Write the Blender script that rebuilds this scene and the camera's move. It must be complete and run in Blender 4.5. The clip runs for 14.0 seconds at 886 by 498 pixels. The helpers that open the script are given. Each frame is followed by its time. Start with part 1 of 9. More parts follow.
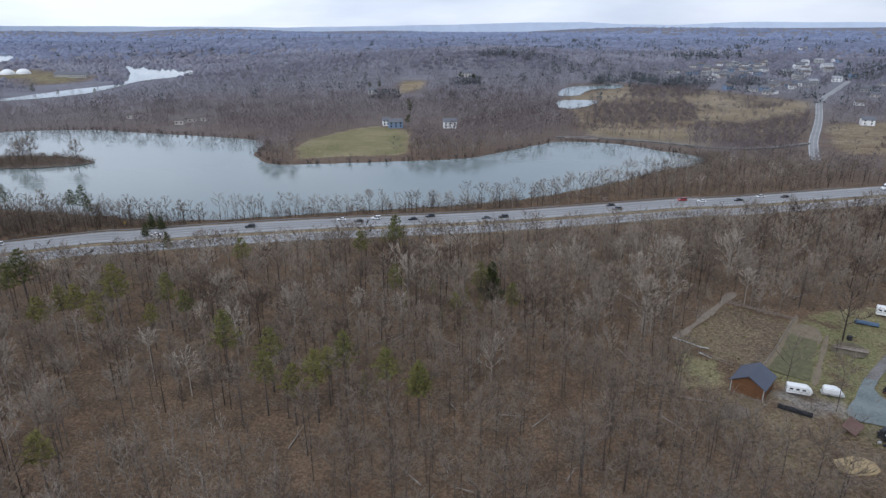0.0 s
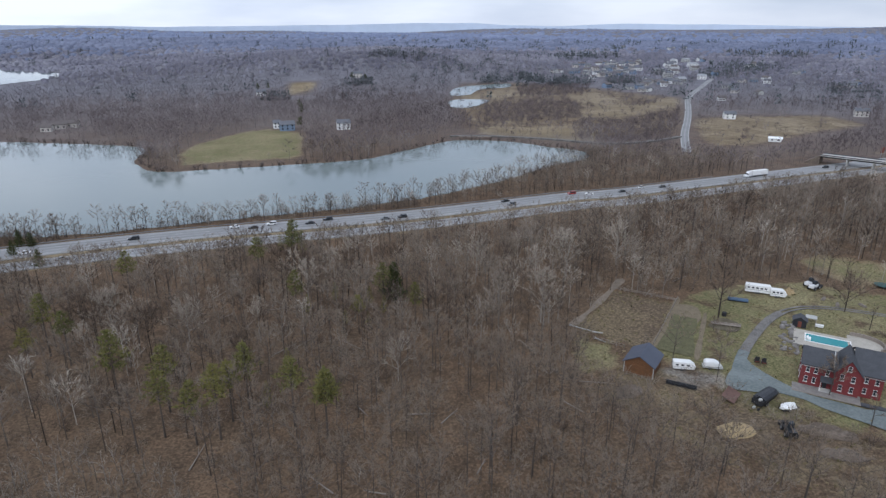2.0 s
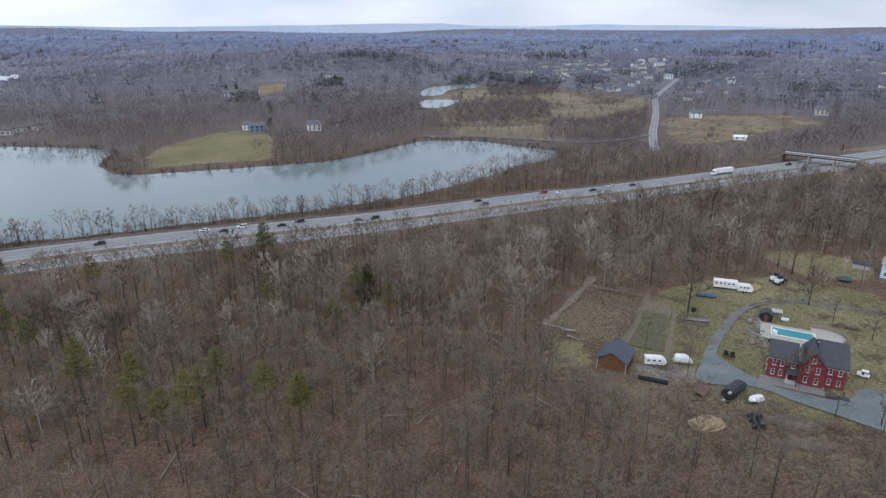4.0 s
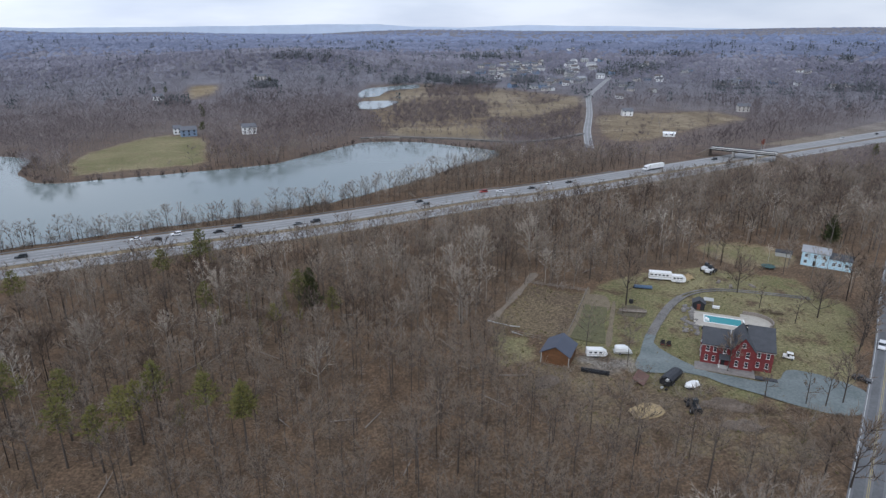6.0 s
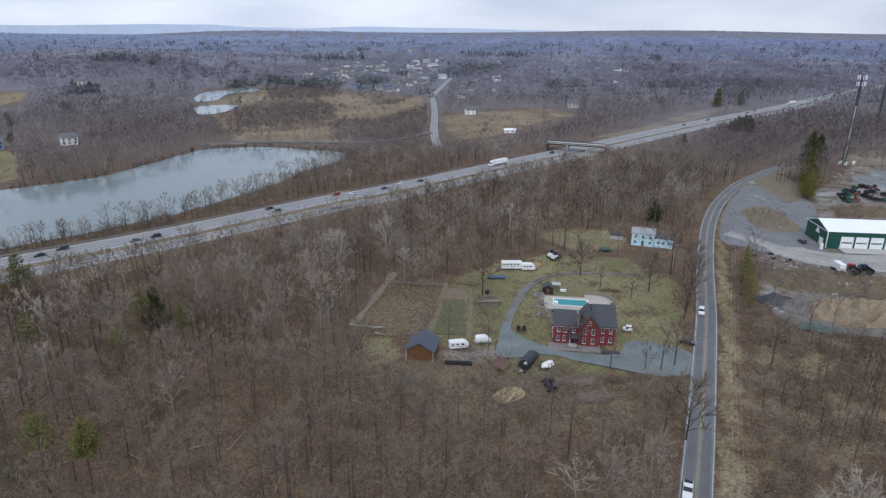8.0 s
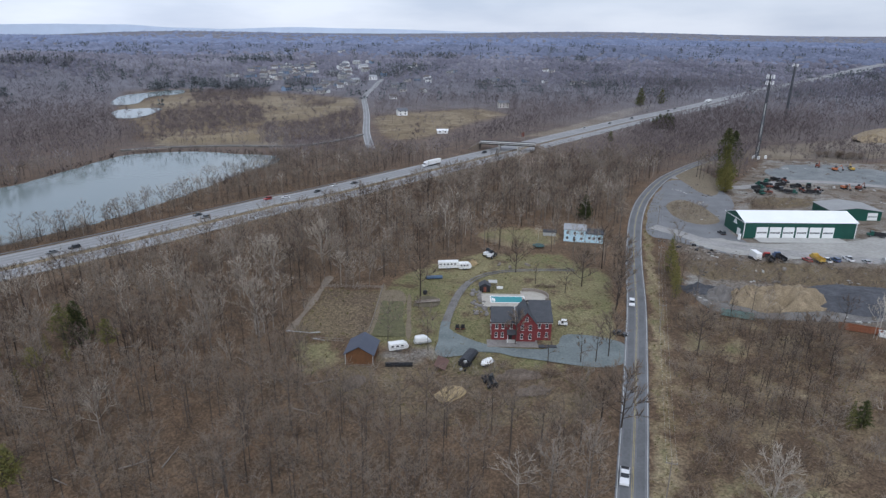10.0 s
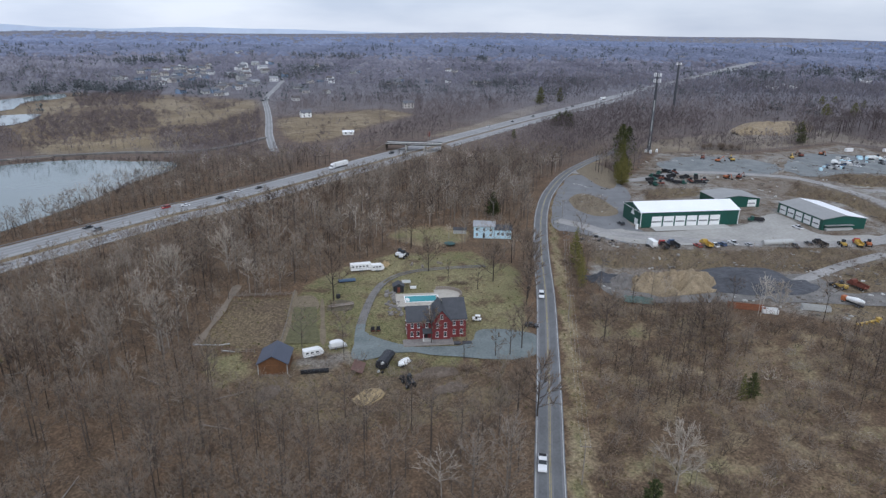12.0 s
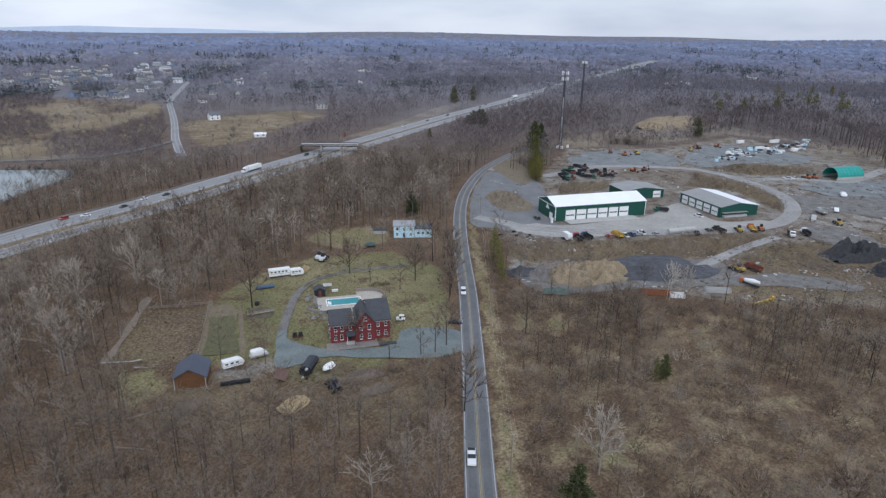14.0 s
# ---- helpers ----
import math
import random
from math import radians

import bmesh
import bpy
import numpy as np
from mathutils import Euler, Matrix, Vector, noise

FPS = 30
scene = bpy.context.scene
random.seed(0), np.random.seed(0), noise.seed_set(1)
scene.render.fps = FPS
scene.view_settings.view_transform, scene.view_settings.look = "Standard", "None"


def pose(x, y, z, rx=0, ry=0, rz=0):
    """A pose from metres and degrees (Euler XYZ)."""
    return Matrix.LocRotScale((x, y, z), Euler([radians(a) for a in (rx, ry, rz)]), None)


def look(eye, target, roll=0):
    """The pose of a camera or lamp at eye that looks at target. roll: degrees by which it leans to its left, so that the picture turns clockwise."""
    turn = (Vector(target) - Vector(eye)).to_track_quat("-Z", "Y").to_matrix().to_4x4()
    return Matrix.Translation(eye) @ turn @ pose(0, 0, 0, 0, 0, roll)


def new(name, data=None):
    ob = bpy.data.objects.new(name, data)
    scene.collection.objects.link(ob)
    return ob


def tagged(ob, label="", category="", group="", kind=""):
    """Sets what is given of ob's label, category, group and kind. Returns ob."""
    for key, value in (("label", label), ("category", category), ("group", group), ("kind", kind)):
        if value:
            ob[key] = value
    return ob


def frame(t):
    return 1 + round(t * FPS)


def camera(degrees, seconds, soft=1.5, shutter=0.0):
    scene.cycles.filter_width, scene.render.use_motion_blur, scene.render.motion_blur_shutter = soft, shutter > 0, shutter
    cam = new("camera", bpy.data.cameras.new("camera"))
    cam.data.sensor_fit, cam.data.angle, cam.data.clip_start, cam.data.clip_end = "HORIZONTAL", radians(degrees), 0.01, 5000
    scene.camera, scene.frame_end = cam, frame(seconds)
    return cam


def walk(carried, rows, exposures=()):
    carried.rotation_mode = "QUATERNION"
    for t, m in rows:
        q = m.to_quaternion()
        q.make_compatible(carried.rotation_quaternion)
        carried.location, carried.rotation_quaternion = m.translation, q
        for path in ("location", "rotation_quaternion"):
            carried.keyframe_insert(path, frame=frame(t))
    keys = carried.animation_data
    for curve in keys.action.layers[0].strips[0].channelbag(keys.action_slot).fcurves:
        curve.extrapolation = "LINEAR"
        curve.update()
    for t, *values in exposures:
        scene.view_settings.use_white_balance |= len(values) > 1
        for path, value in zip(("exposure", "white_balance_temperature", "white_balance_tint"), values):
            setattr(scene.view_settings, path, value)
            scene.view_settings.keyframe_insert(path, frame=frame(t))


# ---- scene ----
cam = camera(70.66, 14.0, 1.38)
PATH = [
    (0.0, 0, 0, 90, 70.29, 0.06, -0.00),
    (0.5, 0, 0, 90, 70.26, -0.01, -0.20),
    (1.0, 0, 0, 90, 70.28, -0.11, -4.00),
    (1.5, 0, 0, 90, 70.32, -0.19, -7.76),
    (2.0, 0, 0, 90, 70.34, -0.22, -9.56),
    (2.5, 0, 0, 90, 70.38, -0.22, -10.39),
    (3.0, 0, 0, 90, 70.40, -0.24, -11.10),
    (5.5, 0, 0, 90, 70.43, -0.26, -15.48),
    (6.0, 0, 0, 90, 70.48, -0.27, -17.71),
    (6.5, 0, 0, 90, 70.50, -0.33, -20.23),
    (7.0, 0, 0, 90, 70.56, -0.42, -23.73),
    (7.5, 0, 0, 90, 70.61, -0.52, -27.49),
    (8.0, 0, 0, 90, 70.69, -0.58, -31.41),
    (8.5, 0, 0, 90, 70.74, -0.63, -33.75),
    (11.0, 0, 0, 90, 70.89, -0.73, -39.80),
    (11.5, 0, 0, 90, 70.92, -0.73, -41.95),
    (12.0, 0, 0, 90, 70.99, -0.82, -46.02),
    (12.5, 0, 0, 90, 71.01, -0.83, -48.05),
    (13.0, 0, 0, 90, 71.01, -0.85, -50.01),
    (13.5, 0, 0, 90, 71.05, -0.87, -52.88),
    (14.0, 0, 0, 90, 71.06, -0.85, -53.67),
]
walk(cam, [(t, pose(*p)) for t, *p in PATH], [(0.0, 0.17, 5720, 10)])

# ---- daylight: a bright overcast sky ----
SUN_TILT, SUN_TURN = radians(42), radians(215)
world = bpy.data.worlds.new("overcast")
scene.world = world
world.use_nodes = True
wn, wl = world.node_tree.nodes, world.node_tree.links
sky = wn.new("ShaderNodeTexSky")
sky.sky_type, sky.sun_disc = "NISHITA", False
sky.sun_elevation, sky.sun_rotation = SUN_TILT, SUN_TURN
sky_gain = wn.new("ShaderNodeVectorMath")
sky_gain.operation = "SCALE"
sky_gain.inputs["Scale"].default_value = 0.10
coord = wn.new("ShaderNodeTexCoord")
stretch = wn.new("ShaderNodeMapping")
stretch.inputs["Scale"].default_value = (1.6, 1.6, 7.0)
cloud = wn.new("ShaderNodeTexNoise")
cloud.inputs["Scale"].default_value, cloud.inputs["Detail"].default_value = 1.7, 5
tint = wn.new("ShaderNodeValToRGB")
tint.color_ramp.elements[0].position, tint.color_ramp.elements[0].color = 0.36, (0.68, 0.715, 0.805, 1)
tint.color_ramp.elements[1].position, tint.color_ramp.elements[1].color = 0.62, (0.975, 0.973, 1.0, 1)
veil = wn.new("ShaderNodeMix")
veil.data_type = "RGBA"
veil.inputs["Factor"].default_value = 0.86
# the overcast is brighter towards the west
parts, thick, shade = wn.new("ShaderNodeSeparateXYZ"), wn.new("ShaderNodeMapRange"), wn.new("ShaderNodeVectorMath")
thick.inputs["From Min"].default_value, thick.inputs["From Max"].default_value = -0.6, 1.0
thick.inputs["To Min"].default_value, thick.inputs["To Max"].default_value = 1.16, 0.80
shade.operation = "SCALE"
wl.new(sky.outputs["Color"], sky_gain.inputs[0])
wl.new(coord.outputs["Generated"], stretch.inputs["Vector"])
wl.new(stretch.outputs["Vector"], cloud.inputs["Vector"])
wl.new(cloud.outputs["Fac"], tint.inputs["Fac"])
wl.new(sky_gain.outputs["Vector"], veil.inputs["A"])
wl.new(coord.outputs["Generated"], parts.inputs["Vector"])
wl.new(parts.outputs["X"], thick.inputs["Value"])
wl.new(tint.outputs["Color"], shade.inputs[0])
wl.new(thick.outputs["Result"], shade.inputs["Scale"])
wl.new(shade.outputs["Vector"], veil.inputs["B"])
wl.new(veil.outputs["Result"], wn["Background"].inputs["Color"])
wn["Background"].inputs["Strength"].default_value = 0.93
sun = new("sun", bpy.data.lights.new("sun", "SUN"))
sun.data.energy, sun.data.angle, sun.data.color = 1.05, radians(14), (1.0, 0.96, 0.9)
sun.matrix_world = look((0, 0, 0), (-math.sin(SUN_TURN) * math.cos(SUN_TILT), -math.cos(SUN_TURN) * math.cos(SUN_TILT), -math.sin(SUN_TILT)))


HILLS = [(80, 1400, 230, 36), (-520, 2300, 500, 30), (900, 1900, 500, 22), (880, 60, 230, 14), (2100, 900, 700, 26)]


def lie(x, y):
    """Height of the land at x, y."""
    x, y = np.asarray(x, float), np.asarray(y, float)
    r = np.hypot(x, y)
    far = np.clip((r - 1550) / 3300, 0, 1) ** 1.4
    z = far * (50 + 40 * np.clip(x / 4500, 0, 1) + 13 * np.sin(x / 610 + 1.3) * np.cos(y / 520) + 8 * np.sin(x / 230 + y / 310))
    for hx, hy, s, h in HILLS:
        z = z + h * np.exp(-((x - hx) ** 2 + (y - hy) ** 2) / (2 * s * s)) * np.clip((r - 640) / 300, 0, 1)
    return z




# ---- materials ----
def material(name, color, rough=0.8, metal=0.0, vary=0.25, scale=1.0, bump=0.0, color2=None, fine=0.5, coords="Object", each=0.0):
    """A surface with variation at two scales: broad (scale, in 1/m) and fine. each: change from object to object."""
    m = bpy.data.materials.new(name)
    m.use_nodes = True
    n, l = m.node_tree.nodes, m.node_tree.links
    b = n["Principled BSDF"]
    b.inputs["Roughness"].default_value, b.inputs["Metallic"].default_value = rough, metal
    c = n.new("ShaderNodeTexCoord")
    broad, grain = n.new("ShaderNodeTexNoise"), n.new("ShaderNodeTexNoise")
    broad.inputs["Scale"].default_value, broad.inputs["Detail"].default_value = scale, 4
    grain.inputs["Scale"].default_value, grain.inputs["Detail"].default_value = scale * 9, 3
    for t in (broad, grain):
        l.new(c.outputs[coords], t.inputs["Vector"])
    mix = n.new("ShaderNodeMix")
    mix.data_type = "FLOAT"
    mix.inputs["Factor"].default_value = fine
    l.new(broad.outputs["Fac"], mix.inputs["A"])
    l.new(grain.outputs["Fac"], mix.inputs["B"])
    ramp = n.new("ShaderNodeValToRGB")
    dark = tuple(v * (1 - vary) for v in color)
    light = color2 or tuple(min(1, v * (1 + vary)) for v in color)
    ramp.color_ramp.elements[0].position, ramp.color_ramp.elements[0].color = 0.34, (*dark, 1)
    ramp.color_ramp.elements[1].position, ramp.color_ramp.elements[1].color = 0.66, (*light, 1)
    l.new(mix.outputs["Result"], ramp.inputs["Fac"])
    out = ramp.outputs["Color"]
    if each:
        info, hsv, rng = n.new("ShaderNodeObjectInfo"), n.new("ShaderNodeHueSaturation"), n.new("ShaderNodeMapRange")
        rng.inputs["To Min"].default_value, rng.inputs["To Max"].default_value = 1 - each, 1 + each
        l.new(info.outputs["Random"], rng.inputs["Value"])
        l.new(rng.outputs["Result"], hsv.inputs["Value"])
        l.new(out, hsv.inputs["Color"])
        out = hsv.outputs["Color"]
    l.new(out, b.inputs["Base Color"])
    if bump:
        bp = n.new("ShaderNodeBump")
        bp.inputs["Strength"].default_value, bp.inputs["Distance"].default_value = bump, 0.05
        l.new(grain.outputs["Fac"], bp.inputs["Height"])
        l.new(bp.outputs["Normal"], b.inputs["Normal"])
    return m


def toned(name, colors, rough=0.9, grain=0.0, each=0.07, thin=0.0):
    """Bark, twigs and leaves: the attribute "tone" (0 to 1) picks among the colours, with a little change from piece to piece. grain: streaks of finer branchwork, in 1/m. thin: share of light that passes through the open branchwork."""
    m = bpy.data.materials.new(name)
    m.use_nodes = True
    n, l = m.node_tree.nodes, m.node_tree.links
    b = n["Principled BSDF"]
    b.inputs["Roughness"].default_value = rough
    b.inputs["Specular IOR Level"].default_value = 0.15
    a, geo, add = n.new("ShaderNodeAttribute"), n.new("ShaderNodeNewGeometry"), n.new("ShaderNodeMath")
    a.attribute_name = "tone"
    add.operation = "MULTIPLY_ADD"
    add.inputs[1].default_value = each
    l.new(geo.outputs["Random Per Island"], add.inputs[0])
    l.new(a.outputs["Fac"], add.inputs[2])
    info, add2 = n.new("ShaderNodeObjectInfo"), n.new("ShaderNodeMath")
    add2.operation = "MULTIPLY_ADD"
    add2.inputs[1].default_value = 0.10
    l.new(info.outputs["Random"], add2.inputs[0])
    l.new(add.outputs["Value"], add2.inputs[2])
    out = add2.outputs["Value"]
    if grain:
        c, mp, t, add3, bp = n.new("ShaderNodeTexCoord"), n.new("ShaderNodeMapping"), n.new("ShaderNodeTexNoise"), n.new("ShaderNodeMath"), n.new("ShaderNodeBump")
        mp.inputs["Scale"].default_value = (1, 1, 0.35)
        t.inputs["Scale"].default_value, t.inputs["Detail"].default_value, t.inputs["Roughness"].default_value = grain, 3, 0.7
        add3.operation = "MULTIPLY_ADD"
        add3.inputs[1].default_value = 0.5
        l.new(c.outputs["Object"], mp.inputs["Vector"])
        l.new(mp.outputs["Vector"], t.inputs["Vector"])
        l.new(t.outputs["Fac"], add3.inputs[0])
        l.new(out, add3.inputs[2])
        off = n.new("ShaderNodeMath")
        off.operation = "SUBTRACT"
        off.inputs[1].default_value = 0.25
        l.new(add3.outputs["Value"], off.inputs[0])
        out = off.outputs["Value"]
        bp.inputs["Strength"].default_value, bp.inputs["Distance"].default_value = 0.7, 0.6 / grain
        l.new(t.outputs["Fac"], bp.inputs["Height"])
        l.new(bp.outputs["Normal"], b.inputs["Normal"])
    ramp = n.new("ShaderNodeValToRGB")
    e = ramp.color_ramp.elements
    while len(e) < len(colors):
        e.new(0.5)
    for i, col in enumerate(colors):
        e[i].position, e[i].color = i / (len(colors) - 1), (*col, 1)
    l.new(out, ramp.inputs["Fac"])
    l.new(ramp.outputs["Color"], b.inputs["Base Color"])
    if thin:
        tr, mix = n.new("ShaderNodeBsdfTranslucent"), n.new("ShaderNodeMixShader")
        mix.inputs["Fac"].default_value = thin
        l.new(ramp.outputs["Color"], tr.inputs["Color"])
        l.new(b.outputs["BSDF"], mix.inputs[1])
        l.new(tr.outputs["BSDF"], mix.inputs[2])
        l.new(mix.outputs["Shader"], n["Material Output"].inputs["Surface"])
    return m


def glossy(name, color, rough=0.05, coat=0.0, bump=0.0, scale=0.2, shine=0.5):
    m = bpy.data.materials.new(name)
    m.use_nodes = True
    n, l = m.node_tree.nodes, m.node_tree.links
    b = n["Principled BSDF"]
    b.inputs["Base Color"].default_value = (*color, 1)
    b.inputs["Specular IOR Level"].default_value = shine
    b.inputs["Roughness"].default_value, b.inputs["Coat Weight"].default_value = rough, coat
    if bump:
        c, t, bp = n.new("ShaderNodeTexCoord"), n.new("ShaderNodeTexNoise"), n.new("ShaderNodeBump")
        t.inputs["Scale"].default_value, t.inputs["Detail"].default_value = scale, 5
        bp.inputs["Strength"].default_value, bp.inputs["Distance"].default_value = bump, 1.0
        l.new(c.outputs["Object"], t.inputs["Vector"])
        l.new(t.outputs["Fac"], bp.inputs["Height"])
        l.new(bp.outputs["Normal"], b.inputs["Normal"])
    return m


TWIG = toned("twigs", [(0.099, 0.073, 0.056), (0.213, 0.163, 0.122), (0.288, 0.239, 0.189), (0.388, 0.335, 0.273), (0.62, 0.56, 0.465)], thin=0.3)
BARK = toned("bark", [(0.03, 0.024, 0.021), (0.055, 0.044, 0.038), (0.11, 0.093, 0.08), (0.26, 0.232, 0.2), (0.5, 0.455, 0.395)])
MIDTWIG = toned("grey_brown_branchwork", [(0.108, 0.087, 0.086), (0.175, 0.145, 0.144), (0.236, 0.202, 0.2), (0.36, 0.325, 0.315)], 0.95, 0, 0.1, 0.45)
# Far branchwork turns bluer ring by ring: distance haze put into the colour.
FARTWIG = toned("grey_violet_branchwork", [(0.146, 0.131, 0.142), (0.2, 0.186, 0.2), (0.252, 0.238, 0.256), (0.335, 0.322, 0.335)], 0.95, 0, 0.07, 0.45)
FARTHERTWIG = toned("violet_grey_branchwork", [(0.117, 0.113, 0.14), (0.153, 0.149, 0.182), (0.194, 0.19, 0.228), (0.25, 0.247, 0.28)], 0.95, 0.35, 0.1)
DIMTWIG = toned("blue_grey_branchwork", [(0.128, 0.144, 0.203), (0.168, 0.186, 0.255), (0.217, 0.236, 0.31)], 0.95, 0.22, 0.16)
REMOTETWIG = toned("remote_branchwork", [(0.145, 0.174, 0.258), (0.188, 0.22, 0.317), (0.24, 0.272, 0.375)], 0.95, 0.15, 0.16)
# The pale blue is haze over the hills, put into their colour.
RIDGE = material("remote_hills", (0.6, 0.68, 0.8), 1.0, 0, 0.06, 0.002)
NEEDLE = toned("needles", [(0.026, 0.038, 0.024), (0.06, 0.072, 0.028), (0.115, 0.12, 0.04), (0.19, 0.17, 0.055)])
SCRAP = toned("strewn_scrap", [(0.06, 0.055, 0.05), (0.16, 0.14, 0.12), (0.3, 0.28, 0.25), (0.5, 0.49, 0.46)])
# Needles lightened and blued: haze over the far groves put into the colour.
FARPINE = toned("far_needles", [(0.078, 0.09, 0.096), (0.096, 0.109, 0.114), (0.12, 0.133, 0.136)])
GREYTWIG = toned("grey_twigs", [(0.1, 0.079, 0.073), (0.17, 0.139, 0.132), (0.24, 0.205, 0.196), (0.36, 0.32, 0.3)])
ASPHALT = material("worn_asphalt", (0.29, 0.29, 0.285), 0.85, 0, 0.14, 0.05, 0.1, fine=0.35)
ROADTOP = material("patched_asphalt", (0.16, 0.162, 0.165), 0.85, 0, 0.22, 0.12, 0.1, fine=0.4)
GRAVEL = material("grey_gravel", (0.28, 0.27, 0.255), 0.95, 0, 0.3, 0.09, 0.3)
GRAVEL_TAN = material("tan_gravel_track", (0.205, 0.166, 0.125), 0.95, 0, 0.3, 0.4, 0.3)
DRIVE = material("bluish_gravel_drive", (0.138, 0.163, 0.16), 0.95, 0, 0.2, 0.16, 0.25, color2=(0.208, 0.235, 0.228), fine=0.5)
GRAVEL_DARK = material("dark_grey_gravel", (0.155, 0.146, 0.134), 0.95, 0, 0.5, 0.22, 0.3)
PALE_GRAVEL = material("pale_yard_gravel", (0.33, 0.318, 0.29), 0.95, 0, 0.2, 0.07, 0.3)
CONCRETE = material("concrete", (0.42, 0.41, 0.38), 0.9, 0, 0.14, 0.3, 0.2)
LANEWEAR = material("darker_wheel_lanes", (0.235, 0.235, 0.235), 0.85, 0, 0.16, 0.06, 0.1, fine=0.3)
ROADWEAR = material("darker_road_lanes", (0.125, 0.127, 0.13), 0.85, 0, 0.25, 0.15, 0.1, fine=0.4)
WHITELINE = material("white_road_paint", (0.46, 0.46, 0.445), 0.7, 0, 0.15, 0.6)
YELLOWLINE = material("yellow_road_paint", (0.36, 0.29, 0.12), 0.7, 0, 0.2, 0.6)
BRICK = material("red_brick", (0.17, 0.031, 0.032), 0.9, 0, 0.3, 0.6, 0.3, fine=0.6)
SLATE = material("dark_slate", (0.055, 0.058, 0.065), 0.75, 0, 0.25, 0.7, 0.3)
WHITE = material("white_paint", (0.78, 0.78, 0.76), 0.6, 0, 0.05, 0.6)
LIGHTROOF = material("light_grey_shingles", (0.3, 0.31, 0.32), 0.8, 0, 0.15, 0.4)
GREYTRIM = material("grey_trim", (0.42, 0.42, 0.4), 0.7, 0, 0.1, 0.6)
CEDAR = material("stained_timber", (0.14, 0.065, 0.026), 0.75, 0, 0.3, 0.9, 0.3)
BARNROOF = material("dark_metal_roof", (0.08, 0.09, 0.12), 0.5, 0.2, 0.12, 0.3)
GREENMETAL = material("green_sheet_metal", (0.012, 0.075, 0.055), 0.5, 0.1, 0.15, 0.2)
WHITEMETAL = material("white_sheet_metal", (0.83, 0.84, 0.85), 0.5, 0.0, 0.04, 0.12)
GREYMETAL = material("weathered_grey_metal", (0.30, 0.30, 0.29), 0.6, 0.2, 0.12, 0.15)
STEEL = material("galvanised_steel", (0.35, 0.36, 0.37), 0.45, 0.7, 0.15, 0.7)
BLUESIDING = material("pale_blue_siding", (0.5, 0.68, 0.76), 0.7, 0, 0.06, 0.5)
BLACK = material("black_rubber", (0.018, 0.018, 0.02), 0.8, 0, 0.3, 2.0)
TARP = material("black_tarpaulin", (0.02, 0.022, 0.027), 0.45, 0, 0.3, 0.8, 0.6)
RUST = material("rusty_steel", (0.17, 0.055, 0.035), 0.85, 0, 0.35, 0.8, 0.3)
WOOD = material("weathered_wood", (0.25, 0.215, 0.18), 0.9, 0, 0.3, 1.2, 0.3)
STONE = material("grey_stone", (0.2, 0.185, 0.17), 0.9, 0, 0.3, 0.8, 0.5, each=0.25)
DULLTEAL = material("dull_teal_mat", (0.035, 0.085, 0.08), 0.7, 0, 0.2, 0.6)
FADEDGREEN = material("faded_green_steel", (0.17, 0.235, 0.215), 0.7, 0.1, 0.25, 0.5, 0.2)
FARROAD = material("grey_far_asphalt", (0.225, 0.225, 0.225), 0.85, 0, 0.16, 0.05, 0.1)
BLADES = toned("grass_blades", [(0.06, 0.058, 0.026), (0.13, 0.12, 0.05), (0.24, 0.2, 0.105), (0.36, 0.29, 0.17)])
BLUEGRIT = material("blue_grey_gravel", (0.17, 0.193, 0.2), 0.95, 0, 0.4, 0.1, 0.3, color2=(0.245, 0.255, 0.248))
MASTSTEEL = material("weathered_mast_steel", (0.2, 0.205, 0.215), 0.6, 0.2, 0.3, 0.3)
MASTGREY = material("dull_mast_steel", (0.062, 0.066, 0.074), 0.6, 0.2, 0.3, 0.4)
MOWN = material("mown_green_grass", (0.085, 0.083, 0.038), 0.95, 0, 0.35, 0.5, 0.5, color2=(0.15, 0.138, 0.066), fine=0.6)
RUSTORANGE = material("faded_orange_steel", (0.24, 0.095, 0.048), 0.75, 0.1, 0.3, 0.5, 0.2)
TRODDEN = material("trodden_corral_soil", (0.085, 0.07, 0.045), 0.95, 0, 0.3, 0.35, 0.6, color2=(0.145, 0.123, 0.075), fine=0.55)
DECK = material("buff_paving", (0.4, 0.37, 0.315), 0.9, 0, 0.18, 0.4, 0.3)
DRYGRASS = material("pale_dry_grass", (0.135, 0.108, 0.068), 0.95, 0, 0.4, 0.5, 0.5, color2=(0.26, 0.208, 0.138), fine=0.8)
STRAW = material("straw_heap", (0.33, 0.25, 0.135), 0.95, 0, 0.3, 0.8, 0.6)
EARTH = material("yellow_earth", (0.255, 0.2, 0.128), 0.95, 0, 0.5, 0.4, 0.8, fine=0.6)
TYREBLACK = material("black_tyre_scrap", (0.03, 0.03, 0.032), 0.8, 0, 0.7, 0.9, 1.0)
COAL = material("dark_slag", (0.065, 0.067, 0.075), 0.9, 0, 0.4, 0.12, 0.6)
SCRUBSOIL = material("bank_soil", (0.15, 0.12, 0.095), 0.95, 0, 0.35, 0.25, 0.6)
TEAL = material("teal_fabric", (0.02, 0.30, 0.25), 0.6, 0, 0.1, 0.4)
BLUETARP = material("blue_tarpaulin", (0.06, 0.1, 0.16), 0.5, 0, 0.3, 0.8, 0.4)
PAINT_YELLOW = material("machine_yellow", (0.47, 0.31, 0.06), 0.5, 0, 0.2, 0.8)
PAINT_ORANGE = material("machine_orange", (0.4, 0.125, 0.042), 0.55, 0, 0.25, 0.8)
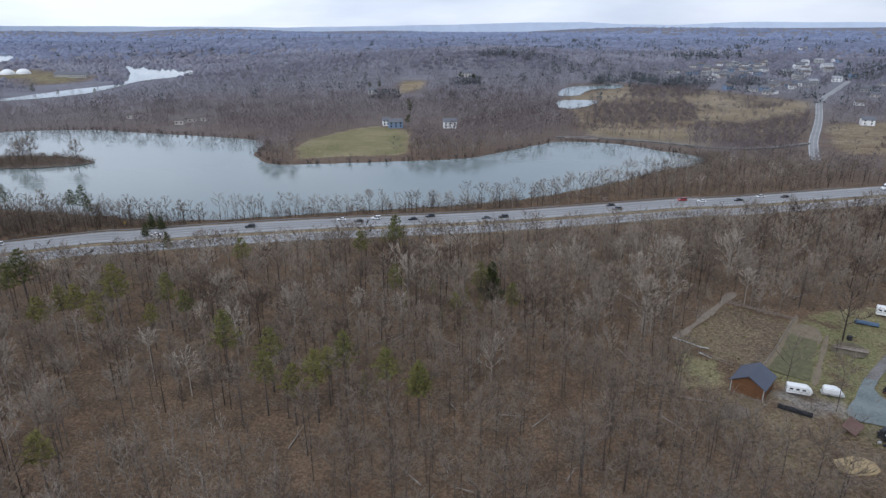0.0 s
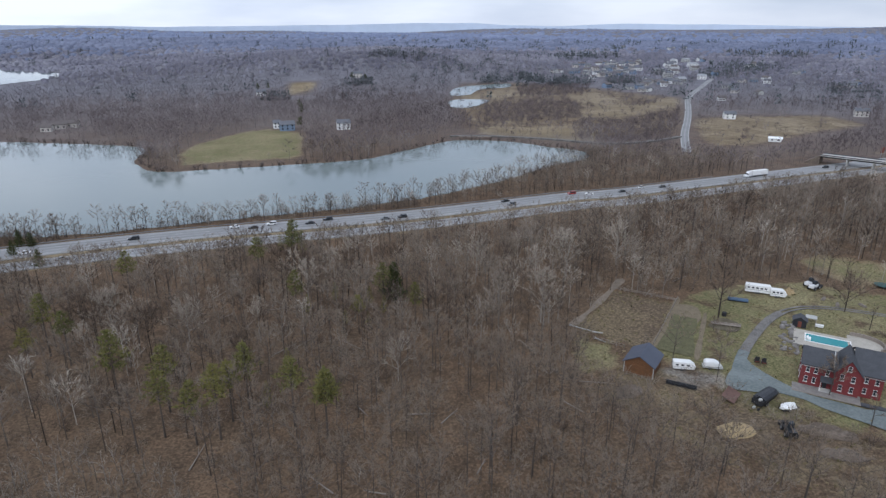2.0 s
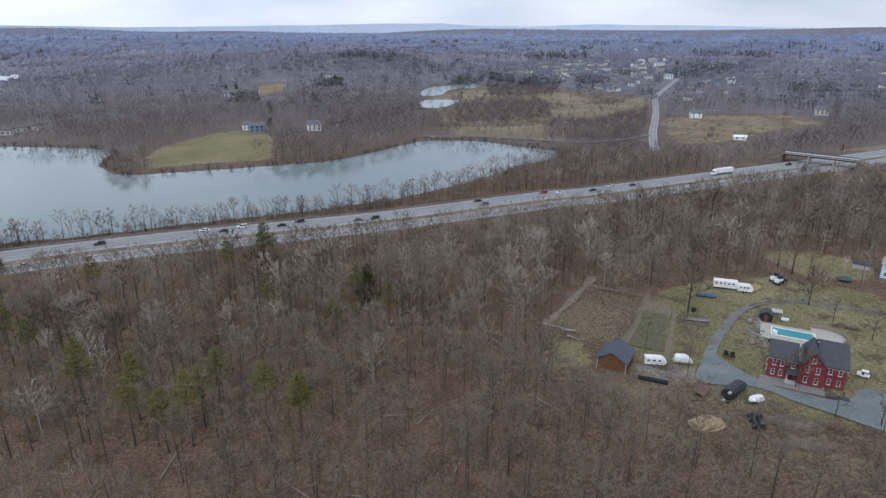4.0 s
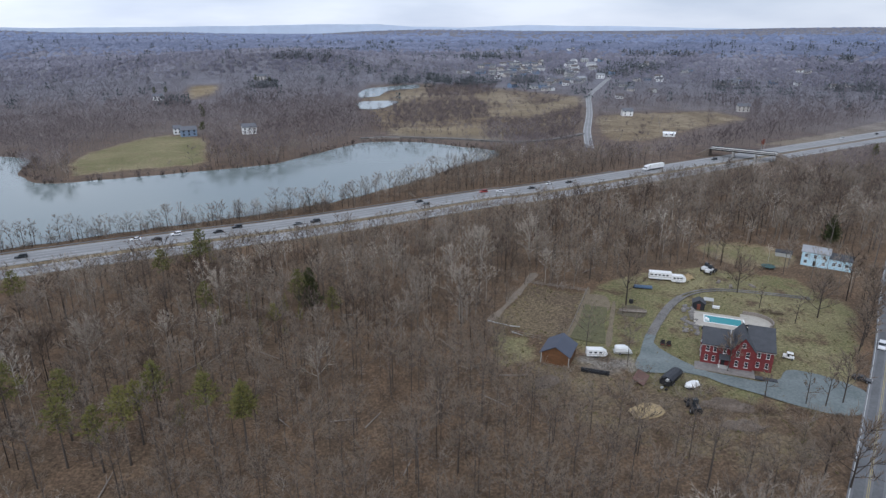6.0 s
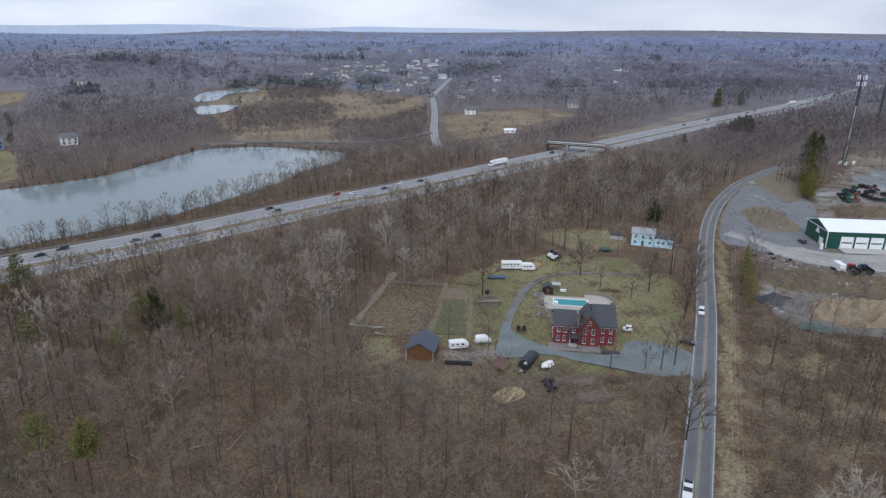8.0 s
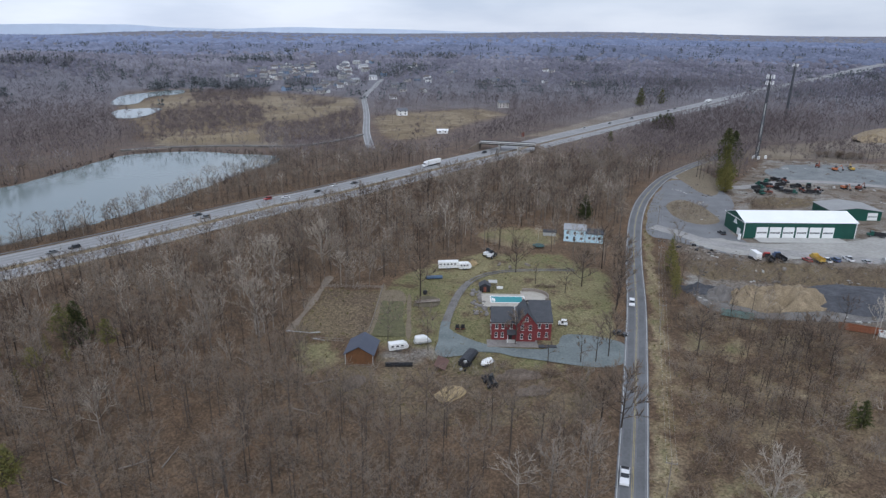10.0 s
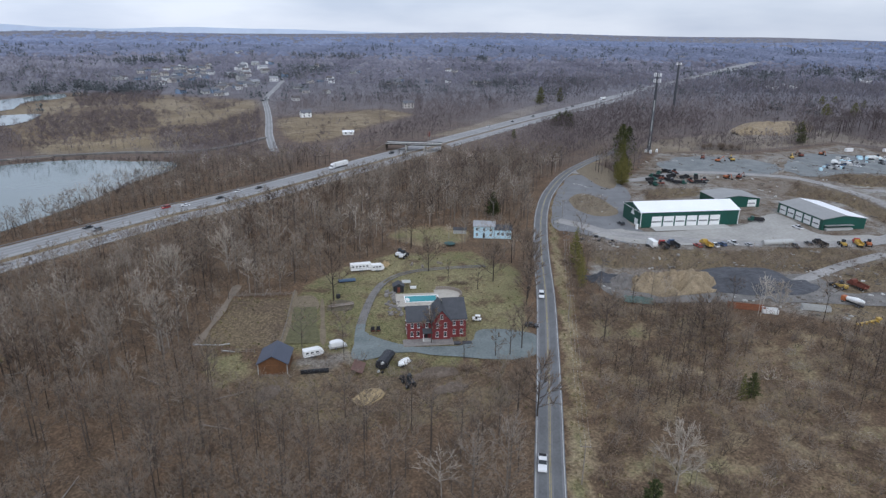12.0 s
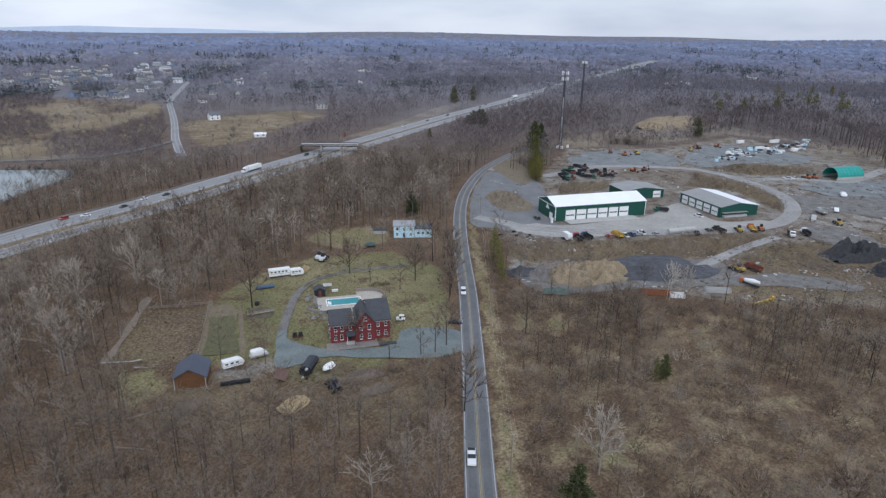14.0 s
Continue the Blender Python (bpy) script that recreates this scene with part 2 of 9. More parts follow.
PAINT_RED = material("dull_red_paint", (0.36, 0.035, 0.03), 0.5, 0, 0.2, 0.8)
GLASS = glossy("dark_window_glass", (0.03, 0.035, 0.04), 0.12, shine=0.3)
LAKEWATER = glossy("lake_water", (0.14, 0.174, 0.164), 0.08, 0, 0.03, 0.25, 0.4)
POOLWATER = glossy("pool_water", (0.055, 0.26, 0.28), 0.12, 0, 0.1, 1.2, 0.15)


# ---- builders ----
def empty_bm():
    return bmesh.new()


def box(bm, x0, x1, y0, y1, z0, z1, m=None):
    v = [bm.verts.new(p) for p in ((x0, y0, z0), (x1, y0, z0), (x1, y1, z0), (x0, y1, z0), (x0, y0, z1), (x1, y0, z1), (x1, y1, z1), (x0, y1, z1))]
    for f in ((3, 2, 1, 0), (4, 5, 6, 7), (0, 1, 5, 4), (1, 2, 6, 5), (2, 3, 7, 6), (3, 0, 4, 7)):
        bm.faces.new([v[i] for i in f])
    if m is not None:
        bmesh.ops.transform(bm, matrix=m, verts=v)
    return v


def boxed(x0, x1, y0, y1, z0, z1, bevel=0.0):
    bm = empty_bm()
    box(bm, x0, x1, y0, y1, z0, z1)
    if bevel:
        bmesh.ops.bevel(bm, geom=list(bm.edges), offset=bevel, segments=2, affect="EDGES", profile=0.6)
    return bm


def extrude_profile(bm, pts, x0, x1, axis="x"):
    """A solid from a closed outline. axis x: outline in (y, z), drawn out from x0 to x1; axis y: outline in (x, z)."""
    def at(p, q):
        return (q, p[0], p[1]) if axis == "x" else (p[0], q, p[1])
    a = [bm.verts.new(at(p, x0)) for p in pts]
    b = [bm.verts.new(at(p, x1)) for p in pts]
    k = len(pts)
    faces = [bm.faces.new(a[::-1]), bm.faces.new(b)]
    for i in range(k):
        faces.append(bm.faces.new((a[i], a[(i + 1) % k], b[(i + 1) % k], b[i])))
    bmesh.ops.recalc_face_normals(bm, faces=faces)
    return a + b


def tube(bm, p0, p1, r0, r1, n=6):
    p0, p1 = Vector(p0), Vector(p1)
    turn = (p1 - p0).to_track_quat("Z", "Y").to_matrix()
    rings = []
    for p, r in ((p0, r0), (p1, r1)):
        rings.append([bm.verts.new(p + turn @ Vector((r * math.cos(2 * math.pi * i / n), r * math.sin(2 * math.pi * i / n), 0))) for i in range(n)])
    for i in range(n):
        bm.faces.new((rings[0][i], rings[0][(i + 1) % n], rings[1][(i + 1) % n], rings[1][i]))
    bm.faces.new(rings[0][::-1])
    bm.faces.new(rings[1])


def cable(bm, pts, r):
    """One unbroken thin cable through the points."""
    rings = [[bm.verts.new(Vector(p) + Vector(o) * r) for o in ((0, 0, 1), (0.87, 0, -0.5), (-0.87, 0, -0.5))] for p in pts]
    for a, b in zip(rings[:-1], rings[1:]):
        for k in range(3):
            bm.faces.new((a[k], a[(k + 1) % 3], b[(k + 1) % 3], b[k]))


def part(name, bm, mat, parent=None, label=""):
    me = bpy.data.meshes.new(name)
    bm.to_mesh(me)
    bm.free()
    me.materials.append(mat)
    ob = new(name, me)
    if parent is not None:
        ob.parent = parent
    return tagged(ob, label)


def again(ob, parent, m):
    """Another part on the same mesh, at m under parent."""
    o = new(ob.name.split(".")[0], ob.data)
    o.parent, o.matrix_basis = parent, m
    return o


def thing(name, x, y, turn=0.0, label="", category="", group="", z=None):
    ob = new(name)
    ob.empty_display_size = 0.5
    ob.matrix_basis = pose(x, y, float(lie(x, y)) if z is None else z, 0, 0, turn)
    return tagged(ob, label, category, group)


def smooth_line(pts, step=6.0, closed=False):
    """A rounded line through the points, as an array of x, y."""
    p = np.array(pts, float).reshape(-1, 2)
    k, out = len(p), []
    for i in range(k if closed else k - 1):
        a, b, c, d = (p[(i + j) % k] if closed else p[min(max(i + j, 0), k - 1)] for j in (-1, 0, 1, 2))
        n = max(2, int(np.hypot(*(c - b)) / step))
        t = (np.arange(n) / n)[:, None]
        out.append(0.5 * (2 * b + (c - a) * t + (2 * a - 5 * b + 4 * c - d) * t ** 2 + (3 * b - a - 3 * c + d) * t ** 3))
    return np.vstack(out + ([] if closed else [p[-1:]]))


def beside(line, off):
    """The line moved off metres to its right."""
    t = np.gradient(line, axis=0)
    t /= np.hypot(t[:, 0], t[:, 1])[:, None] + 1e-9
    return line + np.reshape(off, (-1, 1)) * np.stack([t[:, 1], -t[:, 0]], 1)


def ribbon(name, line, a, b, z, mat, label="", thick=0.0):
    """A strip along the line, from a to b metres to its right."""
    l, r = beside(line, a), beside(line, b)
    k = len(line)
    zz = lie(line[:, 0], line[:, 1]) + z
    verts = np.vstack([np.column_stack([l, zz]), np.column_stack([r, zz])])
    faces = [(i + 1, i, k + i, k + i + 1) for i in range(k - 1)]
    if thick:
        low = verts.copy()
        low[:, 2] -= thick
        verts = np.vstack([verts, low])
        faces += [(i, i + 1, 2 * k + i + 1, 2 * k + i) for i in range(k - 1)] + [(k + i + 1, k + i, 3 * k + i, 3 * k + i + 1) for i in range(k - 1)]
    me = bpy.data.meshes.new(name)
    me.from_pydata(verts.tolist(), [], faces)
    me.materials.append(mat)
    return tagged(new(name, me), label, "", "", "structure")


def dashes(name, line, off, z, mat, width=0.15, dash=3.0, gap=9.0):
    """Broken lane marks along the line."""
    c = beside(line, off)
    d = np.concatenate([[0], np.cumsum(np.hypot(*np.diff(c, axis=0).T))])
    verts, faces = [], []
    for s in np.arange(0, d[-1] - dash, dash + gap):
        p, q = (np.array([np.interp(u, d, c[:, 0]), np.interp(u, d, c[:, 1])]) for u in (s, s + dash))
        n = np.array([-(q - p)[1], (q - p)[0]]) / dash * width / 2
        k = len(verts)
        verts += [(*v, float(lie(*v)) + z) for v in (p + n, p - n, q - n, q + n)]
        faces.append((k, k + 1, k + 2, k + 3))
    me = bpy.data.meshes.new(name)
    me.from_pydata(verts, [], faces)
    me.materials.append(mat)
    return tagged(new(name, me), "", "", "", "structure")


def sheet(name, pts, z, mat, step=6.0, rough=0.0, label="", drape=False):
    """A flat patch with a rounded, slightly uneven outline."""
    line = smooth_line(pts, step, True)
    if rough:
        w = [noise.noise((p[0] / 14, p[1] / 14, 3.3)) for p in line]
        line = beside(line, np.array(w) * rough)
    bm = empty_bm()
    f = bm.faces.new([bm.verts.new((*p, z + (float(lie(*p)) if drape else 0.0))) for p in line])
    f.normal_update()
    if f.normal.z < 0:
        f.normal_flip()
    bmesh.ops.triangulate(bm, faces=[f])
    ob = part(name, bm, mat)
    return tagged(ob, label, "", "", "structure")


def inside(pts, x, y):
    """Which of the points x, y lie in the outline."""
    p = np.array(pts, float).reshape(-1, 2)
    x, y = np.asarray(x), np.asarray(y)
    hit = np.zeros(x.shape, bool)
    for (ax, ay), (bx, by) in zip(p, np.roll(p, -1, 0)):
        cut = (ay > y) != (by > y)
        hit ^= cut & (x < (bx - ax) * (y - ay) / (by - ay + 1e-12) + ax)
    return hit


def gap_to(line, x, y):
    """Distance of the points x, y from a line."""
    best = np.full(np.asarray(x).shape, 1e9)
    for (ax, ay), (bx, by) in zip(line[:-1], line[1:]):
        dx, dy = bx - ax, by - ay
        t = np.clip(((x - ax) * dx + (y - ay) * dy) / (dx * dx + dy * dy + 1e-9), 0, 1)
        best = np.minimum(best, np.hypot(x - ax - t * dx, y - ay - t * dy))
    return best


# ---- the plan: outlines of water, fields and yards ----
LAKE = [(-470.7, 497.1), (-395.7, 560.4), (-326.9, 573.3), (-262.9, 556.9), (-184.1, 530.6), (-146.2, 510.9), (-139.9, 462.6), (-117.7, 425.1), (-87.3, 425.0), (-25.5, 434.0),
        (18.6, 445.4), (56.8, 477.9), (90.3, 509.0), (119.0, 508.0), (145.0, 496.0), (166.0, 470.0), (181.0, 456.0), (186.0, 440.0), (170.0, 418.0), (144.3, 405.3), (100.8, 368.2), (35.5, 328.5), (-24.8, 313.4),
        (-75.5, 303.1), (-125.4, 292.0), (-165.0, 299.5), (-229.8, 311.9), (-299.2, 304.2)]
ISLAND = [(-333.0, 431.0), (-320.3, 447.4), (-291.3, 453.6), (-255.2, 440.3), (-241.9, 428.9), (-254.6, 417.9), (-280.7, 410.8), (-318.9, 411.4)]
POND_A = [(149.9, 840.7), (173.1, 911.6), (219.7, 940.8), (263.5, 956.2), (249.2, 911.4), (205.6, 895.2), (179.8, 845.5)]
POND_B = [(131.9, 735.4), (144.4, 792.2), (180.4, 796.6), (192.1, 780.3), (163.8, 735.1), (144.7, 720.7)]
RIVER = [(-595.6, 777.4), (-571.8, 824.4), (-548.8, 938.8), (-520.1, 1041.9), (-591.2, 1217.9), (-689.5, 1411.0), (-559.6, 1327.7), (-484.0, 1264.5), (-468.9, 1168.9), (-504.6, 1078.3), (-494.3, 905.9), (-528.2, 824.7)]
RIVER_BEND = [(-1369.4, 1833.5), (-1257.9, 1857.2), (-1187.1, 1819.5), (-1098.0, 1668.4), (-1059.8, 1558.3), (-1102.4, 1468.2)]
HIGHWAY = smooth_line([(-900, -120), (-480, 130), (-194.6, 259.1), (-140.8, 277.3), (-73.1, 292.7), (27.7, 307.8), (128.9, 331.9), (158.3, 335.2), (323.0, 375.7), (559.0, 431.0), (766.3, 458.7), (873.6, 478.1), (1098.4, 525.5), (1528.1, 591.4), (1888.5, 639.7)], 8)
LANE = smooth_line([(-60, -60), (20, 4), (90.0, 54.7), (117.4, 74.1), (143.4, 92.7), (177.4, 117.4), (212.0, 143.9), (246.1, 168.9), (277.9, 190.3), (312.2, 209.8), (359.8, 230.9), (400.9, 242.5), (442.7, 251.0), (512.1, 262.9)], 4)
TOWN_ROAD = smooth_line([(262.0, 436.0), (301.6, 508.5), (340.2, 572.5), (367.2, 617.5), (407.4, 687.4), (441.1, 747.1), (476.6, 800.9), (528.6, 868.1), (586.8, 945.5), (641.1, 1013.4)], 8)
CAUSEWAY = smooth_line([(96.0, 531.0), (122.1, 528.6), (159.9, 513.0), (182.0, 500.0), (200.1, 486.0), (221.4, 477.0), (246.2, 479.0), (270.6, 488.5), (292.0, 500.0)], 6)
LAWN = [(116.1, 184.9), (138.4, 194.0), (171.7, 191.8), (195.9, 171.4), (195.6, 141.9), (157.9, 110.7), (134.4, 92.9), (122.5, 105.5), (96.1, 110.3), (97.5, 132.6), (87.2, 149.8)]
BACK_FIELD = [(181.2, 209.5), (197.1, 217.2), (213.9, 205.3), (217.4, 190.1), (203.4, 179.9), (186.2, 186.0)]
CORRAL = [(95.5, 195.7), (113.1, 181.9), (87.6, 150.5), (80.9, 153.8), (71.2, 168.8)]
CORRAL_LOW = [(70.8, 166.9), (80.0, 152.3), (72.5, 138.8), (63.2, 142.4), (64.3, 155.8)]
ROUGH_YARD = [(66.6, 148.7), (84.8, 146.2), (97.4, 130.1), (132.6, 92.6), (114.1, 78.3), (90.8, 89.1), (70.3, 108.7), (60.4, 132.1)]
DEPOT = [(253.2, 164.1), (280.8, 184.7), (335.9, 215.3), (377.6, 228.1), (362.1, 194.4), (421.0, 207.9), (492.1, 230.8), (542.3, 174.8), (659.6, 137.2), (633.7, 69.8), (662.8, -3.4), (376.4, -21.5),
         (263.5, -12.7), (234.5, 28.3), (212.8, 68.1), (197.9, 104.8), (211.2, 122.8), (232.3, 131.2), (244.4, 149.2)]
DEPOT_BANK = [(228.8, 134.9), (249.5, 124.6), (284.9, 86.6), (319.1, 56.5), (330.3, 38.4), (279.1, 54.6), (248.7, 86.4), (226.4, 112.5)]
HILLSIDE = [(479.7, 245.9), (561.7, 258.5), (634.0, 235.8), (747.0, 219.3), (718.3, 151.0), (669.5, 74.9), (668.2, -3.2), (575.6, -5.5), (663.0, 83.3), (666.3, 138.8), (562.5, 181.8), (499.1, 223.6)]
SCRUB = [(218.8, 135.5), (193.9, 109.9), (207.7, 70.5), (231.8, 27.8), (261.2, -20.9), (150.5, -29.6), (78.6, 41.5), (125.2, 72.6)]
VERGE = beside(LANE, 6.4)
SHORE_FIELD = [(-116.2, 484.1), (-112.1, 522.6), (-84.0, 580.7), (-62.7, 599.0), (-33.1, 576.9), (-27.5, 535.6), (-25.5, 458.4), (-66.0, 452.0), (-105.2, 444.4)]
UPPER_FIELD = [(-68.9, 941.7), (-63.7, 1008.7), (-24.5, 1016.5), (-26.3, 937.8), (-39.0, 888.9), (-59.3, 877.7)]
MARSH = [(141.8, 797.7), (188.7, 951.6), (277.1, 969.1), (374.0, 892.7), (445.0, 771.9), (386.6, 660.7), (297.7, 513.5), (230.3, 513.5), (152.1, 533.5), (120.4, 567.7), (128.4, 666.8)]
THICKETS = [[(175.9, 748.4), (250.8, 779.9), (296.8, 754.9), (252.2, 629.4), (199.5, 605.6), (145.3, 612.6)], [(263.9, 917.0), (341.1, 964.0), (385.8, 933.9), (337.2, 836.4), (280.7, 814.5), (245.9, 827.8)],
            [(248.6, 620.0), (283.0, 602.8), (387.0, 669.0), (302.5, 519.6), (247.9, 486.4), (221.4, 488.0), (201.7, 503.1)], [(330.0, 722.0), (392.0, 752.0), (404.0, 741.0), (352.0, 706.0)]]
REEDS = [[(272.2, 682.2), (324.3, 721.4), (398.9, 768.1), (448.4, 775.4), (415.3, 715.5), (365.8, 669.3), (301.1, 632.2), (260.8, 645.5)], [(302.1, 802.5), (363.4, 860.4), (359.1, 747.5), (318.7, 721.7), (296.8, 754.9)],
         [(132.0, 574.2), (219.8, 574.8), (239.4, 533.9), (211.4, 488.4), (161.0, 518.0), (123.4, 538.6)], [(142.0, 815.0), (170.0, 830.0), (240.0, 905.0), (262.0, 905.0), (230.0, 822.0), (180.0, 800.0)]]
MEADOW = [(304.9, 490.0), (345.0, 572.0), (370.6, 610.4), (427.1, 616.9), (517.1, 598.3), (509.4, 532.1), (419.2, 500.2), (328.1, 452.8), (297.0, 456.6)]
RAMP_GRASS = [(396.4, 410.9), (499.6, 435.4), (660.2, 489.5), (733.1, 490.8), (599.9, 442.9), (450.2, 403.6)]
PLANT_FIELD = [(-949.7, 1290.3), (-934.5, 1369.2), (-778.8, 1306.3), (-619.5, 1173.3), (-608.9, 1045.3), (-642.6, 1010.6), (-758.5, 1134.4), (-857.3, 1161.3)]
BLUE_PLOT = [(197.3, 174.2), (230.2, 201.1), (244.7, 183.3), (227.3, 163.6), (206.9, 150.2)]
PALE_STAND = [(-81.2, 122.8), (-61.8, 127.3), (-39.1, 118.6), (-29.6, 99.1), (-50.7, 90.6), (-74.5, 99.3)]
CORRAL_MID = [(80.0, 166.0), (92.0, 184.0), (108.0, 181.0), (99.0, 166.0), (89.5, 153.5), (82.0, 154.5)]
TRAILER_TRACK = [(84.2, 140.5), (88.4, 143.4), (96.6, 139.1), (104.4, 134.4), (101.3, 128.7), (92.5, 130.0), (87.1, 126.6), (81.7, 132.6)]
WILD = [[(356.8, 171.1), (374.3, 169.6), (394.1, 146.6), (370.0, 142.6), (337.2, 159.5)], [(410.2, 107.4), (454.8, 112.7), (445.6, 77.5), (413.7, 52.0), (376.1, 43.1), (392.4, 57.4), (417.6, 78.3)],
        [(528.7, 215.7), (591.0, 224.8), (603.5, 201.3), (560.2, 181.0), (519.5, 191.4)], [(301.9, 187.3), (323.2, 192.5), (325.7, 180.1), (306.7, 165.6), (286.5, 163.0), (284.9, 172.8)], [(479.5, 107.5), (514.2, 99.7), (540.1, 49.6), (511.1, 46.0), (476.2, 76.5)]]
BANKS = [[(303.1, 78.8), (331.2, 43.6), (322.9, 42.9), (278.6, 55.3), (269.0, 68.6)], [(315.0, 39.1), (331.3, 20.9), (302.3, 16.9), (286.9, 27.0), (283.9, 35.1), (275.4, 49.9)], [(239.2, 136.7), (244.7, 122.1), (299.6, 67.2), (279.3, 61.8), (258.0, 90.8), (247.7, 94.4), (226.3, 111.6), (219.1, 116.6), (222.9, 127.1)]]
RUBBLE = [(286.1, 51.6), (327.3, 33.0), (388.2, -5.1), (269.3, -16.0), (231.8, 27.8), (225.8, 47.5)]
HALLS = [(268.9, 141.2), (332.5, 176.1), (395.3, 124.4), (418.5, 62.2), (352.1, 47.3), (288.6, 87.8)]
DARK_STRIP = [(91.0, 151.9), (91.8, 153.6), (99.0, 162.6), (106.6, 172.0), (107.8, 172.2), (112.0, 168.6), (112.2, 167.2), (105.0, 156.8), (98.6, 146.4), (97.4, 146.2)]
PALE_WOODS = [(79.7, 267.2), (115.3, 276.0), (151.8, 256.9), (120.1, 207.1), (92.8, 208.4), (72.2, 181.3), (53.4, 194.7)]
HILLWOOD = [(0.0, 545.0), (60.0, 505.0), (112.0, 540.0), (118.0, 660.0), (165.0, 960.0), (250.0, 1300.0), (-60.0, 1320.0), (-20.0, 1040.0), (-5.0, 800.0)]
CLEARINGS = [[(171.9, 96.9), (184.7, 78.4), (172.7, 72.7), (157.5, 86.3)], [(115.4, 53.7), (135.9, 30.7), (124.1, 26.9), (104.1, 45.6)], [(201.7, 47.6), (208.7, 34.7), (178.7, 27.5), (176.2, 39.7)], [(172.8, 20.1), (180.5, 7.9), (160.4, 5.1), (155.1, 14.3)]]
STANDS = [[(183.0, 97.0), (216.5, 67.2), (152.0, 43.5), (136.7, 58.1), (144.0, 72.0)], [(221.7, 36.3), (252.2, 8.3), (236.0, -12.0), (183.0, -6.0), (175.1, 18.2)]]
WATERS = [LAKE, POND_A, POND_B, RIVER, RIVER_BEND]


# ---- ground ----
def spread(lo, hi, fine_lo, fine_hi, fine, grow):
    """Grid lines: evenly fine in the middle, ever wider outwards."""
    mid = list(np.arange(fine_lo, fine_hi, fine))
    up, s = [mid[-1]], fine
    while up[-1] < hi:
        s = min(s * grow, 160)
        up.append(up[-1] + s)
    down, s = [mid[0]], fine
    while down[-1] > lo:
        s = min(s * grow, 160)
        down.append(down[-1] - s)
    return np.array(down[:0:-1] + mid + up[1:])


def soft(pts, x, y, width=3.0):
    """1 well inside the outline, 0 outside, with a soft uneven edge."""
    p = np.array(list(pts) + [pts[0]], float).reshape(-1, 2)
    d = gap_to(p, x, y) * np.where(inside(pts, x, y), 1, -1)
    return np.clip(0.5 + d / (2 * width), 0, 1)


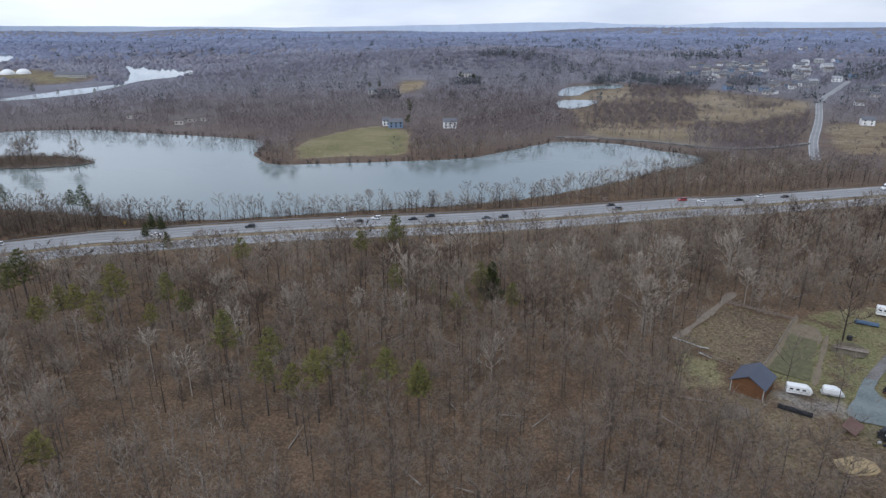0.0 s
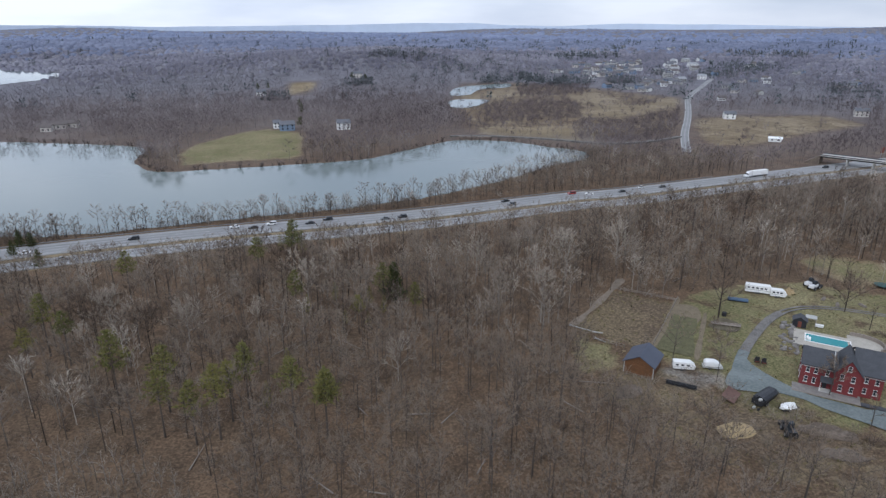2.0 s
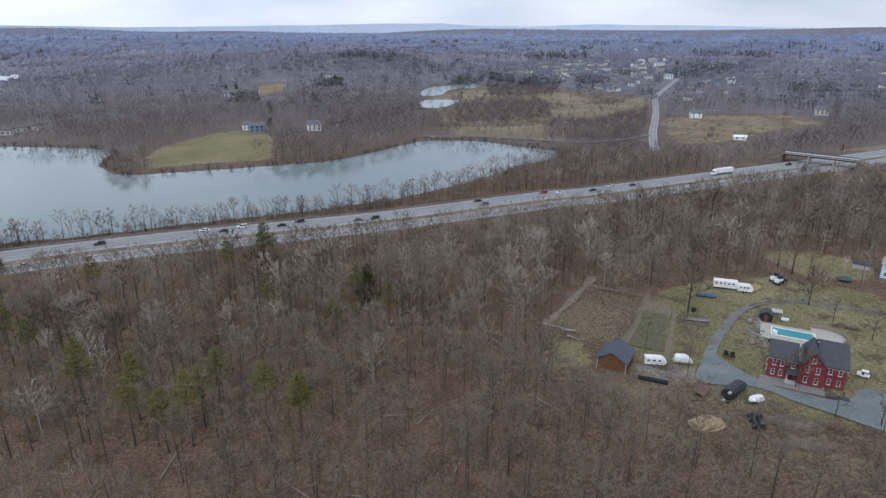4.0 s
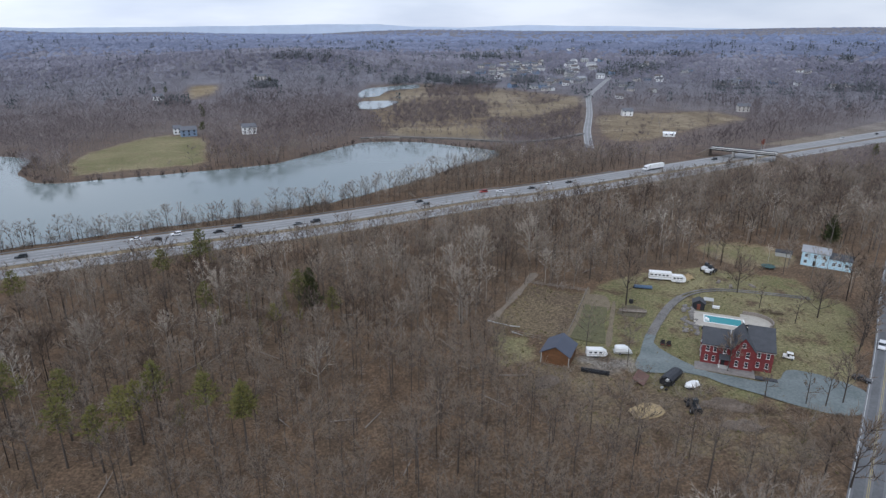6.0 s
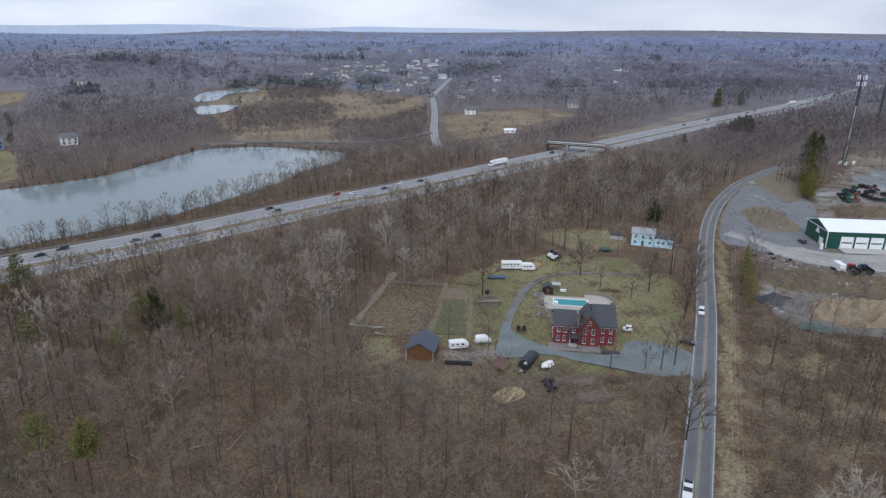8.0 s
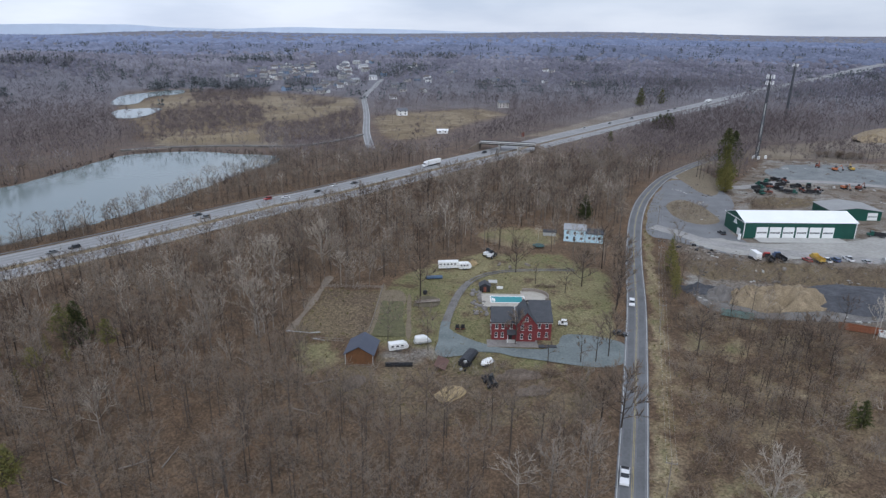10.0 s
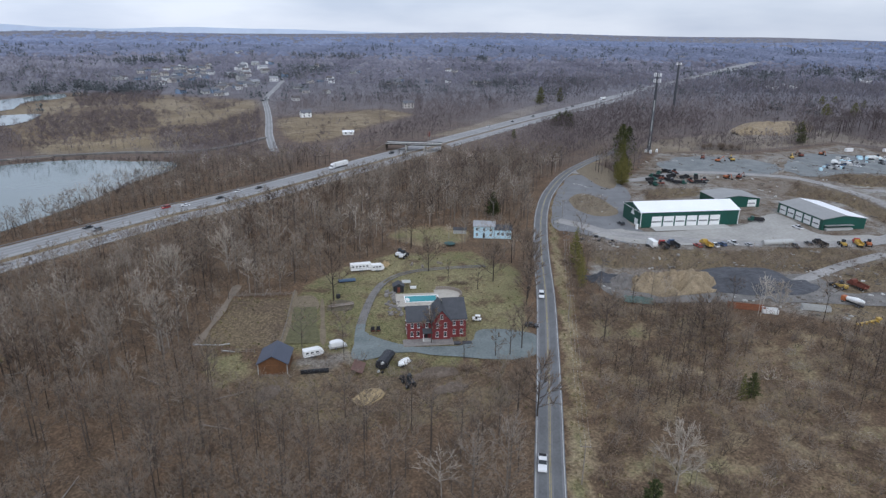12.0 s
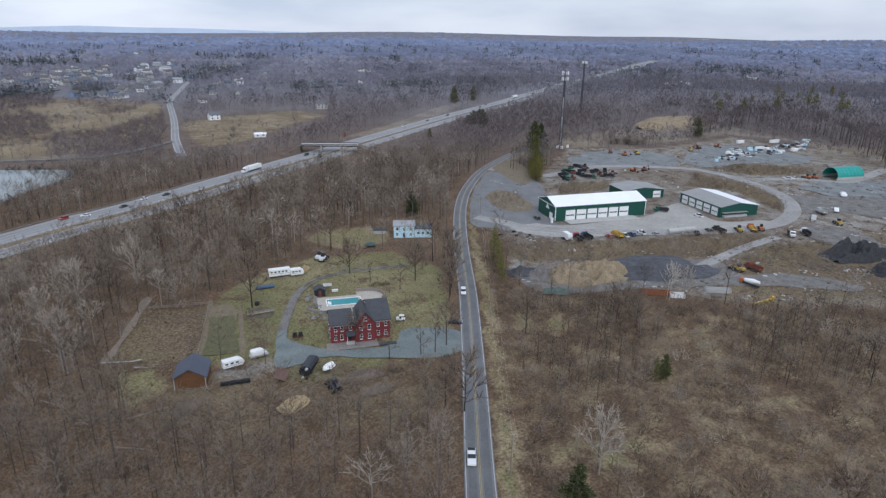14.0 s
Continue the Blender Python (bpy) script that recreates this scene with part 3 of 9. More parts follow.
def make_ground():
    gx, gy = spread(-4950, 4950, -200, 540, 5.0, 1.06), spread(-4950, 4950, 0, 440, 5.0, 1.06)
    X, Y = np.meshgrid(gx, gy)
    x, y = X.ravel(), Y.ravel()
    z = lie(x, y)
    near = np.clip((700 - np.hypot(x, y)) / 300, 0, 1)
    z = z + near * 0.12 * np.sin(x / 7.3) * np.cos(y / 5.9) - 0.15
    nx, ny = len(gx), len(gy)
    i = np.arange(nx * ny).reshape(ny, nx)
    quads = np.stack([i[:-1, :-1], i[:-1, 1:], i[1:, 1:], i[1:, :-1]], -1).reshape(-1, 4)
    me = bpy.data.meshes.new("ground")
    me.from_pydata(np.column_stack([x, y, z]).tolist(), [], quads.tolist())
    me.polygons.foreach_set("use_smooth", np.ones(len(quads), bool))
    lawn = np.maximum.reduce([0.6 * soft(LAWN, x, y, 2), soft(DARK_STRIP, x, y, 1.5), 0.35 * soft(ROUGH_YARD, x, y, 4), 0.62 * soft(SHORE_FIELD, x, y, 4), 0.55 * soft(BACK_FIELD, x, y, 3), 0.5 * np.clip(1.5 - np.abs(gap_to(VERGE, x, y)) / 2.2, 0, 1), *(0.5 * soft(p, x, y, 7) for p in CLEARINGS), 0.6 * soft(CORRAL, x, y, 2), 0.6 * soft(CORRAL_LOW, x, y, 3), 0.5 * soft(PLANT_FIELD, x, y, 10), 0.15 * soft(MEADOW, x, y, 8)])
    hw = gap_to(HIGHWAY, x, y)
    dry = np.maximum.reduce([0.5 * soft(LAWN, x, y, 2), 0.4 * soft(CORRAL, x, y, 2), soft(BACK_FIELD, x, y, 2), 0.9 * soft(SHORE_FIELD, x, y, 4), 0.5 * soft(MARSH, x, y, 9), *(0.95 * soft(p, x, y, 9) for p in REEDS), 0.6 * soft(MEADOW, x, y, 6), soft(RAMP_GRASS, x, y, 5), 0.7 * soft(UPPER_FIELD, x, y, 5),
                             0.5 * soft(CORRAL_LOW, x, y, 2), 0.42 * soft(SCRUB, x, y, 6), 0.22 * soft(PALE_STAND, x, y, 8), 0.85 * np.clip(1.5 - np.abs(gap_to(VERGE, x, y)) / 2.2, 0, 1), *(0.62 * soft(p, x, y, 8) for p in CLEARINGS), 0.9 * soft(HILLSIDE, x, y, 6), 0.5 * soft(PLANT_FIELD, x, y, 10),
                             0.6 * np.clip((20 - gap_to(beside(HIGHWAY, 16), x, y)) / 4, 0, 1) * (np.hypot(x, y) < 1500)])
    bare = np.maximum.reduce([0.62 * soft(TRAILER_TRACK, x, y, 1.5), 0.56 * soft(DEPOT, x, y, 4), 0.25 * soft(HILLSIDE, x, y, 5)])
    bank = np.maximum.reduce([soft(DEPOT_BANK, x, y, 3), 0.55 * soft(ROUGH_YARD, x, y, 6), 0.68 * soft(CORRAL, x, y, 2), 1.0 * soft(CORRAL_MID, x, y, 5), 0.62 * soft(RUBBLE, x, y, 9)] + [0.85 * soft(p, x, y, 3) for p in WILD + BANKS])
    # Share of haze colour in the ground, rising with distance from the camera.
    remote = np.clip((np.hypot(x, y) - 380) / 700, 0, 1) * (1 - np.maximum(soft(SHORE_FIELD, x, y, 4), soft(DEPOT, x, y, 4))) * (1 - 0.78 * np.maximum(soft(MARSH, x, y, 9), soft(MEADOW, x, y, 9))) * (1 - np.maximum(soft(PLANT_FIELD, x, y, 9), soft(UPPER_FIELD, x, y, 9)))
    a = me.attributes.new("cover", "FLOAT_COLOR", "POINT")
    a.data.foreach_set("color", np.column_stack([lawn, dry, bare, bank]).astype(np.float32).ravel())
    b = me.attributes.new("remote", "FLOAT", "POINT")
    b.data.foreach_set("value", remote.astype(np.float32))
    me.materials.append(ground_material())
    return tagged(new("ground", me), "leaf-littered brown ground with lawn, dry grass and gravel", "", "", "structure")


def ground_material():
    m = bpy.data.materials.new("ground_cover")
    m.use_nodes = True
    n, l = m.node_tree.nodes, m.node_tree.links
    b = n["Principled BSDF"]
    b.inputs["Roughness"].default_value, b.inputs["Specular IOR Level"].default_value = 0.95, 0.1
    a, c = n.new("ShaderNodeAttribute"), n.new("ShaderNodeTexCoord")
    a.attribute_name = "cover"
    sep = n.new("ShaderNodeSeparateColor")
    l.new(a.outputs["Color"], sep.inputs["Color"])

    def tex(scale, detail=5):
        t = n.new("ShaderNodeTexNoise")
        t.inputs["Scale"].default_value, t.inputs["Detail"].default_value = scale, detail
        t.inputs["Roughness"].default_value = 0.65
        l.new(c.outputs["Object"], t.inputs["Vector"])
        return t.outputs["Fac"]

    def ramp(fac, stops):
        r = n.new("ShaderNodeValToRGB")
        e = r.color_ramp.elements
        while len(e) < len(stops):
            e.new(0.5)
        for i, (p, col) in enumerate(stops):
            e[i].position, e[i].color = p, (*col, 1)
        l.new(fac, r.inputs["Fac"])
        return r.outputs["Color"]

    def edge(mask, fac):
        """The mask with a ragged edge."""
        s = n.new("ShaderNodeMath")
        s.operation = "MULTIPLY_ADD"
        s.inputs[1].default_value, s.inputs[2].default_value = 1.3, -0.65
        l.new(fac, s.inputs[0])
        t = n.new("ShaderNodeMath")
        t.operation = "ADD"
        l.new(mask, t.inputs[0])
        l.new(s.outputs["Value"], t.inputs[1])
        r = n.new("ShaderNodeMapRange")
        r.interpolation_type = "SMOOTHSTEP"
        r.inputs["From Min"].default_value, r.inputs["From Max"].default_value = 0.32, 0.68
        l.new(t.outputs["Value"], r.inputs["Value"])
        return r.outputs["Result"]

    def over(fac, low, high):
        x = n.new("ShaderNodeMix")
        x.data_type = "RGBA"
        l.new(fac, x.inputs["Factor"])
        l.new(low, x.inputs["A"])
        l.new(high, x.inputs["B"])
        return x.outputs["Result"]

    fine, mid, wide = tex(0.9, 6), tex(0.12, 6), tex(0.022, 4)
    litter = over(wide, ramp(mid, [(0.4, (0.073, 0.046, 0.03)), (0.62, (0.157, 0.098, 0.06))]), ramp(fine, [(0.4, (0.098, 0.074, 0.053)), (0.62, (0.19, 0.143, 0.096))]))
    grass = over(mid, ramp(fine, [(0.4, (0.112, 0.108, 0.05)), (0.6, (0.215, 0.196, 0.102))]), ramp(wide, [(0.4, (0.14, 0.135, 0.066)), (0.6, (0.255, 0.222, 0.13))]))
    straw = over(mid, ramp(fine, [(0.4, (0.175, 0.133, 0.073)), (0.62, (0.3, 0.246, 0.16))]), ramp(wide, [(0.4, (0.145, 0.107, 0.066)), (0.6, (0.28, 0.23, 0.152))]))
    grit = over(mid, ramp(fine, [(0.4, (0.15, 0.137, 0.118)), (0.62, (0.31, 0.288, 0.25))]), ramp(wide, [(0.42, (0.15, 0.12, 0.095)), (0.62, (0.29, 0.285, 0.27))]))
    soil = over(mid, ramp(fine, [(0.4, (0.06, 0.046, 0.034)), (0.62, (0.225, 0.172, 0.108))]), ramp(wide, [(0.4, (0.106, 0.08, 0.06)), (0.6, (0.19, 0.152, 0.092))]))
    out = over(edge(sep.outputs["Green"], mid), litter, straw)
    out = over(edge(sep.outputs["Red"], mid), out, grass)
    out = over(edge(sep.outputs["Blue"], mid), out, grit)
    out = over(edge(a.outputs["Alpha"], mid), out, soil)
    # Distance haze put into the ground's colour as a grey-violet blend.
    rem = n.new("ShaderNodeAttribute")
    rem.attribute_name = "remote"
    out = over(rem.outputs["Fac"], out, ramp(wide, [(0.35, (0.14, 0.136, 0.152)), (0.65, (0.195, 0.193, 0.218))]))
    # tufts and clods
    tuft = n.new("ShaderNodeMix")
    tuft.data_type, tuft.blend_type = "RGBA", "MULTIPLY"
    tuft.inputs["Factor"].default_value = 1.0
    l.new(out, tuft.inputs["A"])
    l.new(ramp(tex(1.7, 3), [(0.36, (0.68, 0.68, 0.68)), (0.5, (1.04, 1.04, 1.03)), (0.64, (1.45, 1.43, 1.38))]), tuft.inputs["B"])
    l.new(tuft.outputs["Result"], b.inputs["Base Color"])
    bp = n.new("ShaderNodeBump")
    bp.inputs["Strength"].default_value, bp.inputs["Distance"].default_value = 0.8, 0.4
    l.new(fine, bp.inputs["Height"])
    l.new(bp.outputs["Normal"], b.inputs["Normal"])
    return m


ground = make_ground()

# ---- water ----
sheet("lake_water", LAKE, 0.05, LAKEWATER, 8, 3.0, "calm grey-blue lake water")
sheet("marsh_pond", POND_A, 0.35, LAKEWATER, 8, 2.0, "", True)
sheet("marsh_pond_low", POND_B, 0.35, LAKEWATER, 8, 2.0, "", True)
sheet("river_water", RIVER, 0.35, LAKEWATER, 12, 3.0, "", True)
sheet("river_bend_water", RIVER_BEND, 0.35, LAKEWATER, 15, 3.0, "", True)
sheet("island_ground", ISLAND, 0.35, SCRUBSOIL, 5, 1.5, "low brushy island in the lake")

# ---- roads ----
ribbon("highway_lakeside", HIGHWAY, 0, 15.5, 0.16, ASPHALT, "pale worn asphalt carriageway", 0.3)
ribbon("highway_woodside", HIGHWAY, 20.5, 31.5, 0.16, ASPHALT, "pale worn asphalt carriageway", 0.3)
for off in (2.4, 13.2, 21.8, 30.0):
    ribbon("lane_edge_line", HIGHWAY, off, off + 0.18, 0.19, WHITELINE)
for off in (6.0, 9.6, 25.9):
    dashes("lane_dashes", HIGHWAY, off, 0.19, WHITELINE, 0.2)
for off in (3.0, 6.5, 10.1, 22.4, 26.4):
    ribbon("lane_wear", HIGHWAY, off, off + 2.4, 0.175, LANEWEAR)
ribbon("country_road", LANE, -3.45, 3.4, 0.12, ROADTOP, "grey patched two-lane asphalt road", 0.25)
for off in (-2.5, 0.7):
    ribbon("road_wear", LANE, off, off + 1.8, 0.135, ROADWEAR)
for off in (-3.15, 3.0):
    ribbon("road_edge_line", LANE, off, off + 0.16, 0.15, WHITELINE)
for off in (-0.22, 0.10):
    ribbon("road_centre_line", LANE, off, off + 0.12, 0.15, YELLOWLINE)
ribbon("town_road", TOWN_ROAD, -3.5, 3.5, 0.2, ASPHALT, "pale grey asphalt road through the marsh", 0.3)
for off in (-2.5, 0.6):
    ribbon("town_road_wear", TOWN_ROAD, off, off + 1.9, 0.23, FARROAD)
for off in (-3.1, 2.85):
    ribbon("town_road_edge_line", TOWN_ROAD, off, off + 0.25, 0.25, WHITELINE)
ribbon("causeway", CAUSEWAY, -2.2, 2.2, 1.0, GRAVEL_DARK, "dull grey gravel track on a low bank past the lake's end", 1.4)
DRIVEWAY = smooth_line([(146.0, 98.9), (134.1, 106.4), (120.9, 117.5), (110.9, 126.3), (104.7, 132.7), (111.7, 142.8), (123.6, 154.2), (136.5, 164.5), (148.1, 170.1), (159.1, 170.2), (170.8, 164.6), (186.3, 153.8)], 2.5)
CUT, BEND = int(len(DRIVEWAY) * 0.7), int(len(DRIVEWAY) * 0.47)
ribbon("driveway", DRIVEWAY[:BEND], -1.5, 1.5, 0.06, DRIVE, "bluish-grey gravel drive", 0.15)
ribbon("upper_drive", DRIVEWAY[BEND - 1:CUT], -1.4, 1.4, 0.06, GRAVEL_DARK, "grey-brown gravel drive", 0.15)
for off in (-1.15, 0.45):
    ribbon("wheel_track", DRIVEWAY[CUT - 1:], off, off + 0.8, 0.05, GRAVEL_DARK, "bare gravel wheel track in the grass", 0.1)
sheet("forecourt", [(150.4, 102.2), (139.1, 94.3), (128.0, 101.6), (118.0, 114.8), (112.8, 122.3), (104.4, 126.2), (99.7, 130.5), (111.7, 142.8), (112.6, 138.1), (115.2, 128.4), (120.9, 117.5), (132.2, 112.7), (140.3, 115.5)], 0.1, DRIVE, 1.5, 1.6, "bluish-grey gravel forecourt")
sheet("mulch_bed", [(114.9, 164.5), (121.3, 167.9), (124.6, 162.9), (120.0, 158.1), (114.1, 162.0)], 0.07, TRODDEN, 1.0, 0.6, "dark mulch bed under a yard tree")
sheet("mown_strip", DARK_STRIP, 0.09, MOWN, 1.5, 1.0, "strip of short dark green grass", True)
sheet("corral_path", [(70.2, 171.6), (84.0, 185.4), (96.0, 198.2), (102.0, 204.6), (103.8, 203.0), (97.6, 195.9), (85.6, 182.9), (72.8, 170.3)], 0.05, GRAVEL_TAN, 1.2, 1.3, "bare tan earth path")
sheet("fence_strip", [(89.0, 153.4), (101.5, 168.6), (114.0, 184.3), (115.4, 183.3), (103.2, 167.6), (91.0, 152.8)], 0.06, DRYGRASS, 1.0, 0.8, "strip of pale dry grass under the fence")
sheet("field_edge", [(98.4, 145.0), (107.5, 158.0), (117.0, 171.4), (118.0, 170.7), (108.6, 157.2), (99.4, 144.3)], 0.05, DRYGRASS, 1.0, 0.7, "line of pale dry grass across the lawn")
sheet("bare_patch", [(106.0, 172.0), (112.0, 180.0), (118.0, 177.0), (115.0, 169.0), (109.0, 165.5)], 0.05, DRYGRASS, 1.0, 1.5, "patch of pale dry grass above the mown strip")
for pts in ([(452.5, 206.7), (496.3, 201.9), (517.4, 166.3), (501.3, 136.2), (464.0, 135.4), (438.8, 164.3), (431.6, 192.2)],
            [(517.7, 138.0), (584.7, 138.8), (602.9, 105.3), (594.0, 72.9), (572.0, 53.5), (538.6, 64.6), (525.9, 90.0), (487.8, 107.6), (485.2, 123.1)],
            [(477.5, 41.9), (476.8, 22.4), (543.5, -3.0), (472.4, -5.0), (440.7, 19.4), (449.6, 40.1)]):
    sheet("slate_gravel", pts, 0.05, BLUEGRIT, 3, 4.0, "spread of slate-blue gravel")
sheet("lower_yard", [(260.9, 66.1), (272.2, 55.2), (261.8, 41.7), (274.1, 27.7), (279.8, 6.0), (277.7, -0.5), (269.2, 5.0), (259.9, 23.0), (252.4, 31.5), (240.8, 49.3), (232.5, 57.6)], 0.07, GRAVEL_DARK, 3, 3.0, "dark grey gravel of the lower yard")
sheet("turning_ground", [(361.8, 29.5), (362.5, 18.6), (360.8, 7.1), (342.2, -4.1), (317.3, -8.2), (327.6, 8.7), (333.3, 21.9), (346.0, 30.0)], 0.07, GRAVEL_DARK, 3, 3.0, "dark grey gravel past the yard's end")
sheet("rough_ground", [(430.9, 58.0), (432.8, 41.5), (455.1, 0.6), (404.0, -1.5), (399.7, 15.0), (393.1, 23.4), (387.9, 36.4), (410.3, 40.4)], 0.06, GRAVEL_DARK, 4, 4.0, "dark trodden gravel below the teal tunnel")
sheet("slate_gravel", [(507.8, 17.2), (504.0, 2.7), (487.7, -4.0), (468.5, 29.0), (449.0, 43.7), (470.0, 45.0)], 0.07, BLUEGRIT, 4, 3.0, "spread of slate-blue gravel")
sheet("depot_entrance", [(252.0, 164.7), (284.5, 188.3), (320.6, 208.7), (363.9, 226.1), (372.4, 204.5), (345.9, 174.6), (292.9, 148.2), (276.3, 129.3), (257.8, 126.0), (253.4, 145.1), (252.7, 155.1)], 0.06, ROADTOP, 3, 1.2, "grey asphalt apron at the depot entrance")
sheet("entrance_island", [(305.8, 191.6), (324.0, 193.6), (319.0, 177.2), (299.9, 156.3), (285.9, 160.4), (289.2, 175.1)], 0.1, DRYGRASS, 2, 0.8, "brown grassy island in the depot entrance")
sheet("entrance_verge", [(386.9, 239.7), (410.5, 236.0), (394.7, 213.9), (356.6, 189.9), (346.3, 191.8), (361.9, 213.9)], 0.1, DRYGRASS, 2, 1.5, "rough brown grass beside the depot entrance")
DEPOT_ROAD = smooth_line([(264.3, 171.5), (265.1, 158.8), (266.1, 136.6), (287.0, 101.2), (315.3, 68.8), (346.2, 46.2), (381.3, 40.5), (418.4, 50.3), (448.0, 74.5), (469.9, 112.9), (457.7, 145.8), (430.2, 178.2), (377.9, 192.3), (376.5, 222.8), (372.3, 233.3)], 5)
ribbon("depot_road", DEPOT_ROAD, -4.2, 4.2, 0.08, GRAVEL, "grey gravel depot road", 0.2)
sheet("depot_yard", [(274.3, 140.9), (276.9, 131.1), (321.7, 102.2), (362.7, 96.8), (337.9, 69.0), (354.6, 51.8), (353.8, 39.6), (322.5, 57.3), (291.8, 88.9), (259.5, 123.9), (257.8, 147.7)], 0.07, PALE_GRAVEL, 6, 1.5, "pale grey gravel yard")
ribbon("depot_side_road", smooth_line([(566.3, 5.4), (496.9, 24.1), (484.8, 49.6), (463.6, 74.1)], 5), -4, 4, 0.09, GRAVEL, "", 0.2)
ribbon("depot_low_road", smooth_line([(269.7, 54.6), (237.7, 63.6), (212.4, 83.4), (200.4, 98.8), (213.3, 114.7)], 5), -5.0, 5.0, 0.09, GRAVEL_DARK, "", 0.2)
ribbon("depot_ramp", smooth_line([(327.4, 39.2), (296.3, 49.1), (262.0, 57.0)], 5), -2.6, 2.6, 0.1, GRAVEL, "grey gravel ramp between the yards", 0.2)


# ---- buildings ----
def along(line, d, off):
    """The place d metres along a line and off metres to its right, and the heading there."""
    s = np.concatenate([[0], np.cumsum(np.hypot(*np.diff(line, axis=0).T))])
    c = beside(line, off)
    p, q = (np.array([np.interp(u, s, c[:, 0]), np.interp(u, s, c[:, 1])]) for u in (d, d + 2))
    return float(p[0]), float(p[1]), math.degrees(math.atan2(*(q - p)[::-1]))


def reach(line, x, y):
    """How far along a line the place x, y lies."""
    s = np.concatenate([[0], np.cumsum(np.hypot(*np.diff(line, axis=0).T))])
    return float(s[np.argmin(np.hypot(line[:, 0] - x, line[:, 1] - y))])


def gable_roof(x0, x1, y0, y1, eave, ridge, axis, over=0.4, thick=0.22):
    """A roof of two slopes with thickness; axis: the way the ridge runs."""
    bm = empty_bm()
    if axis == "x":
        a, b, lo, hi = y0 - over, y1 + over, x0 - over, x1 + over
    else:
        a, b, lo, hi = x0 - over, x1 + over, y0 - over, y1 + over
    mid, drop = (a + b) / 2, (ridge - eave) * over / ((b - a) / 2 - over)
    pts = [(a, eave - drop + 0.02), (mid, ridge + 0.02), (b, eave - drop + 0.02), (b, eave - drop + thick), (mid, ridge + thick), (a, eave - drop + thick)]
    extrude_profile(bm, pts, lo, hi, axis)
    return bm


def gable_walls(x0, x1, y0, y1, eave, ridge, axis):
    bm = empty_bm()
    if axis == "x":
        pts, lo, hi = [(y0, -0.3), (y1, -0.3), (y1, eave), ((y0 + y1) / 2, ridge), (y0, eave)], x0, x1
    else:
        pts, lo, hi = [(x0, -0.3), (x1, -0.3), (x1, eave), ((x0 + x1) / 2, ridge), (x0, eave)], y0, y1
    extrude_profile(bm, pts, lo, hi, axis)
    return bm


def window_at(parent, m, w, h, mat, glass=GLASS, name="window", sash=True):
    """A framed window with its panes and a projecting sill, in the plane y = 0 of m, facing -y."""
    bm, t = empty_bm(), 0.055
    ring = [[[bm.verts.new((sx * (w / 2 - e), y, e if sz == 0 else h - e)) for sx, sz in ((-1, 0), (1, 0), (1, 1), (-1, 1))] for e in (0, t)] for y in (-0.07, 0.05)]
    for k in range(4):
        q = (k + 1) % 4
        for a, b in ((ring[0][0], ring[0][1]), (ring[1][1], ring[1][0]), (ring[0][1], ring[1][1]), (ring[1][0], ring[0][0])):
            bm.faces.new((a[k], a[q], b[q], b[k]))
    f = part(name, bm, mat, parent)
    f.matrix_basis = m
    part("sill", boxed(-w / 2 - 0.1, w / 2 + 0.1, -0.16, 0.05, -0.1, -0.002), mat, f)
    if sash:
        part("sash_rail", boxed(-w / 2 + t, w / 2 - t, -0.06, 0.05, h * 0.5 - 0.03, h * 0.5 + 0.03), mat, f)
        part("pane", boxed(-w / 2 + t, w / 2 - t, -0.03, 0.03, h * 0.5 + 0.03, h - t), glass, f)
    part("pane", boxed(-w / 2 + t, w / 2 - t, -0.03, 0.03, t, h * 0.5 - 0.03 if sash else h - t), glass, f)
    return f


rnd = random.Random(4)


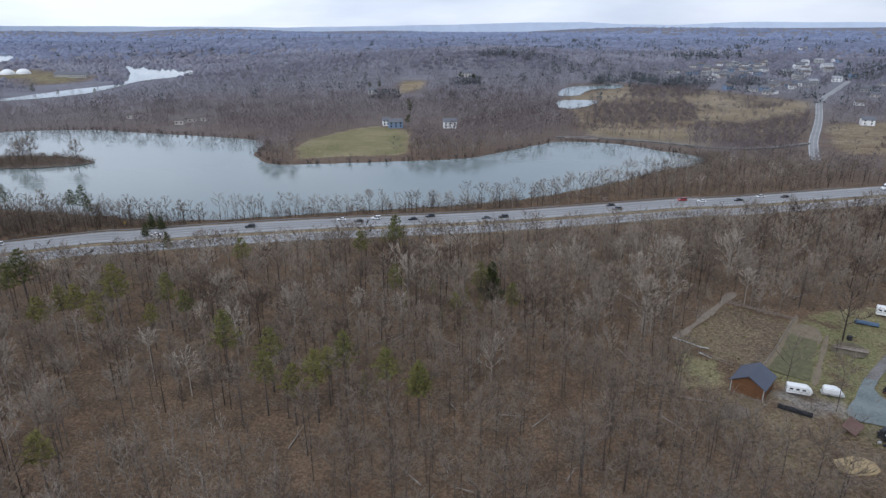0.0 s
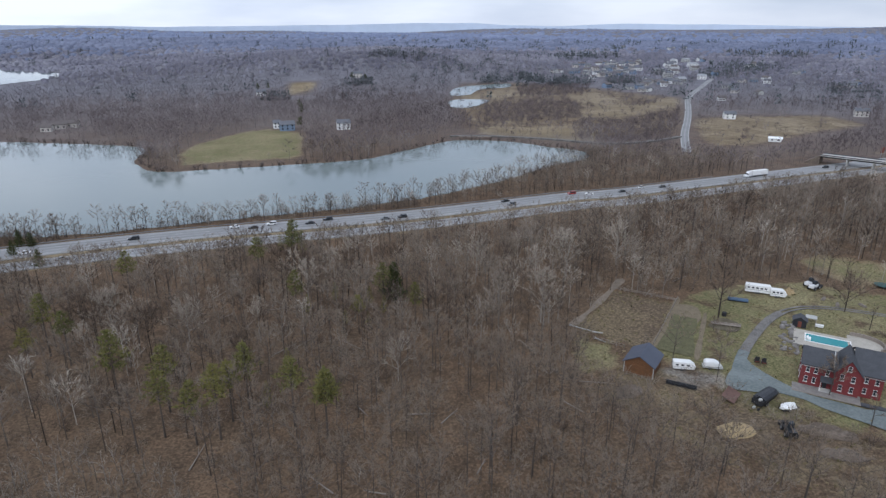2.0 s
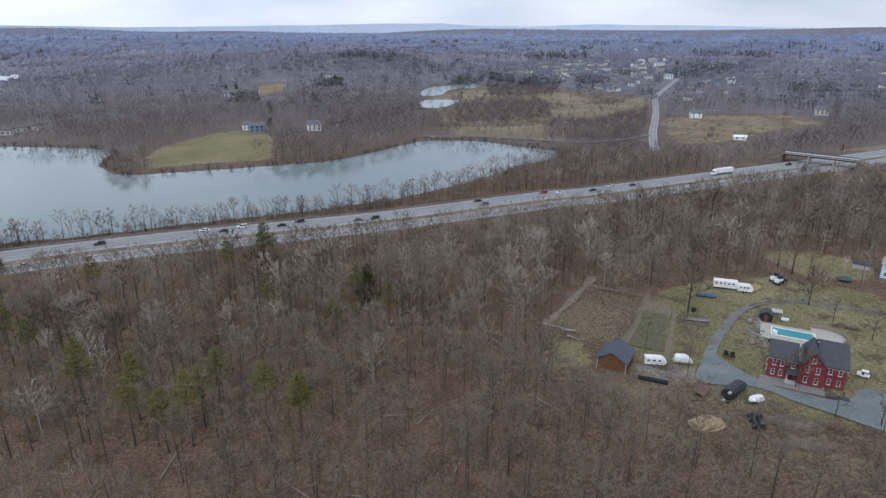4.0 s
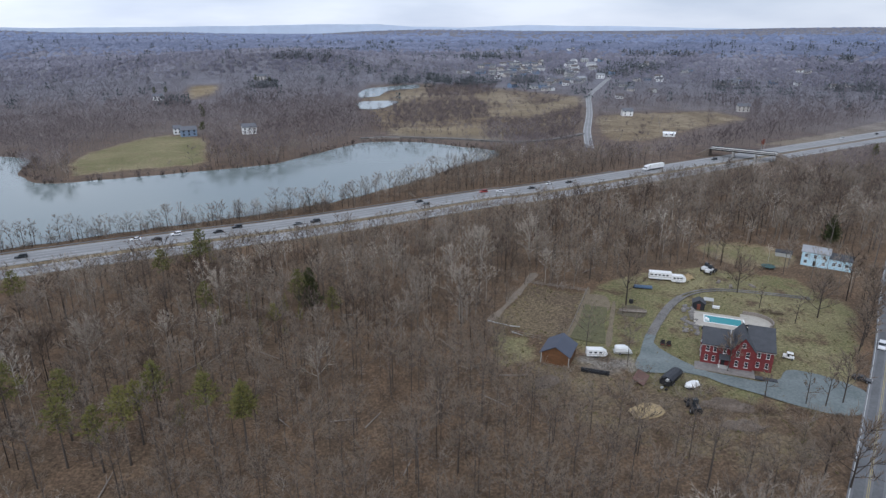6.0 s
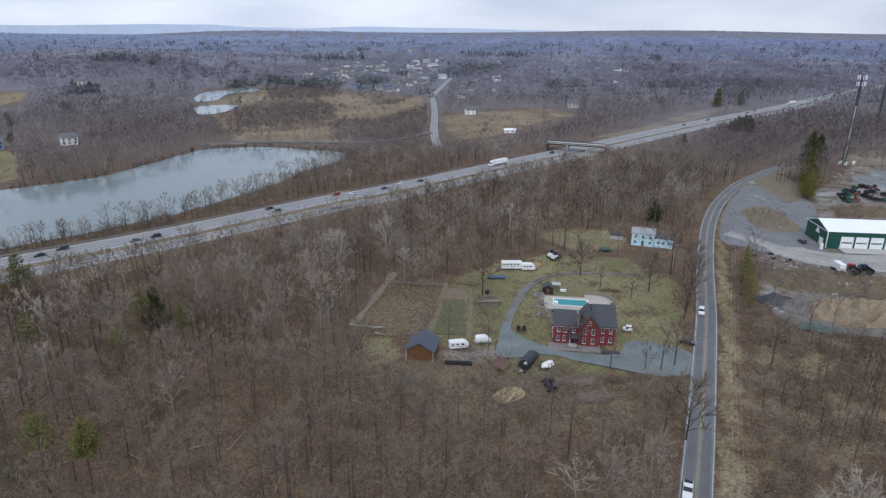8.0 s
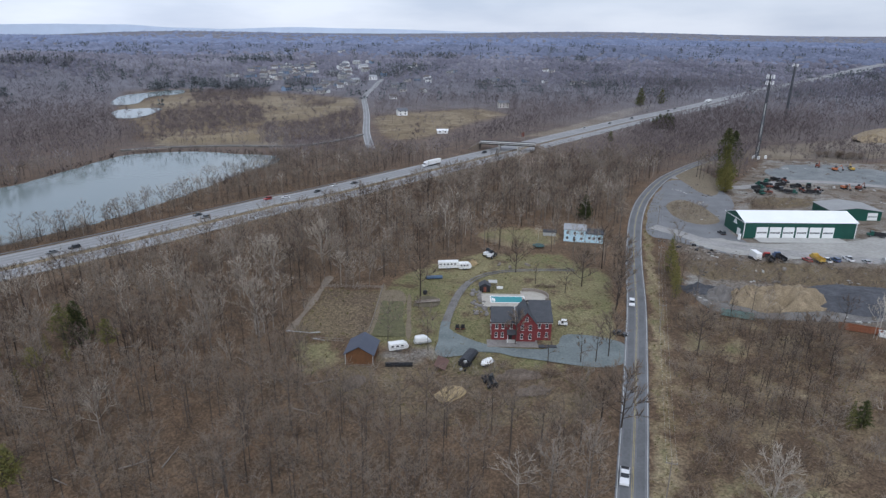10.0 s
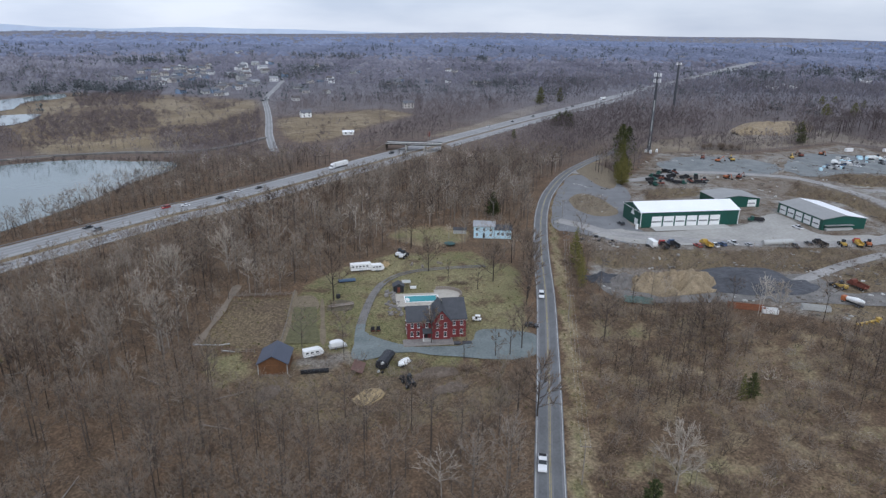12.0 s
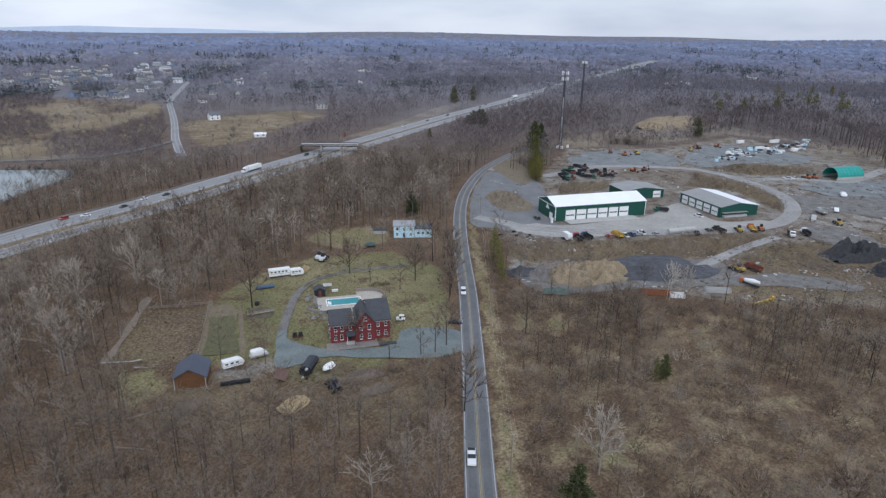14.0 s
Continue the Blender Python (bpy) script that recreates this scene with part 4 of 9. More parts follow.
def red_house():
    h = thing("brick_house", 118.7, 128.1, -38.5, "red brick Victorian farmhouse with dark slate gables and white-framed windows", "house")
    part("wall", gable_walls(0, 7.6, 0, 8.8, 6.2, 9.2, "x"), BRICK, h, "red brick wing")
    part("wall", gable_walls(7.6, 13.4, -1.0, 8.8, 6.3, 9.9, "y"), BRICK, h, "red brick gabled front")
    part("wall", gable_walls(13.4, 18.4, 0.6, 15.5, 6.2, 10.0, "x"), BRICK, h, "red brick rear wing")
    part("roof", gable_roof(0, 7.6, 0, 8.8, 6.2, 9.2, "x"), SLATE, h)
    part("roof", gable_roof(7.6, 13.4, -1.0, 8.8, 6.3, 9.9, "y", 0.45), SLATE, h)
    part("roof", gable_roof(12.0, 18.4, 0.6, 15.5, 6.2, 10.0, "x"), SLATE, h)
    bm = empty_bm()
    extrude_profile(bm, [(-0.35, 6.3), (4.4, 9.42), (4.4, 9.5), (-0.35, 6.4)], 7.0, 7.25, "x")
    part("flashing", bm, GREYTRIM, h, "pale metal roof flashing")
    for x, z in ((1.5, 3.9), (3.4, 3.9), (6.0, 3.9), (3.3, 1.0), (1.4, 1.0)):
        window_at(h, pose(x, 0, z), 0.85, 1.7, WHITE)
    for x, z in ((9.2, 4.0), (11.7, 4.0), (9.2, 1.0), (11.7, 1.0)):
        window_at(h, pose(x, -1.0, z), 0.9, 1.75, WHITE)
    window_at(h, pose(10.5, -1.0, 7.0), 0.9, 1.4, WHITE)
    for x, z in ((14.7, 4.0), (17.0, 4.0), (14.7, 1.0), (17.0, 1.0)):
        window_at(h, pose(x, 0.6, z), 0.85, 1.6, WHITE)
    for y, z in ((2.2, 3.9), (5.6, 3.9), (2.2, 1.0), (5.6, 1.0)):
        window_at(h, pose(0, y, z, 0, 0, -90), 0.85, 1.6, WHITE)
    for y, z in ((3.5, 4.0), (8.0, 4.0), (12.5, 4.0), (3.5, 1.0), (12.5, 1.0)):
        window_at(h, pose(18.4, y, z, 0, 0, 90), 0.85, 1.6, WHITE)
    bm = empty_bm()
    extrude_profile(bm, [(-2.1, 2.75), (0.0, 3.5), (0.0, 3.65), (-2.1, 2.9)], 4.6, 7.6, "x")
    porch = part("porch_roof", bm, SLATE, h)
    for x in (4.8, 7.3):
        bm = empty_bm()
        tube(bm, (x, -1.9, 0), (x, -1.9, 2.8), 0.09, 0.07)
        part("porch_post", bm, WHITE, porch)
    part("front_door", boxed(5.3, 6.3, -0.08, 0.02, 0.25, 2.35, 0.02), BLACK, h)
    part("porch_step", boxed(4.6, 7.6, -2.2, -0.01, 0.0, 0.22, 0.03), CONCRETE, h)
    for x0, x1, y in ((0, 7.6, -0.03), (13.4, 18.4, 0.57)):
        part("eave_board", boxed(x0 - 0.35, x1 + 0.35, y - 0.42, y - 0.34, 5.72, 5.84), GREYTRIM, h)
    return h


red_house()
HX, HY, HT = 118.7, 128.1, -38.5
HOUSE = pose(HX, HY, 0, 0, 0, HT)


def by_house(x, y):
    p = HOUSE @ Vector((x, y, 0))
    return p.x, p.y


patio = thing("patio", *by_house(-1.5, -4.6), HT, "pale stone front patio with a dark edging", "patio")
part("slab", boxed(0, 15.5, 0, 4.5, 0, 0.14, 0.03), STONE, patio)
part("edging", boxed(0, 15.5, -0.25, -0.01, 0, 0.25, 0.05), WOOD, patio, "dark timber edging")
part("hedge_edging", boxed(15.51, 21.0, -0.25, 1.2, 0, 0.45, 0.1), COAL, patio, "dark planting bed")


def pool_group():
    px, py = 143.6, 147.4
    deck = thing("pool_deck", px, py, HT, "pale concrete pool surround behind the brick house", "pool deck")
    bm = empty_bm()
    for b in ((-9.2, 9.2, -6.2, -3.0), (-9.2, 9.2, 3.0, 5.0), (-9.2, -6.2, -3.0, 3.0), (6.2, 9.2, -3.0, 3.0)):
        box(bm, b[0], b[1], b[2], b[3], 0.0, 0.3)
    part("paving", bm, DECK, deck)
    tr = thing("curved_terrace", 151.6, 144.2, HT, "pale curved terrace with a dark timber wall beside the pool", "terrace")
    bm = empty_bm()
    arc = [(-3.0, -5.0), (-3.0, 5.4)] + [(6.2 * math.sin(a), 5.4 * math.cos(a)) for a in np.linspace(0.1, 2.4, 12)]
    low, high = ([bm.verts.new((*p, z)) for p in arc] for z in (0.0, 0.27))
    bm.faces.new(high[::-1])
    for k in range(len(arc)):
        bm.faces.new((low[k], high[k], high[(k + 1) % len(arc)], low[(k + 1) % len(arc)]))
    part("paving", bm, DECK, tr)
    walls, panel = np.linspace(-0.35, 2.2, 17), None
    for a, b in zip(walls[:-1], walls[1:]):
        p, q = ((6.5 * math.sin(u), 5.7 * math.cos(u)) for u in (a, b))
        m = Matrix.Translation(((p[0] + q[0]) / 2, (p[1] + q[1]) / 2, 0)) @ Matrix.Rotation(math.atan2(q[1] - p[1], q[0] - p[0]), 4, "Z")
        if panel is None:
            panel = part("wall_panel", boxed(-0.56, 0.56, -0.22, 0.22, 0.0, 1.3), WOOD, tr, "weathered timber wall panel")
            panel.matrix_basis = m
        else:
            again(panel, tr, m)
    pool = thing("swimming_pool", px, py, HT, "turquoise rectangular swimming pool with a white rim", "pool")
    bm = empty_bm()
    for b in ((-6.2, 6.2, -3.0, -2.65), (-6.2, 6.2, 2.65, 3.0), (-6.2, -5.85, -2.65, 2.65), (5.85, 6.2, -2.65, 2.65)):
        box(bm, b[0], b[1], b[2], b[3], 0.0, 0.36)
    part("coping", bm, WHITE, pool)
    part("water", boxed(-5.85, 5.85, -2.65, 2.65, 0.0, 0.2), POOLWATER, pool)
    bm = empty_bm()
    box(bm, -5.7, -4.5, -1.9, 0.2, 0.2, 0.5)
    box(bm, -5.7, -5.1, -1.9, 0.2, 0.5, 0.8)
    part("pool_steps", bm, WHITE, pool)
    sh = thing("pool_shed", 142.9, 159.0, HT, "small dark shed with a grey gabled roof beside the pool", "shed")
    part("wall", gable_walls(-1.9, 1.9, -1.6, 1.6, 2.2, 3.3, "y"), TARP, sh)
    part("roof", gable_roof(-1.9, 1.9, -1.6, 1.6, 2.2, 3.3, "y", 0.3), SLATE, sh)
    part("door", boxed(-0.5, 0.5, -1.66, -1.6, 0, 2.0), RUST, sh)
    bar = thing("pergola", 147.0, 159.2, HT, "weathered grey pergola beside the pool shed", "pergola")
    part("canopy", boxed(-1.6, 1.6, -1.4, 1.4, 2.4, 2.6, 0.04), GREYTRIM, bar)
    for sx in (-1.4, 1.4):
        for sy in (-1.2, 1.2):
            part("post", boxed(sx - 0.08, sx + 0.08, sy - 0.08, sy + 0.08, 0, 2.4), WOOD, bar)
    ch = thing("storage_box", 147.9, 156.3, HT, "white storage box on the pool deck", "box")
    part("body", boxed(-1.1, 1.1, -0.4, 0.4, 0.3, 1.0, 0.06), WHITE, ch)
    part("lid", boxed(-1.15, 1.15, -0.45, 0.45, 1.0, 1.12, 0.03), WHITE, ch)


pool_group()


def boulder(name, size, mat):
    bm = empty_bm()
    bmesh.ops.create_icosphere(bm, subdivisions=2, radius=1.0)
    seed = rnd.random() * 50
    for v in bm.verts:
        v.co *= 1 + 0.35 * noise.noise(v.co * 1.3 + Vector((seed, 0, 0)))
        v.co = Vector((v.co.x * size[0], v.co.y * size[1], max(v.co.z, -0.35) * size[2]))
    return bm



kinds = []
ROCKERY = smooth_line([(141.8, 162.0), (134.0, 152.3), (126.0, 140.4), (118.8, 129.8)], 2)
for k in range(44):
    x, y, _ = along(ROCKERY, 24.0 * k / 44, rnd.uniform(-2.2, 2.2))
    s = rnd.uniform(0.4, 0.95)
    st = thing("boulder", x, y, rnd.uniform(0, 360), "pale grey landscaping boulder on the slope beside the house", "rock", "boulders beside the house")
    if len(kinds) < 5:
        kinds.append(part("stone", boulder("stone", (1.1, 0.8, 0.75), STONE), STONE, st))
        kinds[-1].scale = (s, s, s)
    else:
        again(kinds[k % 5], st, Matrix.Scale(s, 4))


def barn():
    b = thing("barn", 75.0, 141.5, -42, "stained timber barn with a dark blue-grey metal roof", "barn")
    part("wall", gable_walls(0, 7.9, 0, 8.6, 3.4, 5.7, "y"), CEDAR, b)
    part("roof", gable_roof(0, 7.9, 0, 8.6, 3.4, 5.7, "y", 0.5), BARNROOF, b)
    bm = empty_bm()
    for x in np.arange(0.5, 7.7, 0.62):
        top = 3.4 + 2.3 * (1 - abs(x - 3.95) / 3.95) - 0.15
        box(bm, x, x + 0.06, -0.05, 0.0, 0, top)
    part("wall_battens", bm, CEDAR, b)
    part("sliding_door", boxed(2.2, 5.7, -0.13, -0.06, 0.05, 2.9, 0.02), CEDAR, b)
    for x in (0.0, 7.9):
        part("corner_board", boxed(x - 0.1, x + 0.1, -0.12, 0.1, 0, 3.3), GREYTRIM, b)
    bm = empty_bm()
    for z in (0.5, 1.0):
        tube(bm, (1.2, -1.6, z), (7.6, -1.6, z), 0.06, 0.06)
    rail = part("hitching_rail", bm, WOOD, b)
    for x in (1.3, 3.3, 5.4, 7.5):
        bm = empty_bm()
        tube(bm, (x, -1.6, 0), (x, -1.6, 1.15), 0.08, 0.07)
        part("rail_post", bm, WOOD, rail)


barn()


def fence(name, a, b, label, spacing=2.6, height=1.25, rails=3, mat=WOOD):
    a, b = Vector((*a, 0)), Vector((*b, 0))
    ln = (b - a).length
    f = thing(name, a.x, a.y, math.degrees(math.atan2(b.y - a.y, b.x - a.x)), label, "fence")
    n = max(1, round(ln / spacing))
    post = None
    for i in range(n + 1):
        m = pose(ln * i / n, 0, 0)
        if post is None:
            post = part("post", boxed(-0.07, 0.07, -0.07, 0.07, -0.2, height), mat, f)
        else:
            again(post, f, m)
    for k in range(rails):
        z = height * (0.35 + 0.55 * k / max(1, rails - 1))
        part("rail", boxed(0, ln, 0.072, 0.11, z - 0.06, z + 0.06), mat, f)


fence("corral_fence", (90.1, 153.7), (114.7, 183.9), "weathered wooden rail fence between corral and lawn")
fence("corral_fence", (96.1, 196.0), (113.1, 182.5), "weathered wooden rail fence along the wood")
fence("corral_fence", (80.9, 153.8), (74.0, 160.6), "weathered wooden rail fence below the corral", 2.6, 1.2, 2)
for a, b in (((70.0, 170.7), (75.3, 165.4)), ((75.4, 164.9), (78.3, 163.5)), ((74.5, 160.8), (76.8, 157.9))):
    lg = thing("felled_log", *a, math.degrees(math.atan2(b[1] - a[1], b[0] - a[0])), "pale felled log lying on the corral's edge", "log", "logs by the corral")
    bm = empty_bm()
    tube(bm, (0, 0, 0.2), (math.dist(a, b), 0, 0.2), 0.24, 0.15, 7)
    part("trunk", bm, GREYTRIM, lg)


def blue_house():
    h = thing("blue_house", 211.1, 182.1, -51, "pale blue two-storey house with a light grey roof and lower wing", "house")
    part("wall", gable_walls(0, 9.6, 0, 7.2, 5.6, 7.2, "x"), BLUESIDING, h)
    part("roof", gable_roof(0, 9.6, 0, 7.2, 5.6, 7.2, "x"), LIGHTROOF, h)
    part("wall", gable_walls(9.6, 17.5, 0.3, 6.9, 4.2, 5.6, "x"), BLUESIDING, h, "lower pale blue wing")
    part("roof", gable_roof(9.8, 17.5, 0.3, 6.9, 4.2, 5.6, "x"), SLATE, h)
    for x, z in ((1.6, 3.4), (4.8, 3.4), (8.0, 3.4), (1.6, 0.9), (8.0, 0.9)):
        window_at(h, pose(x, 0, z), 1.1, 1.3, WHITE)
    for x in (11.5, 13.5, 15.8):
        window_at(h, pose(x, 0.3, 1.4), 1.2, 1.3, WHITE)
    for y in (2, 5):
        window_at(h, pose(0, y, 3.3, 0, 0, -90), 1.0, 1.3, WHITE)
    part("door", boxed(4.3, 5.3, -0.07, 0.0, 0.1, 2.2), BLACK, h)


blue_house()


def big_door(parent, m, w, h, bands=1):
    """A white sectional door with a dark strip of lights."""
    bm = empty_bm()
    box(bm, -w / 2, w / 2, -0.08, 0.0, 0, h)
    for k in range(1, 4):
        box(bm, -w / 2, w / 2, -0.11, -0.08, h * k / 4 - 0.03, h * k / 4 + 0.03)
    d = part("bay_door", bm, WHITE, parent, "white sectional bay door")
    d.matrix_basis = m
    n = 4
    for k in range(n):
        x0 = -w / 2 + 0.35 + (w - 0.7) * k / n
        part("pane", boxed(x0, x0 + (w - 0.7) / n - 0.15, -0.1, -0.07, h * 0.42, h * 0.55), GLASS, d)


def seams(x0, x1, step, y0, y1, z):
    bm = empty_bm()
    for x in np.arange(x0, x1, step):
        box(bm, x - 0.05, x + 0.05, y0 - 0.06, y0 - 0.005, 0, z)
    return bm


def depot_halls():
    h = thing("depot_hall", 283.7, 135.5, -36.8, "dark green metal depot hall with white roof and bay doors", "hall")
    part("wall", gable_walls(0, 53, 0, 20.0, 7.7, 10.6, "x"), GREENMETAL, h)
    part("wall_ribs", seams(0.6, 53, 1.2, 0, 0, 7.4), GREENMETAL, h)
    part("roof", gable_roof(0, 53, 0, 20.0, 7.7, 10.6, "x", 0.5, 0.3), WHITEMETAL, h)
    for k in range(6):
        big_door(h, pose(8.6 + 6.3 * k, 0, 0.1), 5.4, 5.3)
    part("apron", boxed(5.0, 46.0, -7.0, -0.12, 0.0, 0.25, 0.04), CONCRETE, h, "pale concrete apron")
    part("corner_trim", boxed(-0.15, 0.15, -0.15, 0.15, 0, 7.4), WHITE, h)
    part("corner_trim", boxed(52.85, 53.15, -0.15, 0.15, 0, 7.4), WHITE, h)
    part("gable_trim", boxed(-0.2, -0.02, 0, 20.0, 7.25, 7.5), WHITE, h)
    bm = empty_bm()
    extrude_profile(bm, [(7.2, 4.6), (9.2, 7.4), (11.2, 4.6)], -0.16, -0.03, "x")
    part("emblem", bm, WHITE, h, "plain pale emblem on the gable wall")
    part("side_door", boxed(-0.1, -0.01, 3.0, 6.5, 0, 3.4), WHITE, h)
    tank = thing("air_tank", 281.4, 135.6, -36, "white upright gas tank beside the hall", "tank")
    bm = empty_bm()
    tube(bm, (-1.0, -1.0, 0), (-1.0, -1.0, 2.6), 0.7, 0.7, 10)
    part("shell", bm, WHITE, tank)
    h = thing("depot_hall", 346.6, 70.2, 52.5, "dark green metal hall with grey and white roof and bay doors", "hall")
    part("wall", gable_walls(0, 34, -24, 0, 5.4, 7.2, "x"), GREENMETAL, h)
    part("wall_ribs", seams(0.6, 34, 1.2, -24, 0, 5.2), GREENMETAL, h)
    bm = empty_bm()
    extrude_profile(bm, [(-12.0, 7.25), (0.5, 5.35), (0.5, 5.6), (-12.0, 7.5)], -0.5, 34.5, "x")
    part("roof_slope", bm, GREYMETAL, h, "weathered grey roof slope")
    bm = empty_bm()
    extrude_profile(bm, [(-12.02, 7.25), (-24.5, 5.35), (-24.5, 5.6), (-12.02, 7.5)], -0.5, 34.5, "x")
    part("roof_slope", bm, WHITEMETAL, h, "white roof slope")
    for k in range(5):
        big_door(h, pose(4.5 + 6.3 * k, 0, 0.1, 0, 0, 180), 5.0, 4.4)
    part("lean_to", boxed(-2.0, -0.02, -16.5, -1.0, 2.4, 2.6), GREYMETAL, h, "grey lean-to roof")
    part("lean_to_bench", boxed(-1.8, -0.02, -16.0, -1.5, 0, 1.1), GREYTRIM, h)
    h = thing("depot_shed", 358.5, 119.2, -40, "green metal shed with a brown-grey roof behind the hall", "shed")
    part("wall", gable_walls(-9, 17, 0, 18, 4.8, 6.4, "y"), GREENMETAL, h)
    part("roof", gable_roof(-9, 17, 0, 18, 4.8, 6.4, "y", 0.5), GREYMETAL, h)
    big_door(h, pose(12.5, 0, 0.1), 5.0, 4.0)


depot_halls()


def quonset():
    q = thing("storage_tunnel", 496.6, 30.0, -37, "teal fabric storage tunnel on a white base wall", "tunnel")
    n, R = 12, 6.4
    bm = empty_bm()
    rings = []
    for r in (R, R - 0.15):
        for x in (0, 23):
            rings.append([bm.verts.new((x, 6.5 + r * math.cos(a), 1.6 + 0.95 * r * math.sin(a))) for a in np.linspace(0, math.pi, n)])
    for i in range(n - 1):
        bm.faces.new((rings[0][i], rings[1][i], rings[1][i + 1], rings[0][i + 1]))
        bm.faces.new((rings[2][i + 1], rings[3][i + 1], rings[3][i], rings[2][i]))
        bm.faces.new((rings[0][i + 1], rings[2][i + 1], rings[2][i], rings[0][i]))
        bm.faces.new((rings[1][i], rings[3][i], rings[3][i + 1], rings[1][i + 1]))
    part("cover", bm, TEAL, q)
    for y in (0.0, 12.4):
        part("base_wall", boxed(0, 23, y, y + 0.6, 0, 1.8, 0.03), CONCRETE, q)
    for k in range(8):
        bm = empty_bm()
        x = 0.1 + k * 3.25
        for a, b in zip(np.linspace(0, math.pi, n)[:-1], np.linspace(0, math.pi, n)[1:]):
            tube(bm, (x, 6.5 + 6.5 * math.cos(a), 1.6 + 6.18 * math.sin(a)), (x, 6.5 + 6.5 * math.cos(b), 1.6 + 6.18 * math.sin(b)), 0.07, 0.07, 4)
        part("hoop", bm, STEEL, q)


quonset()


# ---- vehicles ----
def vehicle_paint(name, color):
    return glossy(name, color, 0.3, 0.6)


PAINTS = {"white": vehicle_paint("white_car_paint", (0.75, 0.75, 0.75)), "black": vehicle_paint("black_car_paint", (0.015, 0.016, 0.018)), "silver": vehicle_paint("silver_car_paint", (0.38, 0.39, 0.4)),
          "red": vehicle_paint("red_car_paint", (0.33, 0.025, 0.02)), "blue": vehicle_paint("blue_car_paint", (0.03, 0.07, 0.16)), "grey": vehicle_paint("grey_car_paint", (0.12, 0.125, 0.13))}
WHEELS = []


def wheels(parent, spots, r=0.34):
    if not WHEELS:
        for rr, ww in ((0.34, 0.24),):
            bm = empty_bm()
            tube(bm, (0, -ww / 2, 0), (0, ww / 2, 0), rr, rr, 14)
            WHEELS.append(bm)
        me = bpy.data.meshes.new("wheel")
        WHEELS[0].to_mesh(me)
        WHEELS[0].free()
        me.materials.append(BLACK)
        bm = empty_bm()
        tube(bm, (0, -0.13, 0), (0, 0.13, 0), 0.19, 0.19, 10)
        rim = bpy.data.meshes.new("rim")
        bm.to_mesh(rim)
        bm.free()
        rim.materials.append(STEEL)
        WHEELS[:] = [me, rim]
    for x, y in spots:
        w = new("wheel", WHEELS[0])
        w.parent = parent
        w.matrix_basis = pose(x, y, r) @ Matrix.Scale(r / 0.34, 4)
        new("rim", WHEELS[1]).parent = w


def car(paint, kind="sedan", x=0, y=0, turn=0, label="", group="", z=None):
    """A car pointing along +x: body, glasshouse, roof, lights, wheels."""
    L, W = {"sedan": (4.7, 1.82), "suv": (4.8, 1.95), "pickup": (5.7, 2.0), "van": (5.4, 2.0)}[kind]
    c = thing("pickup_truck" if kind == "pickup" else kind + ("_car" if kind != "van" else ""), x, y, turn, label, "pickup" if kind == "pickup" else "van" if kind == "van" else "car", group, z)
    h1, h2 = {"sedan": (0.92, 1.45), "suv": (1.05, 1.75), "pickup": (1.1, 1.85), "van": (1.1, 2.1)}[kind]
    bm = empty_bm()
    a = L / 2
    low = [(-a, 0.32), (a - 0.05, 0.32), (a, 0.6), (a - 0.15, h1 - 0.12), (a - 1.2, h1), (-a + 0.12, h1), (-a, h1 - 0.2)]
    extrude_profile(bm, low, -W / 2, W / 2, "y")
    bmesh.ops.bevel(bm, geom=list(bm.edges), offset=0.07, segments=1, affect="EDGES")
    part("body", bm, PAINTS[paint], c)
    f, b = {"sedan": (0.9, -1.7), "suv": (1.0, -2.2), "pickup": (1.1, -0.9), "van": (1.6, -2.6)}[kind]
    top = [(f, h1 - 0.02), (f - 0.7, h2 - 0.07), (b + (0.55 if kind == "sedan" else 0.18), h2 - 0.07), (b, h1 - 0.02)]
    bm = empty_bm()
    extrude_profile(bm, top, -W / 2 + 0.1, W / 2 - 0.1, "y")
    part("cabin_glass", bm, GLASS, c)
    part("car_roof", boxed(b + (0.5 if kind == "sedan" else 0.1), f - 0.62, -W / 2 + 0.14, W / 2 - 0.14, h2 - 0.09, h2, 0.03), PAINTS[paint], c)
    if kind == "pickup":
        part("cargo_bed", boxed(-a + 0.1, b - 0.1, -W / 2 + 0.12, W / 2 - 0.12, h1 - 0.01, h1 + 0.012), BLACK, c)
    for s in (-1, 1):
        part("headlight", boxed(a - 0.14, a - 0.02, s * (W / 2 - 0.3) - 0.16, s * (W / 2 - 0.3) + 0.16, 0.62, 0.78), WHITE, c)
        part("tail_light", boxed(-a - 0.015, -a + 0.06, s * (W / 2 - 0.22) - 0.12, s * (W / 2 - 0.22) + 0.12, 0.62, 0.8), PAINT_RED, c)
    wheels(c, [(sx, sy) for sx in (a - 0.95, -a + 0.95) for sy in (-W / 2 + 0.1, W / 2 - 0.1)], 0.34 if kind == "sedan" else 0.39)
    return c


